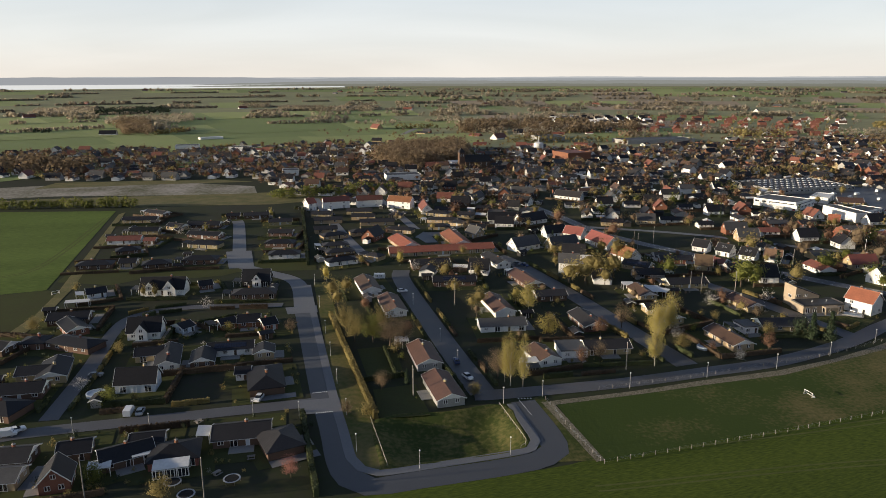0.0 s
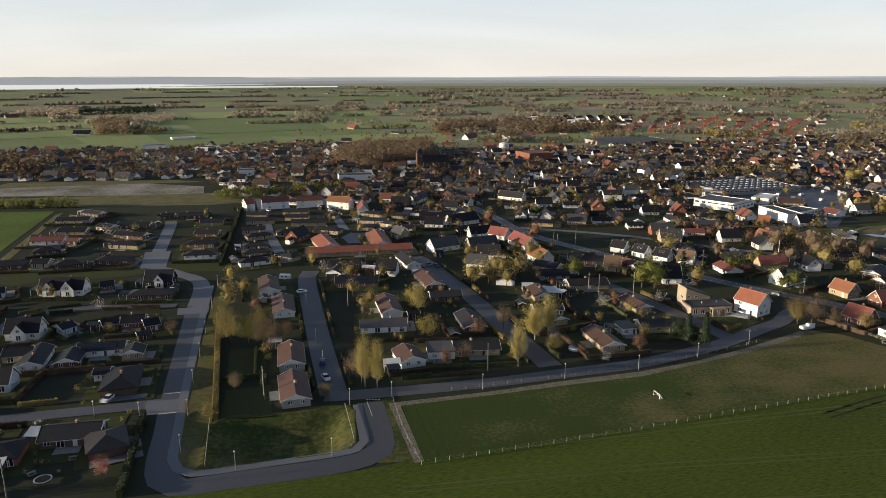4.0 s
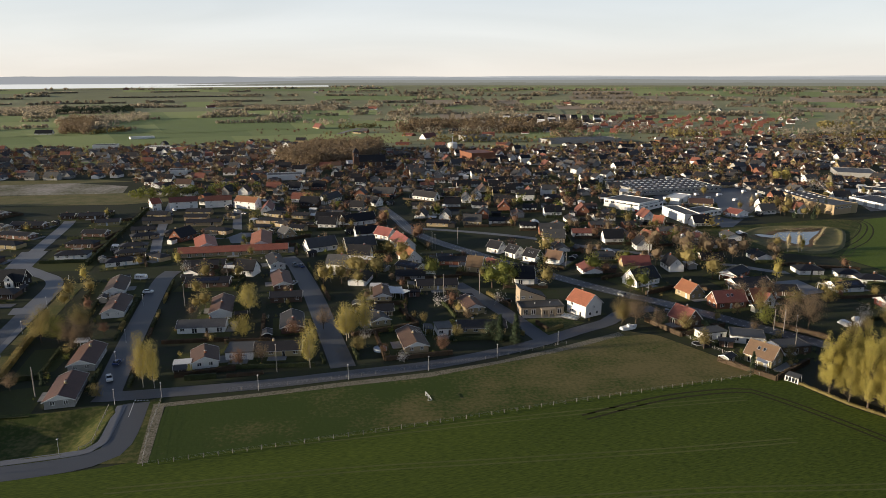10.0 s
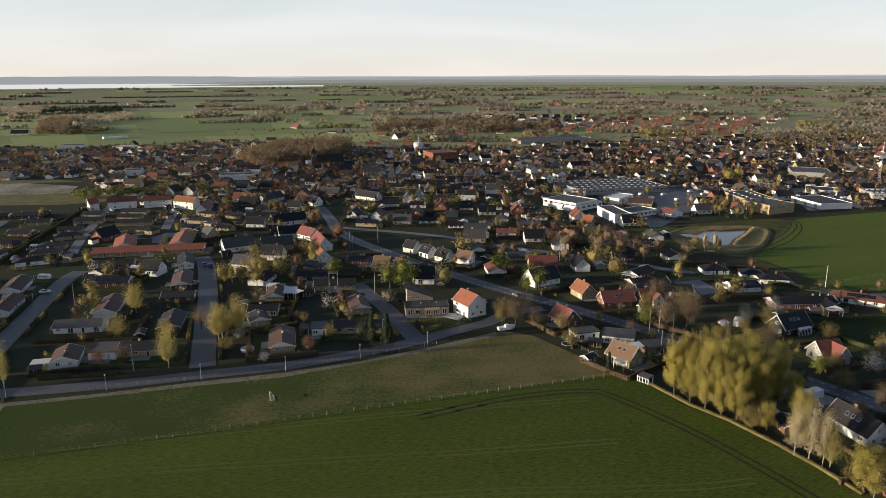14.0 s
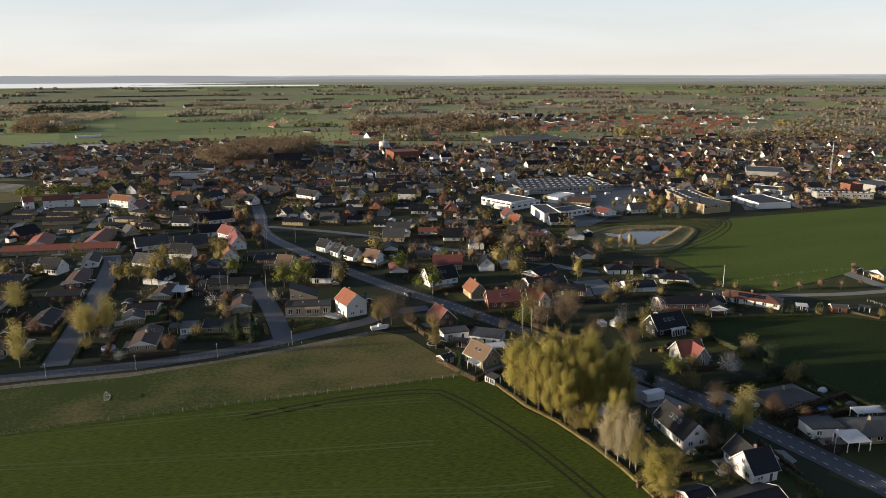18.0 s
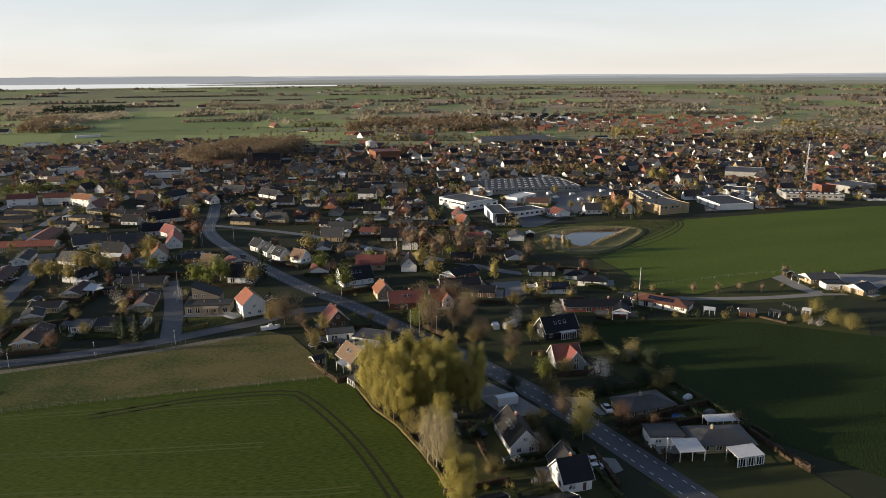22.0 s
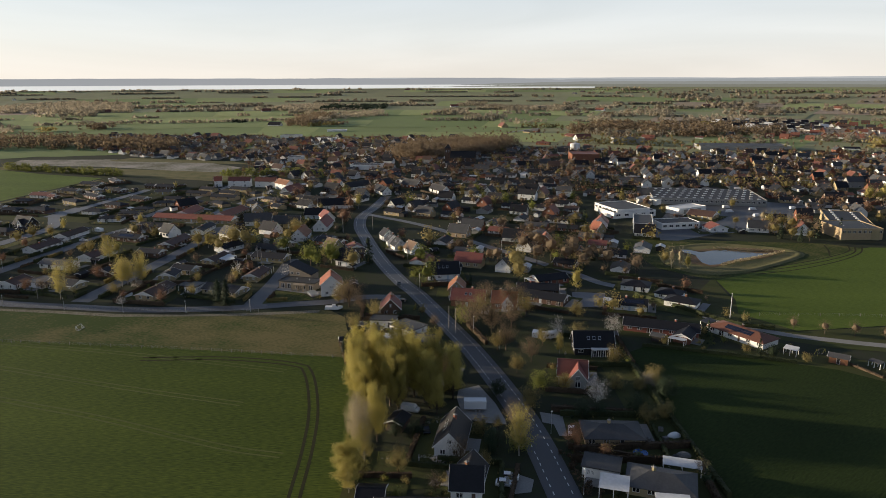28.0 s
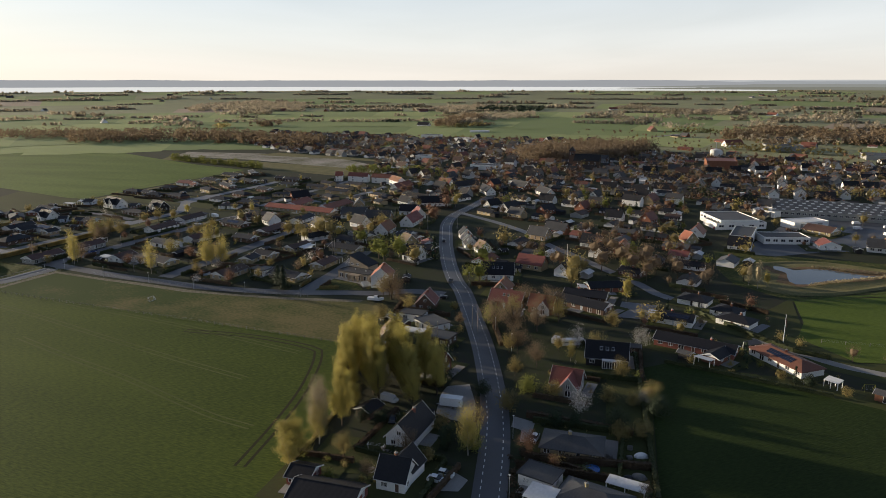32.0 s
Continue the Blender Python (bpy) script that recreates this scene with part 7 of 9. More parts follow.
def trampoline(x, y, r=1.9):
    ob = tagged(new("trampoline"), "round garden trampoline with a black mat", "trampoline")
    ob.matrix_world = pose(x, y, 0.03)
    part("frame", lathe(Shape(), [(r - 0.05, 0.68), (r + 0.05, 0.70), (r + 0.05, 0.78), (r - 0.3, 0.80), (r - 0.3, 0.74)], 20).mesh("frame", "steel"), ob)
    part("mat", lathe(Shape(), [(r - 0.31, 0.72), (r - 0.31, 0.76)], 20).mesh("mat", "tyre"), ob)
    for i in range(6):
        part("leg", kept(("tleg",), lambda: Shape().tube((0, 0, 0), (0, 0, 0.7), 0.03, 0.03, 5).mesh("leg", "steel")), ob, (r * math.cos(i * 1.047), r * math.sin(i * 1.047), 0))


def pool_cover(x, y, turn):
    ob = tagged(new("pool_cover"), "long pale blue garden pool under a low glazed cover", "pool")
    ob.matrix_world = pose(x, y, 0.06, 0, 0, turn)
    part("rim", Shape().box(-3.6, 3.6, -2.2, 2.2, -0.1, 0.14).mesh("rim", "paving"), ob)
    part("pool_water", Shape().box(-3.0, 3.0, -1.7, 1.7, 0.15, 0.2).mesh("pool_water", "wall_u"), ob)
    for i in range(5):
        part("cover_rib", kept(("crib",), lambda: Shape().prism([(-0.05, -1.9, 0.2), (-0.05, 1.9, 0.2), (-0.05, 1.2, 0.75), (-0.05, -1.2, 0.75)], (0.1, 0, 0)).mesh("cover_rib", "steel")), ob, (-2.9 + 1.45 * i, 0, 0))


pool_cover(55.3, 246.0, -38)
sheet("lawn", [(35.4, 243.8), (49.6, 245.5), (59.4, 239.3), (43.5, 226.8)], 0.045, "basin", "dry front lawn between two roads", "lawn")
round_pool(-16.1, 216.8)
round_pool(-204.4, 193.8, 2.6)
for x, y in ((-155.5, 146.9), (-168.4, 146.4), (91.6, 214.4), (-164.0, 141.4)):
    trampoline(x, y)


def washing_line(x, y, turn):
    """Two white T-posts with lines between."""
    ob = tagged(new("washing_line"), "white metal washing line on a garden lawn", "washing line")
    ob.matrix_world = pose(x, y, 0.03, 0, 0, turn)
    for u in (-2.0, 2.0):
        post = part("post", kept(("wpost",), lambda: Shape().tube((0, 0, -0.1), (0, 0, 1.9), 0.06, 0.05, 6).mesh("post", "white")), ob, (u, 0, 0))
        part("crossbar", kept(("wbar",), lambda: Shape().box(-0.05, 0.05, -0.7, 0.7, 1.86, 1.98).mesh("crossbar", "white")), post)
    for v in (-0.5, 0.0, 0.5):
        part("line", kept(("wline",), lambda: Shape().tube((-2.0, 0, 1.95), (2.0, 0, 1.95), 0.012, 0.012, 4).mesh("line", "white")), ob, (0, v, 0))


def swing_frame(x, y, turn):
    ob = tagged(new("swing"), "green painted garden swing frame on the lawn", "swing")
    ob.matrix_world = pose(x, y, 0.03, 0, 0, turn)
    part("beam", Shape().tube((-1.5, 0, 2.1), (1.5, 0, 2.1), 0.06, 0.06, 6).mesh("beam", "leaf_green"), ob)
    for u in (-1.5, 1.5):
        for v in (-0.9, 0.9):
            part("leg", Shape().tube((u, v, -0.05), (u, 0, 2.1), 0.05, 0.05, 6).mesh("leg", "leaf_green"), ob)
    for u in (-0.6, 0.6):
        seat = part("seat", kept(("sseat",), lambda: Shape().box(-0.25, 0.25, -0.1, 0.1, 0.45, 0.5).mesh("seat", "greywood")), ob, (u, 0, 0))
        for w in (-0.23, 0.23):
            part("rope", kept(("srope",), lambda: Shape().tube((0, 0, 0.5), (0, 0, 2.1), 0.012, 0.012, 4).mesh("rope", "greywood")), seat, (w, 0, 0))


def pallet_stack(x, y, turn, n):
    ob = tagged(new("pallet_stack"), "weathered stack of timber pallets in a back yard", "pallets")
    ob.matrix_world = pose(x, y, 0.03, 0, 0, turn)
    for i in range(n):
        deck = Shape()
        for v in (-0.4, 0.0, 0.4):
            deck.box(-0.6, 0.6, v - 0.06, v + 0.06, 0, 0.1)
        for u in (-0.52, -0.26, 0.0, 0.26, 0.52):
            deck.box(u - 0.05, u + 0.05, -0.4, 0.4, 0.1, 0.13)
        part("pallet", kept(("pallet",), lambda: deck.mesh("pallet", "greywood")), ob, (0, 0, 0.14 * i), 0.05 * (i % 3))


def tarp_heap(x, y, turn, col, word):
    """A lumpy heap under a sheet."""
    ob = new("covered_heap", lathe(Shape(), [(1.5, -0.02), (1.45, 0.25), (1.1, 0.7), (0.55, 1.0), (0.1, 1.05)], 9).mesh("covered_heap", col))
    ob.matrix_world = pose(x, y, 0.03, 0, 0, turn) @ Matrix.Diagonal((1.2, 0.75, 1.0, 1.0))
    tagged(ob, f"low heap under a {word} sheet in a back yard", "heap")


washing_line(149.3, 140.4, 20)
swing_frame(139.3, 138.3, 15)
pallet_stack(198.8, 175.6, 10, 7)
pallet_stack(200.2, 171.5, 40, 5)
pallet_stack(196.3, 168.9, -20, 8)
tarp_heap(202.2, 173.9, 30, "white", "white")
tarp_heap(202.9, 162.6, 70, "dark_metal", "black")
tarp_heap(204.8, 164.9, 10, "greywood", "grey")
M["pool_blue"] = glassy("pool_blue", (0.03, 0.10, 0.30), 0.2)
round_pool(195.2, 161.2, 1.7, "pool_blue", "small round blue garden pool with a raised rim")


def garden_set(x, y):
    ob = tagged(new("garden_table"), "weathered garden table with benches on a terrace", "garden table")
    ob.matrix_world = pose(x, y, 0.05, 0, 0, (x * 7) % 90)
    part("tabletop", kept(("gt",), lambda: Shape().box(-0.9, 0.9, -0.45, 0.45, 0.70, 0.75).mesh("tabletop", "greywood")), ob)
    for u in (-0.7, 0.7):
        part("leg", kept(("gl",), lambda: Shape().box(-0.05, 0.05, -0.4, 0.4, 0, 0.7).mesh("leg", "greywood")), ob, (u, 0, 0))
    for sy in (-0.85, 0.85):
        part("bench", kept(("gb",), lambda: Shape().box(-0.9, 0.9, -0.15, 0.15, 0.38, 0.44).mesh("bench", "greywood")), ob, (0, sy, 0))


for x, y in ((-159.5, 149.9), (-153.1, 156.3), (154.0, 133.1), (180.8, 158.5), (-16.3, 249.6), (-170.6, 175.4), (150.4, 142.4), (152.0, 142.2)):
    garden_set(x, y)

# ---------------------------------------------------------------- trees by the field edge and the road
tree("poplar", 113.5, 175.1, 18.5)
tree("poplar", 115.8, 169.4, 17)
tree("poplar", 118.4, 165.3, 19)
tree("poplar", 121.2, 161.4, 17)
tree("poplar", 124.1, 158.8, 16)
tree("poplar", 118.3, 175.5, 19.5)
tree("poplar", 121.8, 171.1, 19.5)
tree("poplar", 125.1, 167.6, 18.5)
tree("poplar", 128.7, 164.1, 18.5)
tree("poplar", 132.1, 162.0, 17)
tree("poplar", 124.7, 178.8, 19.5)
tree("poplar", 129.0, 175.0, 19)
tree("poplar", 132.5, 171.9, 19.5)
tree("poplar", 136.7, 169.3, 17)
tree("poplar", 139.2, 166.8, 16)
tree("poplar", 143.3, 174.2, 17)
tree("poplar", 142.4, 164.0, 12)
tree("poplar", 136.1, 178.2, 18.5)
tree("poplar", 129.8, 154.0, 8, 1.5)
tree("bush", 126.5, 155.6, 6)
tree("poplar", 133.7, 145.6, 16)
tree("pale", 130.1, 141.4, 14, 0.75)
tree("pale", 132.2, 138.8, 16, 0.75)
tree("pale", 134.4, 136.8, 15, 0.75)
tree("birch", 135.4, 135.6, 11)
tree("poplar", 136.9, 125.6, 12, 1.7)
tree("birch", 137.8, 123.5, 8, 1.2)
tree("birch", 168.2, 151.5, 13, 1.1)
tree("bare", 164.9, 160.3, 10, 0.8)
tree("bare", 156.4, 143.0, 7)
tree("gbush", 168.0, 153.1, 6)
tree("white", 180.9, 186.8, 7)
tree("white", 193.5, 201.0, 5)
tree("dbush", 179.0, 175.9, 5)
tree("bush", 164.4, 176.7, 6)
tree("bush", 195.3, 178.8, 5)
tree("dbush", 192.2, 182.9, 6)
tree("gbush", 164.6, 188.5, 6)
tree("bare", 147.3, 214.1, 10)
tree("bare", 157.4, 207.8, 9)
tree("white", 160.9, 230.1, 8, 0.7)
tree("birch", 164.3, 217.8, 7)
tree("bare", 130.9, 227.8, 13)
tree("bare", 138.3, 227.5, 13)
tree("bare", 143.3, 235.5, 12)
tree("dull", 129.1, 243.3, 9)
tree("gbush", 125.6, 234.0, 7)
tree("bare", 140.5, 258.2, 10)
tree("birch", 157.6, 285.0, 13, 0.9)
tree("bush", 175.1, 267.4, 8)
tree("bush", 169.5, 268.9, 6)
tree("bush", 163.0, 255.9, 6)
tree("white", 178.3, 242.4, 7)
tree("bare", 132.0, 322.9, 14)
tree("bare", 136.0, 335.8, 14)
tree("bare", 144.7, 327.6, 13)
tree("bare", 120.1, 342.2, 13)
tree("bare", 121.2, 355.6, 12)
tree("bare", 154.0, 320.3, 12)
tree("bare", 114.2, 316.3, 12)
tree("pale", 192.6, 338.8, 12, 0.6)
tree("pale", 196.6, 336.0, 13, 0.6)
tree("birch", 199.7, 338.2, 9, 0.8)
tree("dull", 189.3, 344.0, 9, 0.9)
tree("green", 88.5, 276.3, 8)
tree("dull", 54.0, 283.3, 12)
tree("fir", 54.1, 299.3, 13, 1.3)
tree("fir", 73.1, 292.8, 11, 1.3)
tree("green", 92.4, 288.2, 9, 1.2)
tree("dull", 62.9, 308.2, 9, 1.2)
tree("bare", 107.5, 349.3, 11)
tree("red", 0.4, 373.4, 13)
tree("red", -7.5, 399.1, 14)
tree("birch", -18.2, 427.5, 11)
tree("bare", -8.9, 426.4, 11)
tree("bare", 73.9, 241.1, 9, 1.2)
tree("dull", 72.5, 236.7, 8)
tree("bare", 77.4, 235.9, 12, 1.3)
tree("dull", 73.7, 239.2, 9)
tree("bare", 84.0, 232.5, 8)
tree("green", 79.8, 303.7, 11)
tree("dull", 243.6, 433.8, 9, 1.2)
tree("fir", 246.1, 426.1, 10, 1.2)
tree("dull", 251.5, 425.8, 9, 1.2)
tree("fir", 255.7, 421.9, 9, 1.1)
tree("dull", 260.4, 425.2, 8)
tree("pale", 239.8, 471.1, 9, 1.3)
tree("birch", 242.2, 457.9, 9, 1.3)
tree("birch", 316.3, 580.9, 13, 1.4)
tree("birch", 320.8, 574.0, 11, 1.4)
tree("ybush", 146.7, 531.3, 8)
tree("dull", 180.2, 474.8, 8)
tree("dull", 222.8, 513.1, 9)
tree("dull", 330.3, 548.2, 9)
tree("birch", 335.9, 533.2, 9)
tree("birch", 355.7, 463.9, 9)
tree("bush", 396.8, 461.4, 8)
tree("dull", 305.7, 490.3, 8)
tree("dull", 167.2, 516.6, 7)
tree("birch", 365.2, 504.1, 8)
# between the streets
tree("birch", -85.2, 192.6, 17, 0.62)
tree("birch", -81.6, 191.6, 15, 0.62)
tree("birch", -86.4, 195.5, 13, 0.62)
tree("birch", -37.7, 203.6, 16, 0.75)
tree("birch", -22.0, 231.5, 15)
tree("birch", -28.0, 226.4, 14)
tree("birch", -67.7, 258.0, 12, 1.3)
tree("birch", -71.4, 266.5, 9)
tree("dull", -94.4, 281.6, 8)
tree("dull", -86.2, 264.0, 9)
tree("dull", -89.3, 262.2, 7)
tree("ybush", -65.2, 233.3, 8)
tree("red", -114.6, 237.7, 5)
tree("green", 36.6, 292.6, 12, 1.1)
tree("green", 40.7, 290.6, 9)
tree("dull", -27.9, 304.3, 12)
tree("dull", -20.2, 303.8, 13, 1.1)
tree("dull", -35.4, 295.8, 11)
tree("dull", -27.9, 290.9, 9)
tree("dull", -7.5, 322.7, 10)
tree("bare", -37.2, 238.3, 9)
tree("white", 5.8, 261.3, 6)
tree("white", 30.1, 263.3, 6)
tree("white", -3.5, 224.7, 4)
tree("fir", 25.2, 223.1, 10, 1.2)
tree("fir", 30.5, 221.2, 11, 1.2)
tree("dbush", 22.6, 226.0, 7)
tree("fir", 60.2, 296.1, 14, 1.2)
tree("fir", 76.6, 286.3, 11)
tree("dull", 67.4, 295.7, 11)
tree("green", 30.2, 284.9, 12, 1.3)
tree("green", 35.0, 283.0, 9)
tree("green", 94.1, 276.9, 10)
tree("birch", -27.4, 228.9, 12, 1.5)
tree("dull", -43.2, 293.6, 11)
tree("birch", -40.3, 297.8, 10)
tree("dull", -30.5, 306.2, 12, 1.2)
tree("ybush", -20.8, 310.4, 9)
tree("dull", -8.7, 335.5, 12)
tree("dull", -15.0, 341.5, 10)
tree("bare", 8.1, 371.3, 15, 1.1)
tree("red", 17.6, 364.0, 14)
tree("red", -9.4, 417.6, 13, 1.2)
tree("red", -19.9, 418.3, 12)
tree("green", 8.3, 408.3, 10)
tree("birch", 52.8, 382.5, 15, 0.9)
tree("bare", 51.7, 390.0, 13)
tree("red", 11.6, 262.9, 7)
tree("white", -8.5, 206.8, 4)
tree("bush", -23.1, 217.2, 5)
tree("white", -21.3, 227.5, 5)
tree("bare", 126.3, 350.9, 14)
tree("bare", 135.0, 344.1, 12)
tree("bare", 144.3, 349.8, 13)
tree("bare", 146.3, 337.4, 13)
tree("dull", 125.1, 306.3, 14)
tree("bare", 154.4, 331.1, 12)
tree("bare", 164.4, 330.5, 12)
tree("bare", 112.8, 339.5, 12)
tree("dull", 131.1, 291.8, 12)
tree("bush", 215.8, 273.7, 4)
tree("bush", 222.1, 271.6, 4)
tree("bare", 260.8, 446.8, 12)
tree("bare", 265.4, 440.5, 11)
tree("fir", 278.0, 445.8, 11)
tree("dull", 253.2, 447.3, 11)
tree("bare", 237.6, 267.4, 6)
tree("bare", 247.5, 266.9, 6)
tree("bare", 256.9, 267.8, 6.5)
tree("bare", 266.0, 268.0, 5.5)
tree("bare", 275.5, 269.6, 5)
tree("ybush", 275.1, 243.4, 6)
tree("bare", 240.6, 454.3, 9)
tree("dull", 248.4, 453.8, 10)
tree("bare", 231.0, 455.0, 8)
tree("dull", 223.3, 455.4, 7)
tree("pale", 348.4, 554.5, 12)
tree("birch", 325.6, 581.9, 14, 1.3)
tree("birch", 313.6, 572.7, 13, 1.3)
tree("bush", 281.3, 407.9, 5)
tree("white", 323.6, 526.6, 9)
tree("white", 319.8, 532.5, 9)
tree("bare", 407.1, 500.4, 9)
tree("bare", 364.8, 466.9, 8)
tree("bush", 433.9, 481.1, 8)
tree("ybush", 274.7, 230.7, 6)
tree("ybush", 277.7, 225.4, 6)
tree("bush", 266.3, 233.1, 4)
tree("bush", 261.1, 234.6, 3)
tree("bush", 238.7, 237.9, 3)
tree("dbush", 229.1, 239.3, 4)
tree("bush", 221.3, 240.3, 3)
tree("dbush", 198.6, 196.7, 6)
tree("bush", 194.8, 203.0, 6)
tree("bush", 199.3, 182.9, 5)
tree("dbush", 183.3, 178.6, 4)
tree("bare", 136.4, 256.7, 11)
tree("bare", 127.1, 256.9, 10)
tree("dull", 145.1, 249.2, 9)
tree("dull", 157.5, 223.2, 6)
tree("dull", 144.7, 213.1, 7)
tree("dull", 155.4, 197.7, 6)
tree("bush", 171.4, 191.0, 5)
tree("bush", 185.1, 196.1, 5)
tree("bush", 191.2, 198.4, 4)
tree("dbush", 154.2, 180.7, 5)
tree("dbush", 160.9, 153.3, 5)
tree("bush", 156.6, 157.6, 5)
tree("dbush", 136.7, 150.1, 4)
tree("dbush", 141.3, 151.9, 4)
tree("dbush", 133.7, 189.6, 8)
tree("dbush", 141.0, 179.7, 7)
# along the avenue
tree("dull", -145.0, 278.9, 10)
tree("birch", -149.8, 303.6, 9)
tree("dull", -141.8, 267.8, 9)
tree("dull", -136.9, 242.1, 10)
tree("dull", -133.0, 230.8, 11)
tree("green", -126.8, 229.8, 10)
tree("bare", -120.9, 226.3, 11, 1.2)
tree("bare", -116.1, 227.0, 10)
tree("dull", -124.1, 241.2, 10)
tree("dull", -140.0, 286.3, 8)
tree("birch", -117.1, 330.2, 9)
tree("white", -110.0, 319.6, 6)
tree("bush", -102.0, 319.0, 5)
tree("bare", -123.0, 192.1, 6)
tree("pink", -142.5, 147.6, 5.6)
tree("birch", -200.5, 456.1, 7)
tree("bare", -155.9, 240.5, 6)
tree("dull", -222.2, 284.1, 7, 0.6)
tree("dull", -217.5, 283.8, 7, 0.6)
tree("ybush", -248.9, 413.2, 5)
tree("white", -244.2, 408.3, 5)
tree("ybush", -232.3, 418.3, 5)
tree("bush", -255.3, 298.1, 4)
tree("white", -193.8, 271.3, 5)
tree("ybush", -178.5, 243.2, 4)
tree("bush", -210.3, 225.8, 4)
tree("gbush", -199.0, 188.1, 5)
tree("white", -210.1, 197.9, 4)
tree("gbush", -186.4, 148.3, 5)
tree("bush", -169.5, 141.7, 5)
tree("bush", -249.0, 249.7, 5)
tree("ybush", -202.4, 240.9, 3)
tree("bare", -131.8, 176.9, 5)
tree("bush", -126.5, 176.6, 4)
tree("bush", -96.4, 186.6, 4)
tree("dull", -135.7, 331.5, 6)
tree("bare", -88.0, 198.6, 9)
tree("bush", -92.3, 363.1, 5)
tree("bush", -103.3, 439.9, 6)


# ---------------------------------------------------------------- gardens round the dwellings
def road_gap(x, y):
    return min((math.hypot(x - a, y - b) - w for a, b, w in ROADS), default=99)


def house_gap(x, y, own=None):
    best = 99.0
    for k, (a, b, turn, ln, w, shut) in enumerate(PLOTS):
        if k == own or abs(a - x) > 40 or abs(b - y) > 40:
            continue
        c, s = math.cos(radians(turn)), math.sin(radians(turn))
        u, v = (x - a) * c + (y - b) * s, -(x - a) * s + (y - b) * c
        best = min(best, math.hypot(max(0, abs(u) - ln / 2), max(0, abs(v) - w / 2)))
    return best


BASIN = [(-126.6, 147.7), (-105.7, 148.7), (-86.4, 152.9), (-83.9, 157.5), (-84.6, 170.6), (-86.2, 184.1), (-104.9, 180.1), (-125.7, 176.5)]
BEFORE = list(PLOTS)
for k, (hx, hy, turn, ln, w, shut) in enumerate(BEFORE):
    if shut or hy < 120:
        continue
    r = random.Random(k * 7 + 3)
    c, s = math.cos(radians(turn)), math.sin(radians(turn))
    spot = lambda u, v: (hx + u * c - v * s, hy + u * s + v * c)
    a, b = ln / 2 + r.uniform(3.0, 5.5), w / 2 + r.uniform(5.0, 9.0)
    for p, q in (((-a, -b), (a, -b)), ((a, -b), (a, b)), ((-a, b), (a, b))):
        if r.random() < 0.28 or hx > 195:
            continue
        p, q = spot(*p), spot(*q)
        m = ((p[0] + q[0]) / 2, (p[1] + q[1]) / 2)
        if min(road_gap(*z) for z in (p, q, m)) > 1.2 and min(house_gap(*z) for z in (p, q, m)) > 1.5 and not any(inside(*z, BASIN) for z in (p, q, m)):
            hedge(*p, *q, r.uniform(1.2, 2.0), r.uniform(0.8, 1.2), r.choice(("leaf_hedge", "leaf_beech", "leaf_beech")))
    ox, oy = spot(0, 0)
    for k1, k2 in ((1, 1), (1, 0.72), (0.8, 0.72), (0.72, 0.6)):
        a1, b1 = (a - 0.6) * k1, (b - 0.6) * k2
        g = [spot(-a1, -b1), spot(a1, -b1), spot(a1, b1), spot(-a1, b1)]
        if min(road_gap(*z) for z in g) > 0.3:
            break
    if min(road_gap(*z) for z in g) > 0.3 and not any(inside(*z, BASIN) for z in g):
        sheet("lawn", g, 0.02 + 0.0007 * k, "lawn", "dark green garden lawn", "lawn")
    sg = r.choice((-1, 1))
    tr = [spot(-3, sg * w / 2), spot(3, sg * w / 2), spot(3, sg * (w / 2 + 3.2)), spot(-3, sg * (w / 2 + 3.2))]
    sheet("terrace", tr, 0.19 + 0.0004 * k, "paving", "paved garden terrace against the house", "terrace", thick=0.2) if min(road_gap(*z) for z in tr) > 0.5 else None
    dv = [spot(ln / 2 + 0.3, -w / 2), spot(ln / 2 + 3.4, -w / 2), spot(ln / 2 + 3.4, w / 2 + 3), spot(ln / 2 + 0.3, w / 2 + 3)]
    if r.random() < 0.6 and min(road_gap(*z) for z in dv) > 0.3 and min(house_gap(*z, k) for z in dv) > 0.5:
        sheet("driveway", dv, 0.14 + 0.0004 * k, r.choice(("gravel", "paving", "asphalt_pale")), "paved driveway beside the house", "driveway")
    for _ in range(2):
        x, y = spot(r.uniform(-a, a), r.choice((-1, 1)) * r.uniform(w / 2 + 2.5, b + 2))
        if hx > -140 and road_gap(x, y) > 2.0 and house_gap(x, y) > 2.2 and r.random() < 0.75:
            tree(r.choice(("dull", "bare", "green", "dull", "red", "bare", "fir")), x, y, r.uniform(3.5, 7.5), thin=hy > 235)
    for _ in range(3):
        x, y = spot(r.uniform(-a, a), r.uniform(-b, b))
        if road_gap(x, y) > 1.5 and house_gap(x, y) > 1.8:
            tree(r.choice(("bush", "gbush", "bush", "dbush", "dull", "bare") if hx > -140 else ("bush", "dbush")), x, y, r.uniform(1.6, 3.6) * (1 if hx > -140 else 0.6), thin=True)
    for _ in range(9):                            # low planting along the edges of the plot
        u, v = (r.choice((-1, 1)) * (a - r.uniform(0.8, 2.0)), r.uniform(-b, b)) if r.random() < 0.5 else (r.uniform(-a, a), r.choice((-1, 1)) * (b - r.uniform(0.8, 2.0)))
        x, y = spot(u, v)
        if road_gap(x, y) > 1.0 and house_gap(x, y) > 1.2 and not inside(x, y, BASIN):
            tree(r.choice(("bush", "gbush", "bush", "dbush", "ybush", "bush", "dbush", "white")), x, y, r.uniform(0.7, 1.9), thin=True, far=1)
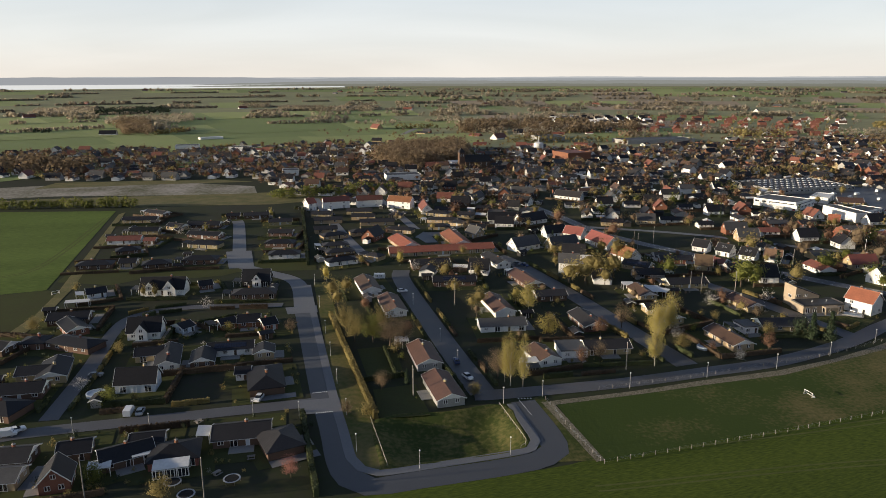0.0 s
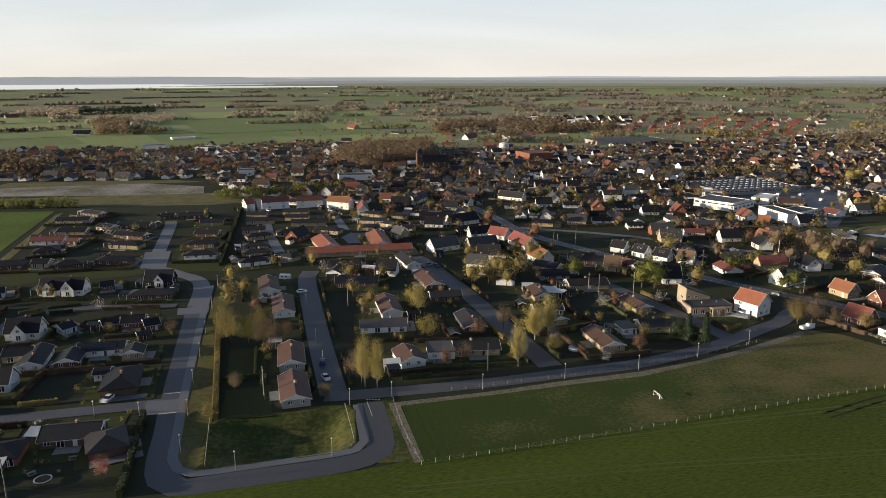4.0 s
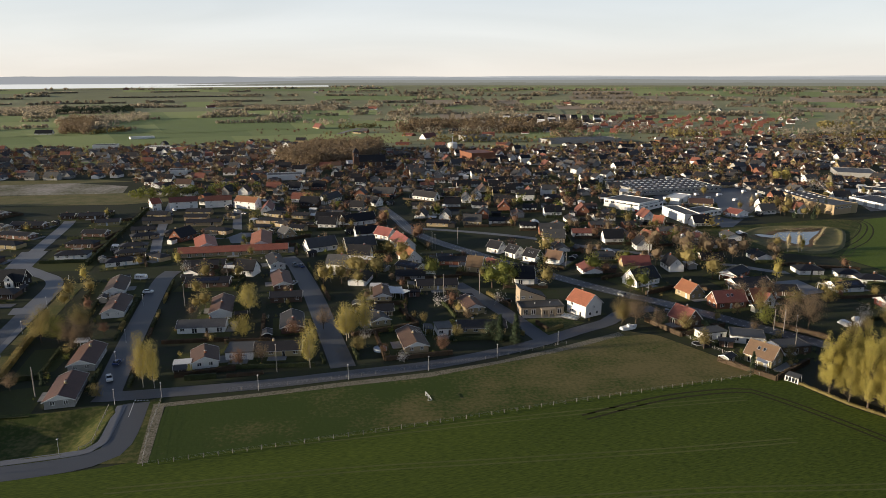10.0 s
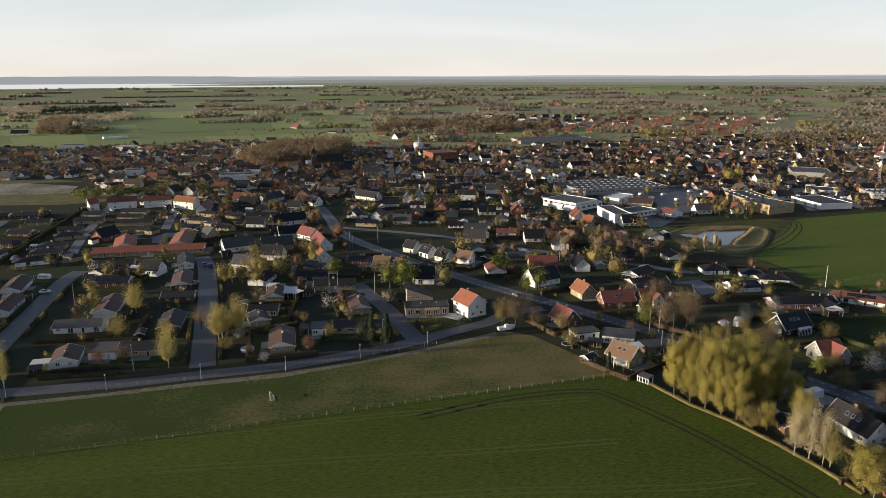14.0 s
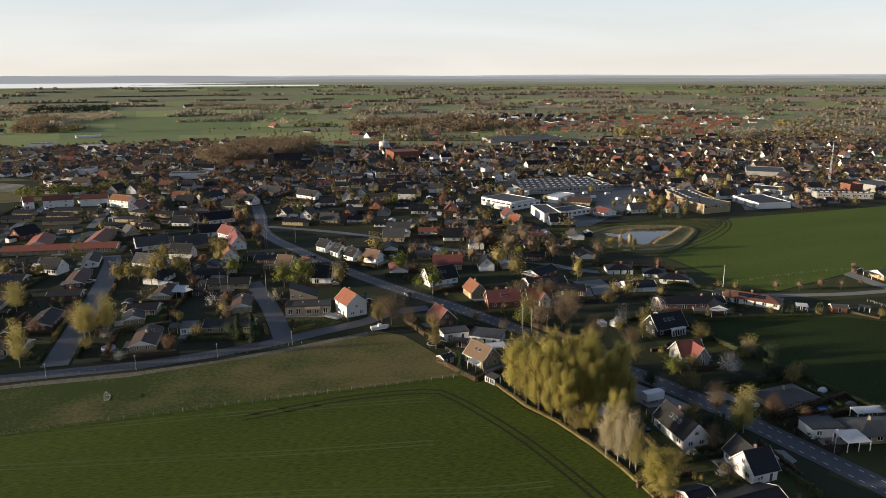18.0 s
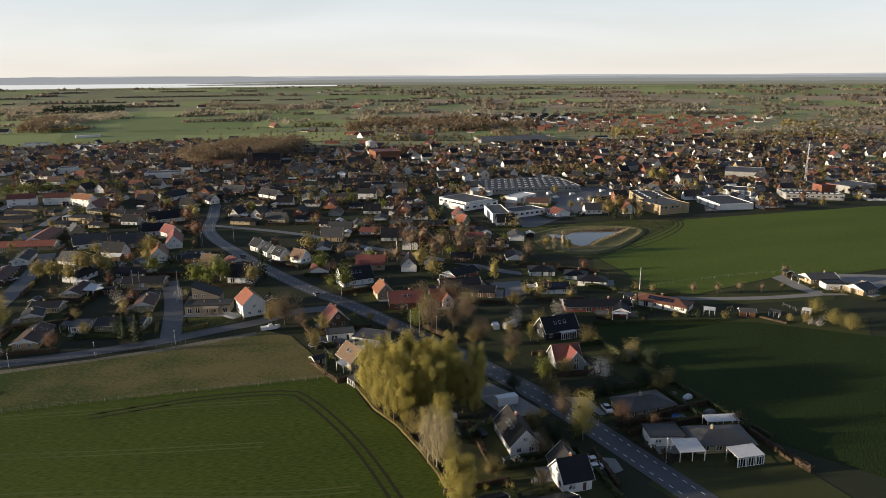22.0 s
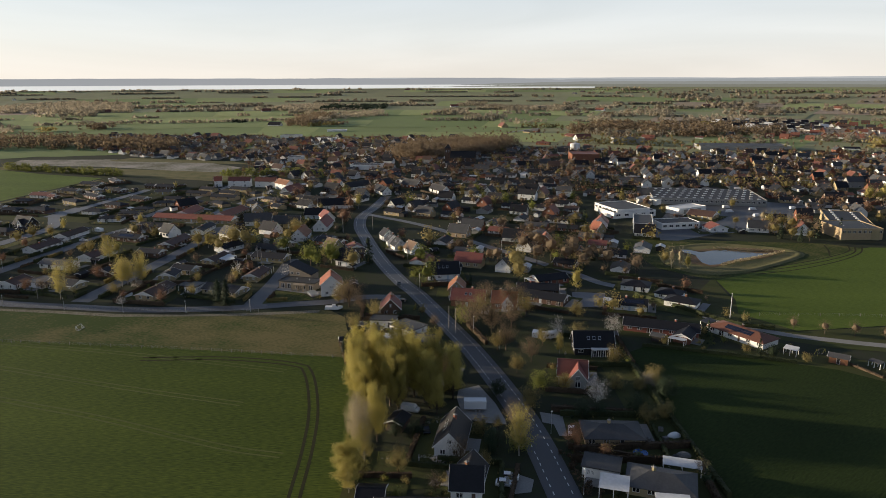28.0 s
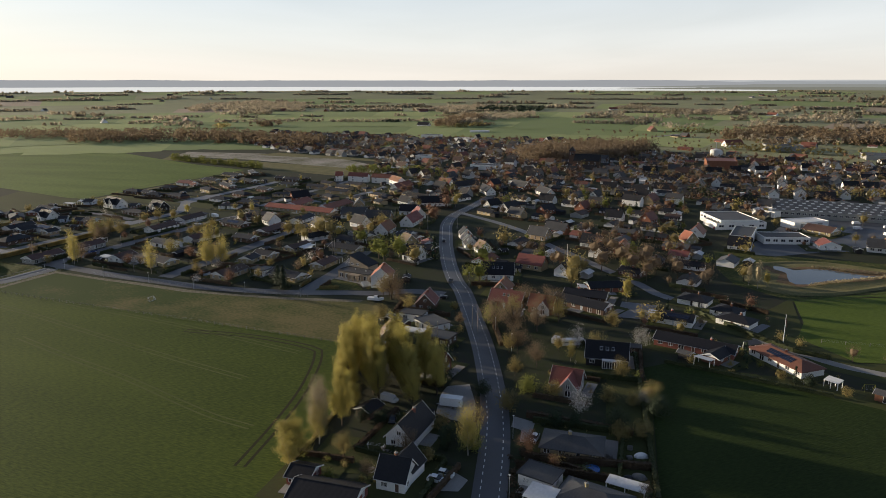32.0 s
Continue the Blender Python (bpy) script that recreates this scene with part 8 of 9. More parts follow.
    if r.random() < 0.35 and hy > 150:
        x, y = spot(-ln / 2 - 2.6, r.uniform(-1.5, 1.5))
        if road_gap(x, y) > 3.2 and house_gap(x, y, k) > 3.2:
            canopy("carport", x, y, turn + 90, 5.5, 3.2, 2.4, r.choice(("roof_w", "roof_g", "roof_k")), "open carport against the end of a house", "carport", 4)
    if r.random() < 0.5 and hy > 185:
        x, y = spot(r.choice((-1, 1)) * (a - 2.2), r.choice((-1, 1)) * (b - 1.8))
        if road_gap(x, y) > 3.0 and house_gap(x, y) > 3.0:
            house(x, y, turn + r.choice((0, 90)), r.uniform(3, 4.5), 2.8, "s", r.choice("kgd"), r.choice("kbkg"))

# ---------------------------------------------------------------- hedges along the streets
STREETS = (([(-94.5, 191.1), (-103.1, 232.5), (-116.0, 302.6)], 5.4), ([(-28.3, 207.9), (-36.2, 239.7), (-46.5, 281.4), (-60.0, 327.8)], 5.4), ([(-85.9, 190.5), (-50.6, 195.3), (-24.0, 201.2), (1.4, 207.2)], 4.6), ([(38.9, 229.0), (29.4, 257.3), (17.3, 288.3)], 5.0),
           ([(-216.2, 174.2), (-179.9, 181.1), (-147.5, 187.1)], 4.2), ([(-211.5, 183.9), (-214.6, 214.5), (-219.4, 244.8), (-218.0, 262.9), (-201.6, 271.9), (-168.8, 273.2)], 4.0), ([(45.3, 226.4), (61.6, 236.9)], 4.6))
r = random.Random(77)
for pts, off in STREETS:
    line = sides(smooth_line(pts, 9.0))
    for (p, n), (q, m) in zip(line[:-1], line[1:]):
        for sg in (-1, 1):
            a, b = p + n * off * sg, q + m * off * sg
            mid = (a + b) / 2
            if r.random() < 0.24 or min(road_gap(*z[:2]) for z in (a, b, mid)) < 0.6 or min(house_gap(*z[:2]) for z in (a, b, mid)) < 1.2 or any(inside(*z[:2], BASIN) for z in (a, b)):
                continue
            b = a + (b - a) * r.uniform(0.7, 1.0)
            hedge(a.x, a.y, b.x, b.y, r.uniform(1.0, 1.8), r.uniform(0.8, 1.2), r.choice(("leaf_hedge", "leaf_beech", "leaf_hedge", "leaf_dull")))

# ---------------------------------------------------------------- the rest of the town
TOWN = [(-207.7, 547.4), (-244.1, 634.4), (-282.1, 637.2), (-417.9, 633.1), (-586.7, 710.2), (-686.8, 865.6), (-411.6, 925.7), (-309.9, 956.3), (-160.3, 986.4), (-13.9, 880.4), (95.9, 886.4), (208.9, 892.5), (648.2, 1060.1), (811.9, 784.9), (552.0, 490.9), (459.6, 484.3), (292.7, 430.0), (216.0, 423.6), (191.9, 397.7), (176.1, 355.3), (173.1, 327.7), (190.0, 314.0), (188.0, 288.0), (172.0, 270.8),
        (152.9, 244.0), (90.6, 261.7), (77.2, 278.0), (66.5, 248.5), (38.8, 231.2), (-4.9, 211.9), (-50.6, 197.0), (-87.9, 192.6), (-92.1, 194.7), (-121.9, 322.4), (-157.5, 333.0), (-187.9, 546.0)]


YARD = [(182.7, 507.4), (225.6, 545.5), (275.4, 542.1), (265.3, 497.0), (218.9, 434.7), (192.7, 400.9), (175.1, 398.8)]
WOOD = [(-148.9, 789.4), (-120.7, 918.1), (-32.5, 911.3), (-39.9, 764.6), (-85.6, 712.8), (-125.9, 706.6)]


FAR_HOUSES = Bulk()


def plain_house(x, y, turn, ln, w, storey, roof, wall, far=False, z=0.0):
    """A house that stays far off: walls, roof, chimney and a few windows. far: joined with the other far ones."""
    eave, ridge = {"b": (2.3, 2.3 + 0.2 * w), "v": (3.0, 3.0 + 0.50 * w), "t": (5.2, 5.2 + 0.42 * w)}[storey]
    ridge = round(ridge, 2)
    PLOTS.append((x, y, turn, ln, w, True))
    m = pose(x, y, z, 0, 0, turn)
    bits = [("roof", gable_roof(ln, w, eave, ridge, "roof_" + roof), (0, 0, 0), 0)]
    small = ln < 6.5
    deep = far and math.hypot(x - 60, y) > 650
    for u in () if small else ((-0.25, 0.25) if deep else (-0.3, 0.0, 0.3)):
        for sg in ((-1,) if deep else (-1, 1)):
            bits.append(("window", window_mesh(1.8, 1.3), (u * ln, sg * (w / 2 + 0.01), 0.9), 0 if sg < 0 else math.pi))
    if storey != "b" and not deep:
        for sg in (-1, 1):
            bits.append(("window", window_mesh(1.1, 1.1), (sg * (ln / 2 + 0.01), 0, 3.5), sg * math.pi / 2))
    if not small:
        bits.append(("chimney", chimney_mesh(), (ln * 0.2, 0.2, ridge), 0))
    body = gable_wall(ln, w, eave, ridge, "wall_" + wall)
    if far:
        FAR_HOUSES.add(body, m)
        for n, me, loc, rz in bits:
            FAR_HOUSES.add(me, m @ Matrix.Translation(loc) @ Matrix.Rotation(rz, 4, "Z"))
        return None
    ob = tagged(new("house", body), f"{WALL_WORDS[wall]} {'cottage' if storey == 'b' else 'villa'} with a {ROOF_WORDS[roof]} roof among gardens", "house")
    ob.matrix_world = m
    for n, me, loc, rz in bits:
        part(n, me, ob, loc, rz)
    return ob


# the gardens beside the farm drive
hedge_line([(181.1, 290.6), (192.4, 283.3), (207.1, 273.1), (221.1, 265.8), (231.7, 265.4)], 1.7, 1.4, "leaf_hedge", "dark clipped hedge along the farm drive")
hedge_line([(189.0, 233.7), (214.5, 235.0), (235.7, 235.4)], 1.1, 1.2, "leaf_hedge", "low dark hedge between garden and field")
hedge_line([(251.3, 239.8), (258.6, 231.8)], 0.7, 1.0, "leaf_beech", "low rusty hedge at the field edge")
canopy("garden_hut", 234.7, 242.7, -20, 4.2, 3.2, 2.2, "roof_w", "open garden hut with a white roof", "hut")
house(248.0, 240.6, -14, 5.2, 3.2, "s", "g", "r", chimney=False)
canopy("greenhouse", 258.2, 240.4, -40, 4.0, 2.4, 1.9, "roof_g", "small greenhouse on a garden lawn", "greenhouse")
canopy("pergola", 270.8, 241.7, -40, 3.0, 2.4, 2.0, "roof_w", "small shelter with a white roof by the paddock", "shelter")
swing_frame(243.5, 245.4, 30)
fence([(267.1, 251.9), (270.7, 240.0)], 3.0, 1.3)


r = random.Random(21)
filled = 0
for j in range(42):
    for i in range(74):
        x0, y0 = -760 + i * 21.5 + (j % 2) * 9, 300 + j * 19.6
        x, y = x0 + r.uniform(-5, 5), y0 + r.uniform(-4, 4) + 10 * math.sin(x0 * 0.01)
        pick = [r.random() for _ in range(8)]
        if not inside(x, y, TOWN) or inside(x, y, WOOD) or inside(x, y, YARD) or road_gap(x, y) < 7:
            continue
        d = math.hypot(x - 60, y)
        if house_gap(x, y) < 7.6:
            continue
        turn = 14 * math.sin(x0 * 0.006) + 10 * math.sin(y0 * 0.009 + 1) + (90 if pick[0] < 0.42 else 0) + (pick[1] - 0.5) * 10
        storey = "v" if pick[2] < 0.34 else ("t" if pick[2] < 0.38 else "b")
        roof = "kdgkdkbkdkrgk"[int(pick[3] * 13)] if d < 700 else "kdgbkgkdrgd"[int(pick[3] * 11)]
        wall = ("wwrwbwyg" if d < 520 else "wgbgwyrw")[int(pick[4] * 8)]
        ln, w = (9, 11, 13)[int(pick[5] * 3)], (7, 8)[int(pick[6] * 2)]
        plain_house(x, y, turn, ln, w, storey, roof, wall, d > 400)
        filled += 1
        if d < 640 and r.random() < 0.7:
            sa = r.uniform(0, 6.28)
            sx, sy = x + 9.5 * math.cos(sa), y + 9.5 * math.sin(sa)
            if road_gap(sx, sy) > 3 and house_gap(sx, sy) > 2.6:
                plain_house(sx, sy, turn + r.choice((0, 90)), r.choice((4.5, 6)), r.choice((3, 4)), "b", r.choice("wgkdwk"), r.choice("kbgw"), True)
        if d < 560 and pick[7] < 0.5:
            hx, hy = x + 9, y - 8
            if road_gap(hx, hy) > 2 and road_gap(hx - 14, hy) > 2 and house_gap(hx, hy) > 2:
                hedge(hx - 15, hy, hx, hy, 1.6, 1.2, "leaf_hedge" if pick[0] < 0.6 else "leaf_beech")
        for _ in range(4 if d < 600 else 6):
            a, q = r.uniform(0, 6.28), r.uniform(7, 12)
            tx, ty = x + q * math.cos(a), y + q * math.sin(a)
            if road_gap(tx, ty) > 5 and house_gap(tx, ty) > 2 and r.random() < 0.7:
                tree(r.choice(("bare", "bare", "bare", "green", "dull", "red", "fir", "red", "bush", "bare", "dull") if d < 520 else ("bare", "red", "bare", "red", "bare", "dull", "bare")), tx, ty, r.uniform(5, 11) if d < 600 else r.uniform(5, 9), thin=True, far=2 if d > 510 else d > 380)

# rows of red-roofed houses at the far end of town
r = random.Random(5)
for j in range(8):
    for i in range(12):
        x, y = polar(13.0 + i * 1.25 + j * 0.35 + r.uniform(-0.3, 0.3), 1180 + j * 66 + r.uniform(-14, 14))
        plain_house(x - 60, y, -12 + r.uniform(-10, 10) + (90 if r.random() < 0.4 else 0), r.choice((12, 14)), 9, "v", r.choice("rrrrbd"), r.choice("rrrw"), True)
        for _ in range(3):
            tree(r.choice(("bare", "dull", "bare")), x - 60 + r.choice((-1, 1)) * r.uniform(9, 20), y + r.uniform(-26, 26), r.uniform(5, 9), thin=True, far=2)
for j in range(4):
    for i in range(9):
        x, y = polar(7.5 + i * 0.9, 1420 + j * 60)
        plain_house(x - 60, y, r.uniform(-20, 20), 14, 9, "v", r.choice("kgkdw"), "w", True)


for _ in range(420):
    x, y = polar(r.uniform(-16, 36), r.uniform(860, 1240))
    if not inside(x, y, TOWN) and house_gap(x, y) > 4:
        tree(r.choice(("bare", "red", "bare", "dull", "bare")), x, y, r.uniform(4, 10), thin=True, far=2)
for _ in range(46):
    x, y = polar(r.uniform(-12, 34), r.uniform(880, 1180))
    if not inside(x, y, TOWN) and house_gap(x, y) > 8:
        plain_house(x, y, r.uniform(-40, 40), r.choice((11, 13, 18)), r.choice((8, 9, 12)), r.choice("bvb"), r.choice("rkdgrw"), r.choice("wryg"), True)


for x, y, h in (((266.3, 230.4, 2.5), (268.6, 228.6, 3), (272.8, 234.2, 2.5))):
    tree("white", x, y, h)
# ---------------------------------------------------------------- woods, hedgerows and far fields
def thicket(name, spots, h, size, per, seed, mat, label):
    """A wood or hedgerow seen from far off: a mass of leaf clumps with an uneven top, over short stems."""
    rr = np.random.default_rng(seed)
    if not spots:
        return None
    pts, outs = [], []
    for x, y, z, k in spots:
        n = per
        t = rr.normal(size=(n, 3)) * np.array([0.30, 0.30, 0.0])
        up = rr.beta(1.6, 1.3, n)
        wide = np.sin(np.pi * np.clip(up * 0.85 + 0.12, 0, 1)) ** 0.6
        q = np.stack([x + t[:, 0] * h * k * wide, y + t[:, 1] * h * k * wide, z + up * h * k], 1)
        pts.append(q)
        outs.append(q - np.array([x, y, z + 0.4 * h * k]))
    return tagged(new(name, leaf_mesh(name, np.concatenate(pts), size, seed, mat, np.concatenate(outs))), label, "trees", "", "stuff")


rr = np.random.default_rng(4)


def reed_row(pts, seed):
    """Dead reeds standing along the water's edge."""
    spots = [(v.x, v.y, 0.1, 0.7 + 0.5 * ((i * 7) % 5) / 5) for i, v in enumerate(smooth_line(pts, 0.9))]
    return thicket("reeds", spots, 1.5, 0.30, 16, seed, "leaf_pale", "pale dead reeds along the edge of a pond")


reed_row([(211.3, 387.0), (218.0, 388.6), (226.9, 388.0), (240.5, 391.0)], 51)
reed_row([(214.6, 352.0), (222.0, 362.5), (233.0, 375.6), (245.0, 391.5)], 52)


def wood_in(ring, gap, h, mat, seed, label, size=1.1, per=40):
    xs, ys = [p[0] for p in ring], [p[1] for p in ring]
    spots, q = [], np.random.default_rng(seed)
    n = int((max(xs) - min(xs)) * (max(ys) - min(ys)) / gap ** 2)
    for _ in range(n):
        x, y = q.uniform(min(xs), max(xs)), q.uniform(min(ys), max(ys))
        if inside(x, y, ring):
            d = math.hypot(x - CX, y - CY)
            spots.append((x, y, land_height(d), q.uniform(0.7, 1.15)))
    return thicket("woodland", spots, h, size, per, seed, mat, label)


wood_in(WOOD, 8.0, 15, "leaf_brown", 1, "bare brown copse beside the church", 1.0, 120)
wood_in([(-750.6, 539.4), (-637.7, 662.4), (-394.3, 681.5), (-494.4, 784.5), (-751.7, 745.5), (-873.8, 604.2)], 13, 15, "leaf_brown", 6, "dark mixed tree belt beyond the fields", 1.7, 40)
wood_in([(-915.2, 522.5), (-793.1, 632.0), (-860.0, 671.6), (-1042.5, 578.1)], 14, 13, "leaf_brown", 7, "bare tree belt beyond the fields", 1.3, 40)
plain_house(-580.2, 1160.0, 4, 26, 10, "v", "k", "w", True)
ribbon("country_road", [(-129.2, 1029.5), (-100.4, 1192.6), (-85.2, 1303.0), (-95.0, 1558.2), (-105.2, 1870.4)], 9.0, 0.5, "paving", "pale country road winding through the fields", "road")
wood_in([(-29.9, 1137.9), (19.8, 1358.0), (160.9, 1346.1), (323.2, 1268.9), (290.9, 1160.6), (152.1, 1123.1), (72.8, 1204.5)], 16, 15, "leaf_brown", 2, "long bare woodland strip beyond the town", 2.0, 40)
wood_in([(-646.5, 1349.9), (-692.0, 1527.4), (-641.7, 1523.1), (-527.2, 1202.4), (-545.4, 1156.5)], 14, 16, "leaf_brown", 3, "small bare wood in the fields", 1.6, 40)


wood_in([(-562.0, 1158.5), (-513.0, 1154.5), (-564.6, 1313.8), (-623.7, 1348.8)], 11, 14, "leaf_brown", 31, "round brown copse in the open fields", 1.3, 60)
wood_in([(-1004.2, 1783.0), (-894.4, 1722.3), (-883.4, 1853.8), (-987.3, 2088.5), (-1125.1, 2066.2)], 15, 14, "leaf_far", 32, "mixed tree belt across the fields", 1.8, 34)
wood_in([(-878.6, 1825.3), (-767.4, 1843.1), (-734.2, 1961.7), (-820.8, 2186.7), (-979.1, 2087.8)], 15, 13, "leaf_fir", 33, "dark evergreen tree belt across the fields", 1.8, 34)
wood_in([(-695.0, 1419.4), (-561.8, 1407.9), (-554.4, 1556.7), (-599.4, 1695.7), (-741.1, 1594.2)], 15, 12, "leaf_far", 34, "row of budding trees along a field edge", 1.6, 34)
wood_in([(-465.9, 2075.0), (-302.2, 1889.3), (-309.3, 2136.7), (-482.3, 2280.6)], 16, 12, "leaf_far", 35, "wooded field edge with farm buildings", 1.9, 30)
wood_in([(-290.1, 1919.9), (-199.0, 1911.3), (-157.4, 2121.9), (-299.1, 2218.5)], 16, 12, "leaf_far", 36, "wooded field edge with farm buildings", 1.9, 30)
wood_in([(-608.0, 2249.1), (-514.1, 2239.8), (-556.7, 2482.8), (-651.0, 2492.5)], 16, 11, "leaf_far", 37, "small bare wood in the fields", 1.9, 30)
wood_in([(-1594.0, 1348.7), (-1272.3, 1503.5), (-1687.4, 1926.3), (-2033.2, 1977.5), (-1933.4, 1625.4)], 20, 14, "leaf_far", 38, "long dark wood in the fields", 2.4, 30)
wood_in([(-742.1, 1220.8), (-696.4, 1217.0), (-717.0, 1257.0), (-760.3, 1260.6)], 9, 6, "leaf_fir", 39, "dark hedge round a farmyard", 1.2, 30)
wood_in([(-483.1, 1199.4), (-458.3, 1209.8), (-473.2, 1263.6), (-500.1, 1265.8)], 9, 7, "leaf_brown", 40, "scrub beside a field track", 1.2, 30)


def hedgerow(p, q, h, mat, seed, label, size=0.9, per=26, gap=4.0):
    n = max(2, int(math.hypot(q[0] - p[0], q[1] - p[1]) / gap))
    g = np.random.default_rng(seed)
    spots = []
    for i in range(n + 1):
        x, y = p[0] + (q[0] - p[0]) * i / n + g.normal() * 1.0, p[1] + (q[1] - p[1]) * i / n + g.normal() * 1.5
        spots.append((x, y, land_height(math.hypot(x - CX, y - CY)), g.uniform(0.7, 1.2)))
    return thicket("hedgerow", spots, h, size, per, seed, mat, label)


hedgerow((-451.2, 500.0), (-303.4, 502.6), 7, "leaf_green", 11, "tall leafy hedgerow behind the crop", 0.7, 120)
hedgerow((-211.2, 529.3), (-124.3, 555.3), 8, "leaf_green", 12, "tall leafy hedgerow behind the terraces", 0.7, 120)
hedgerow((104.4, 562.4), (151.8, 541.1), 10, "leaf_hedge", 13, "dense dark hedgerow by the works", 0.9, 40)
hedgerow((164.9, 618.6), (282.9, 633.2), 9, "leaf_dull", 14, "scrubby tree line along the railway", 0.9, 34)
hedge_line([(210.3, 153.8), (213.6, 143.9), (216.7, 135.7)], 1.6, 1.4, "leaf_beech", "russet hedge between garden and paddock")
hedge_line([(179.5, 233.6), (214.5, 150.3)], 1.5, 1.3, "leaf_hedge", "rough hedge along the gardens")
hedge_line([(108.9, 183.5), (115.7, 168.7), (122.1, 159.8), (128.4, 147.2), (132.8, 136.4), (136.2, 124.8)], 0.7, 1.0, "leaf_dull", "low overgrown bank along the crop")
hedge_line([(-135.9, 139.5), (-143.9, 177.8)], 2.0, 1.4, "leaf_hedge", "tall garden hedge along the road")
hedge_line([(-143.8, 257.9), (-124.1, 174.2)], 2.2, 1.6, "leaf_dull", "olive hedge along the avenue")
hedge_line([(-129.0, 197.9), (-115.9, 201.1)], 1.7, 1.1, "leaf_hedge", "clipped hedge between two gardens")
hedge_line([(-161.6, 333.3), (-184.3, 485.3)], 2.4, 1.6, "leaf_hedge", "dark hedge between the estates")
hedge_line([(127.6, 232.4), (133.6, 224.6), (139.7, 216.6)], 1.7, 1.4, "leaf_beech", "russet hedge beside the main road")
hedgerow((178.8, 157.2), (186.9, 140.0), 1.8, "leaf_beech", 22, "russet hedge beside the main road", 0.28, 34, 1.2)
hedge_line([(170.5, 176.5), (197.0, 183.0)], 1.8, 1.3, "leaf_beech", "russet hedge between two gardens")
hedge_line([(180.0, 157.6), (205.9, 169.6)], 1.8, 1.3, "leaf_beech", "russet hedge between two gardens")

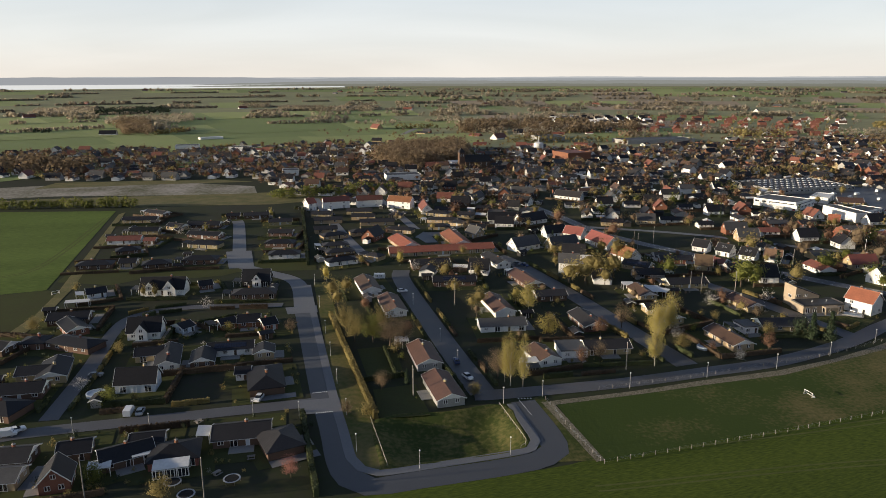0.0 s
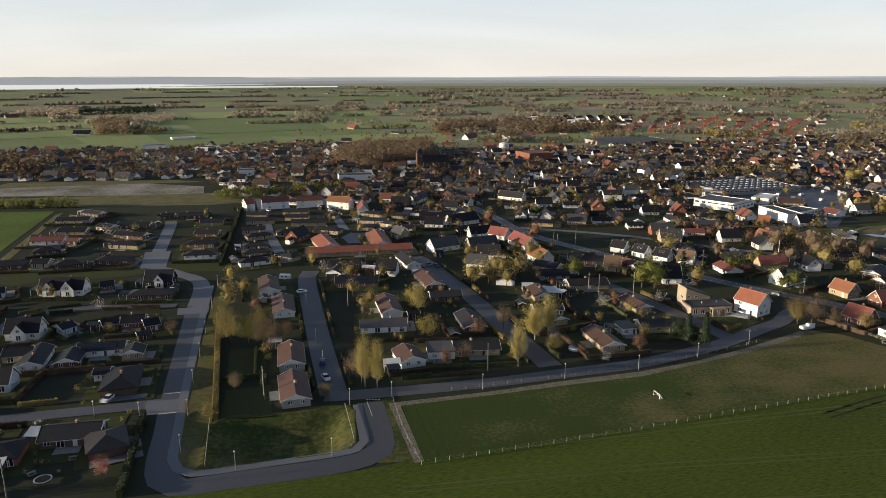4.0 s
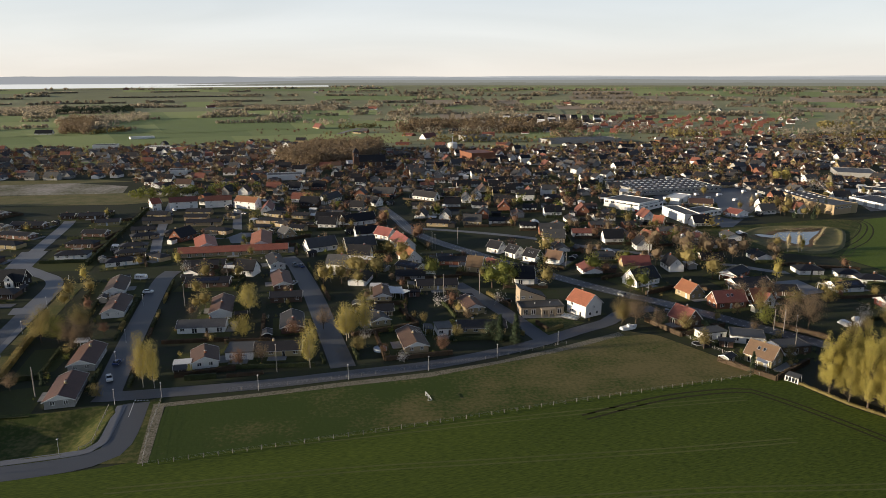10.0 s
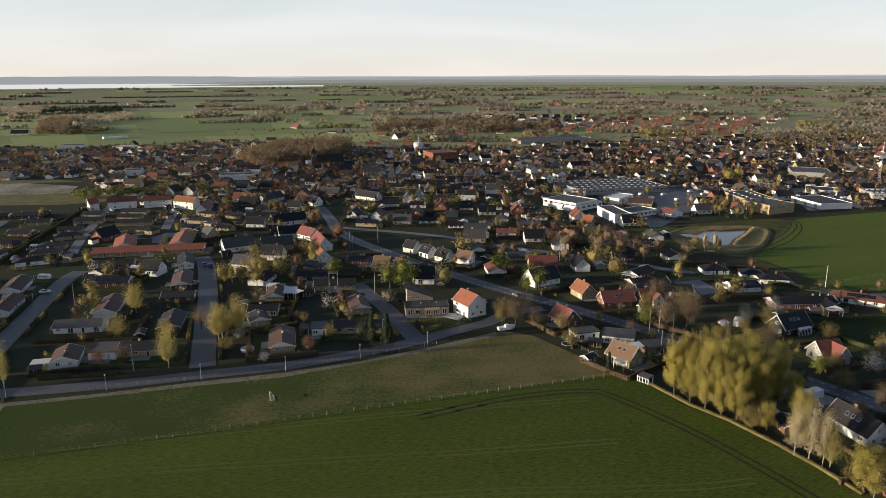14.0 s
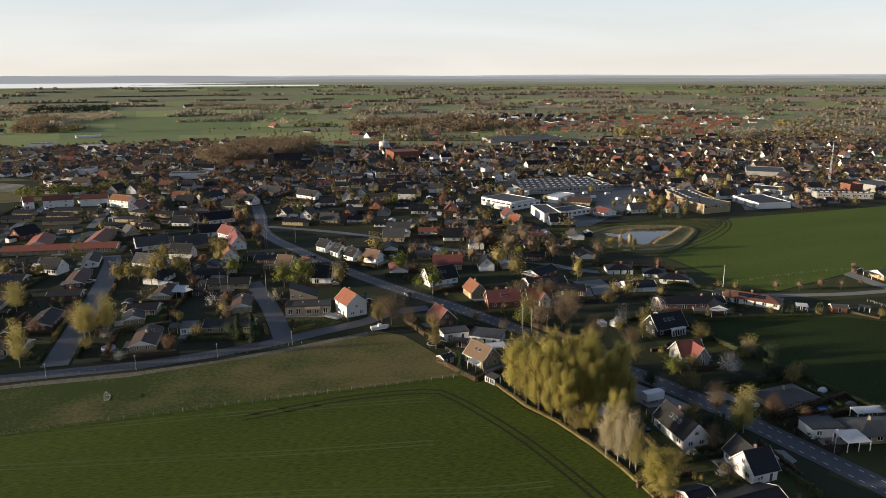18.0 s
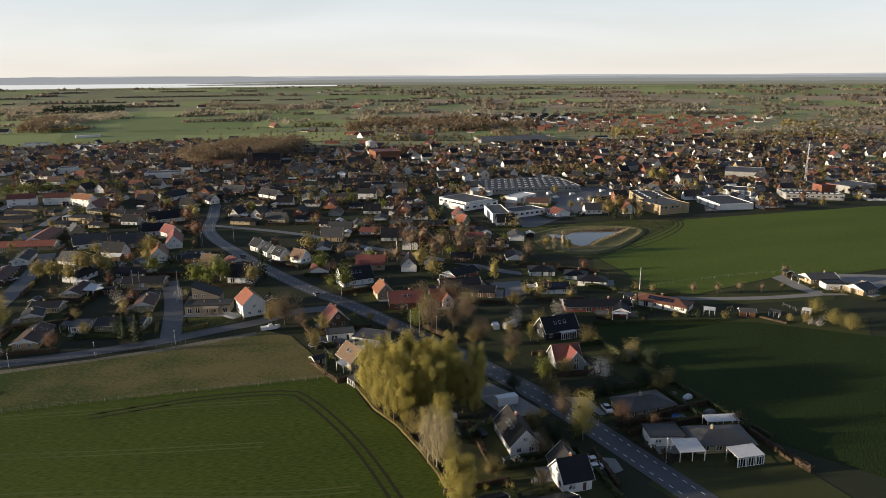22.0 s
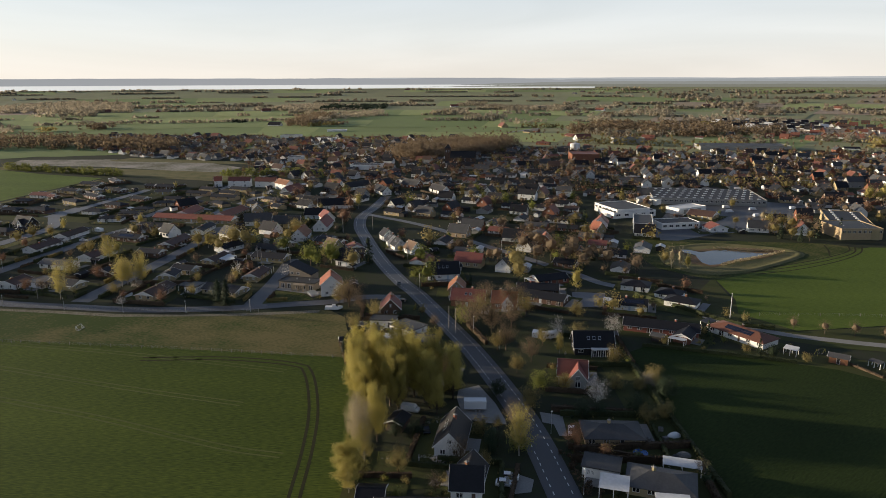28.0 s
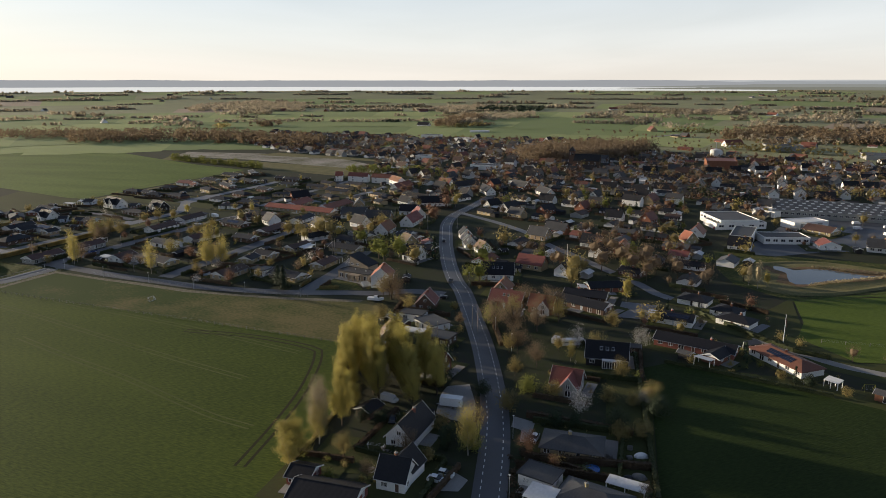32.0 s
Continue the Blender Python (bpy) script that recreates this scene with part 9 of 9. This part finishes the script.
r = random.Random(9)
bands = [850, 985, 1130, 1290, 1480, 1720, 2020, 2380, 2780, 3180, 3560, 3900]
seed = 100
for j in range(len(bands) - 1):
    a = -84.0
    while a < 62:
        step = r.uniform(4, 11) * (1.0 if j < 5 else 0.8)
        mid = a + step / 2
        town = (-33 < mid < 36 and j < 1) or (8 < mid < 27 and 1 < j < 5)
        wet = 0
        d0, d1 = bands[j] + r.uniform(-20, 20), bands[j + 1] + 24
        if a < -8:
            d1 = min(d1, 3800)
        kind = r.random()
        lush = 0.94 if a < -8 else 0.78
        if not (j < 1 and town):
            if kind < lush:
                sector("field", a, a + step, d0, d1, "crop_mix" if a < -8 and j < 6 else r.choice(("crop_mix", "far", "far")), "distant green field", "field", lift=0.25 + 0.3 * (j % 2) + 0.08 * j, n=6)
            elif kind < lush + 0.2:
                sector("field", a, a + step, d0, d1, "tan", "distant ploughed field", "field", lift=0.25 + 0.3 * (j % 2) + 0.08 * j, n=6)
        open_land = j < 4 and -75 < mid < -1
        if open_land and r.random() < 0.88:
            a += step
            continue
        if not town:
            size = 1.3 + (d0 - 1000) / 900
            if r.random() < 0.9:
                seed += 1
                u0, u1 = sorted((a + r.uniform(0, step), a + r.uniform(0, step)))
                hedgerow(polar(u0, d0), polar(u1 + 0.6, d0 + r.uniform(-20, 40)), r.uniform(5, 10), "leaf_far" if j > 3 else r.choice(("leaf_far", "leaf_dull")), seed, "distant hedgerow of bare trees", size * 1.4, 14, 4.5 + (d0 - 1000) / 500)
            if r.random() < (0.4 if a < -8 else 0.95):
                seed += 1
                m, w2 = a + step / 2, r.uniform(0.8, 2.4)
                e0 = r.uniform(d0, (d0 + d1) / 2)
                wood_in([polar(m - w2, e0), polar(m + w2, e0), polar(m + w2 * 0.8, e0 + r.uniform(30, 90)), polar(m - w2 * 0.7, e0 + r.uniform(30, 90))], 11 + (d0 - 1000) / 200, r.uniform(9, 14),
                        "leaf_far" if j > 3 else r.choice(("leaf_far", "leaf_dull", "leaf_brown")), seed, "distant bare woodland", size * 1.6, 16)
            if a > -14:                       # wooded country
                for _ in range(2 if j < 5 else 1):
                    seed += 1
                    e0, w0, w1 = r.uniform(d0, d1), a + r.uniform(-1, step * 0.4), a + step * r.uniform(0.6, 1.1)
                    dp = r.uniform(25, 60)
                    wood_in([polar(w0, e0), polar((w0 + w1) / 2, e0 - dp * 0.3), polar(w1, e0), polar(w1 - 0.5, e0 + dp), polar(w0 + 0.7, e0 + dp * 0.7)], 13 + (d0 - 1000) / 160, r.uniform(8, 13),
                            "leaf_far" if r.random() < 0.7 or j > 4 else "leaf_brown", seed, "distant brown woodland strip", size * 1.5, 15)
            if r.random() < 0.22:
                x, y = polar(a + r.uniform(0, step), r.uniform(d0, d1))
                z = land_height(math.hypot(x - CX, y - CY))
                plain_house(x, y, r.uniform(-60, 60), 26, 12, "v", r.choice("rgrd"), r.choice("rgyw"), True, z)
        a += step

# headlands along the near shore of the fjord
for i in range(16):
    a = -78 + i * 4.4 + r.uniform(-1.2, 1.2)
    seed += 1
    w2, e0 = r.uniform(0.5, 1.8), r.uniform(3740, 3800)
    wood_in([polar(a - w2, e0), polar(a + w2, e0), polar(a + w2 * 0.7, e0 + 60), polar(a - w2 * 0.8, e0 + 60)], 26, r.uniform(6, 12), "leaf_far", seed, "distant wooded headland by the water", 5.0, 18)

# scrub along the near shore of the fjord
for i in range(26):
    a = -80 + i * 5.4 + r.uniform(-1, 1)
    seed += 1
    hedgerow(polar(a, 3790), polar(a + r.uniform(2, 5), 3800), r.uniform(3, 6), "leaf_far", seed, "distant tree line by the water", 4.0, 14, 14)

FAR_TREES.make("town_trees", "many bare and budding trees among the far houses", "trees")
FAR_HOUSES.make("town_houses", "crowded far houses with dark and red roofs", "houses")
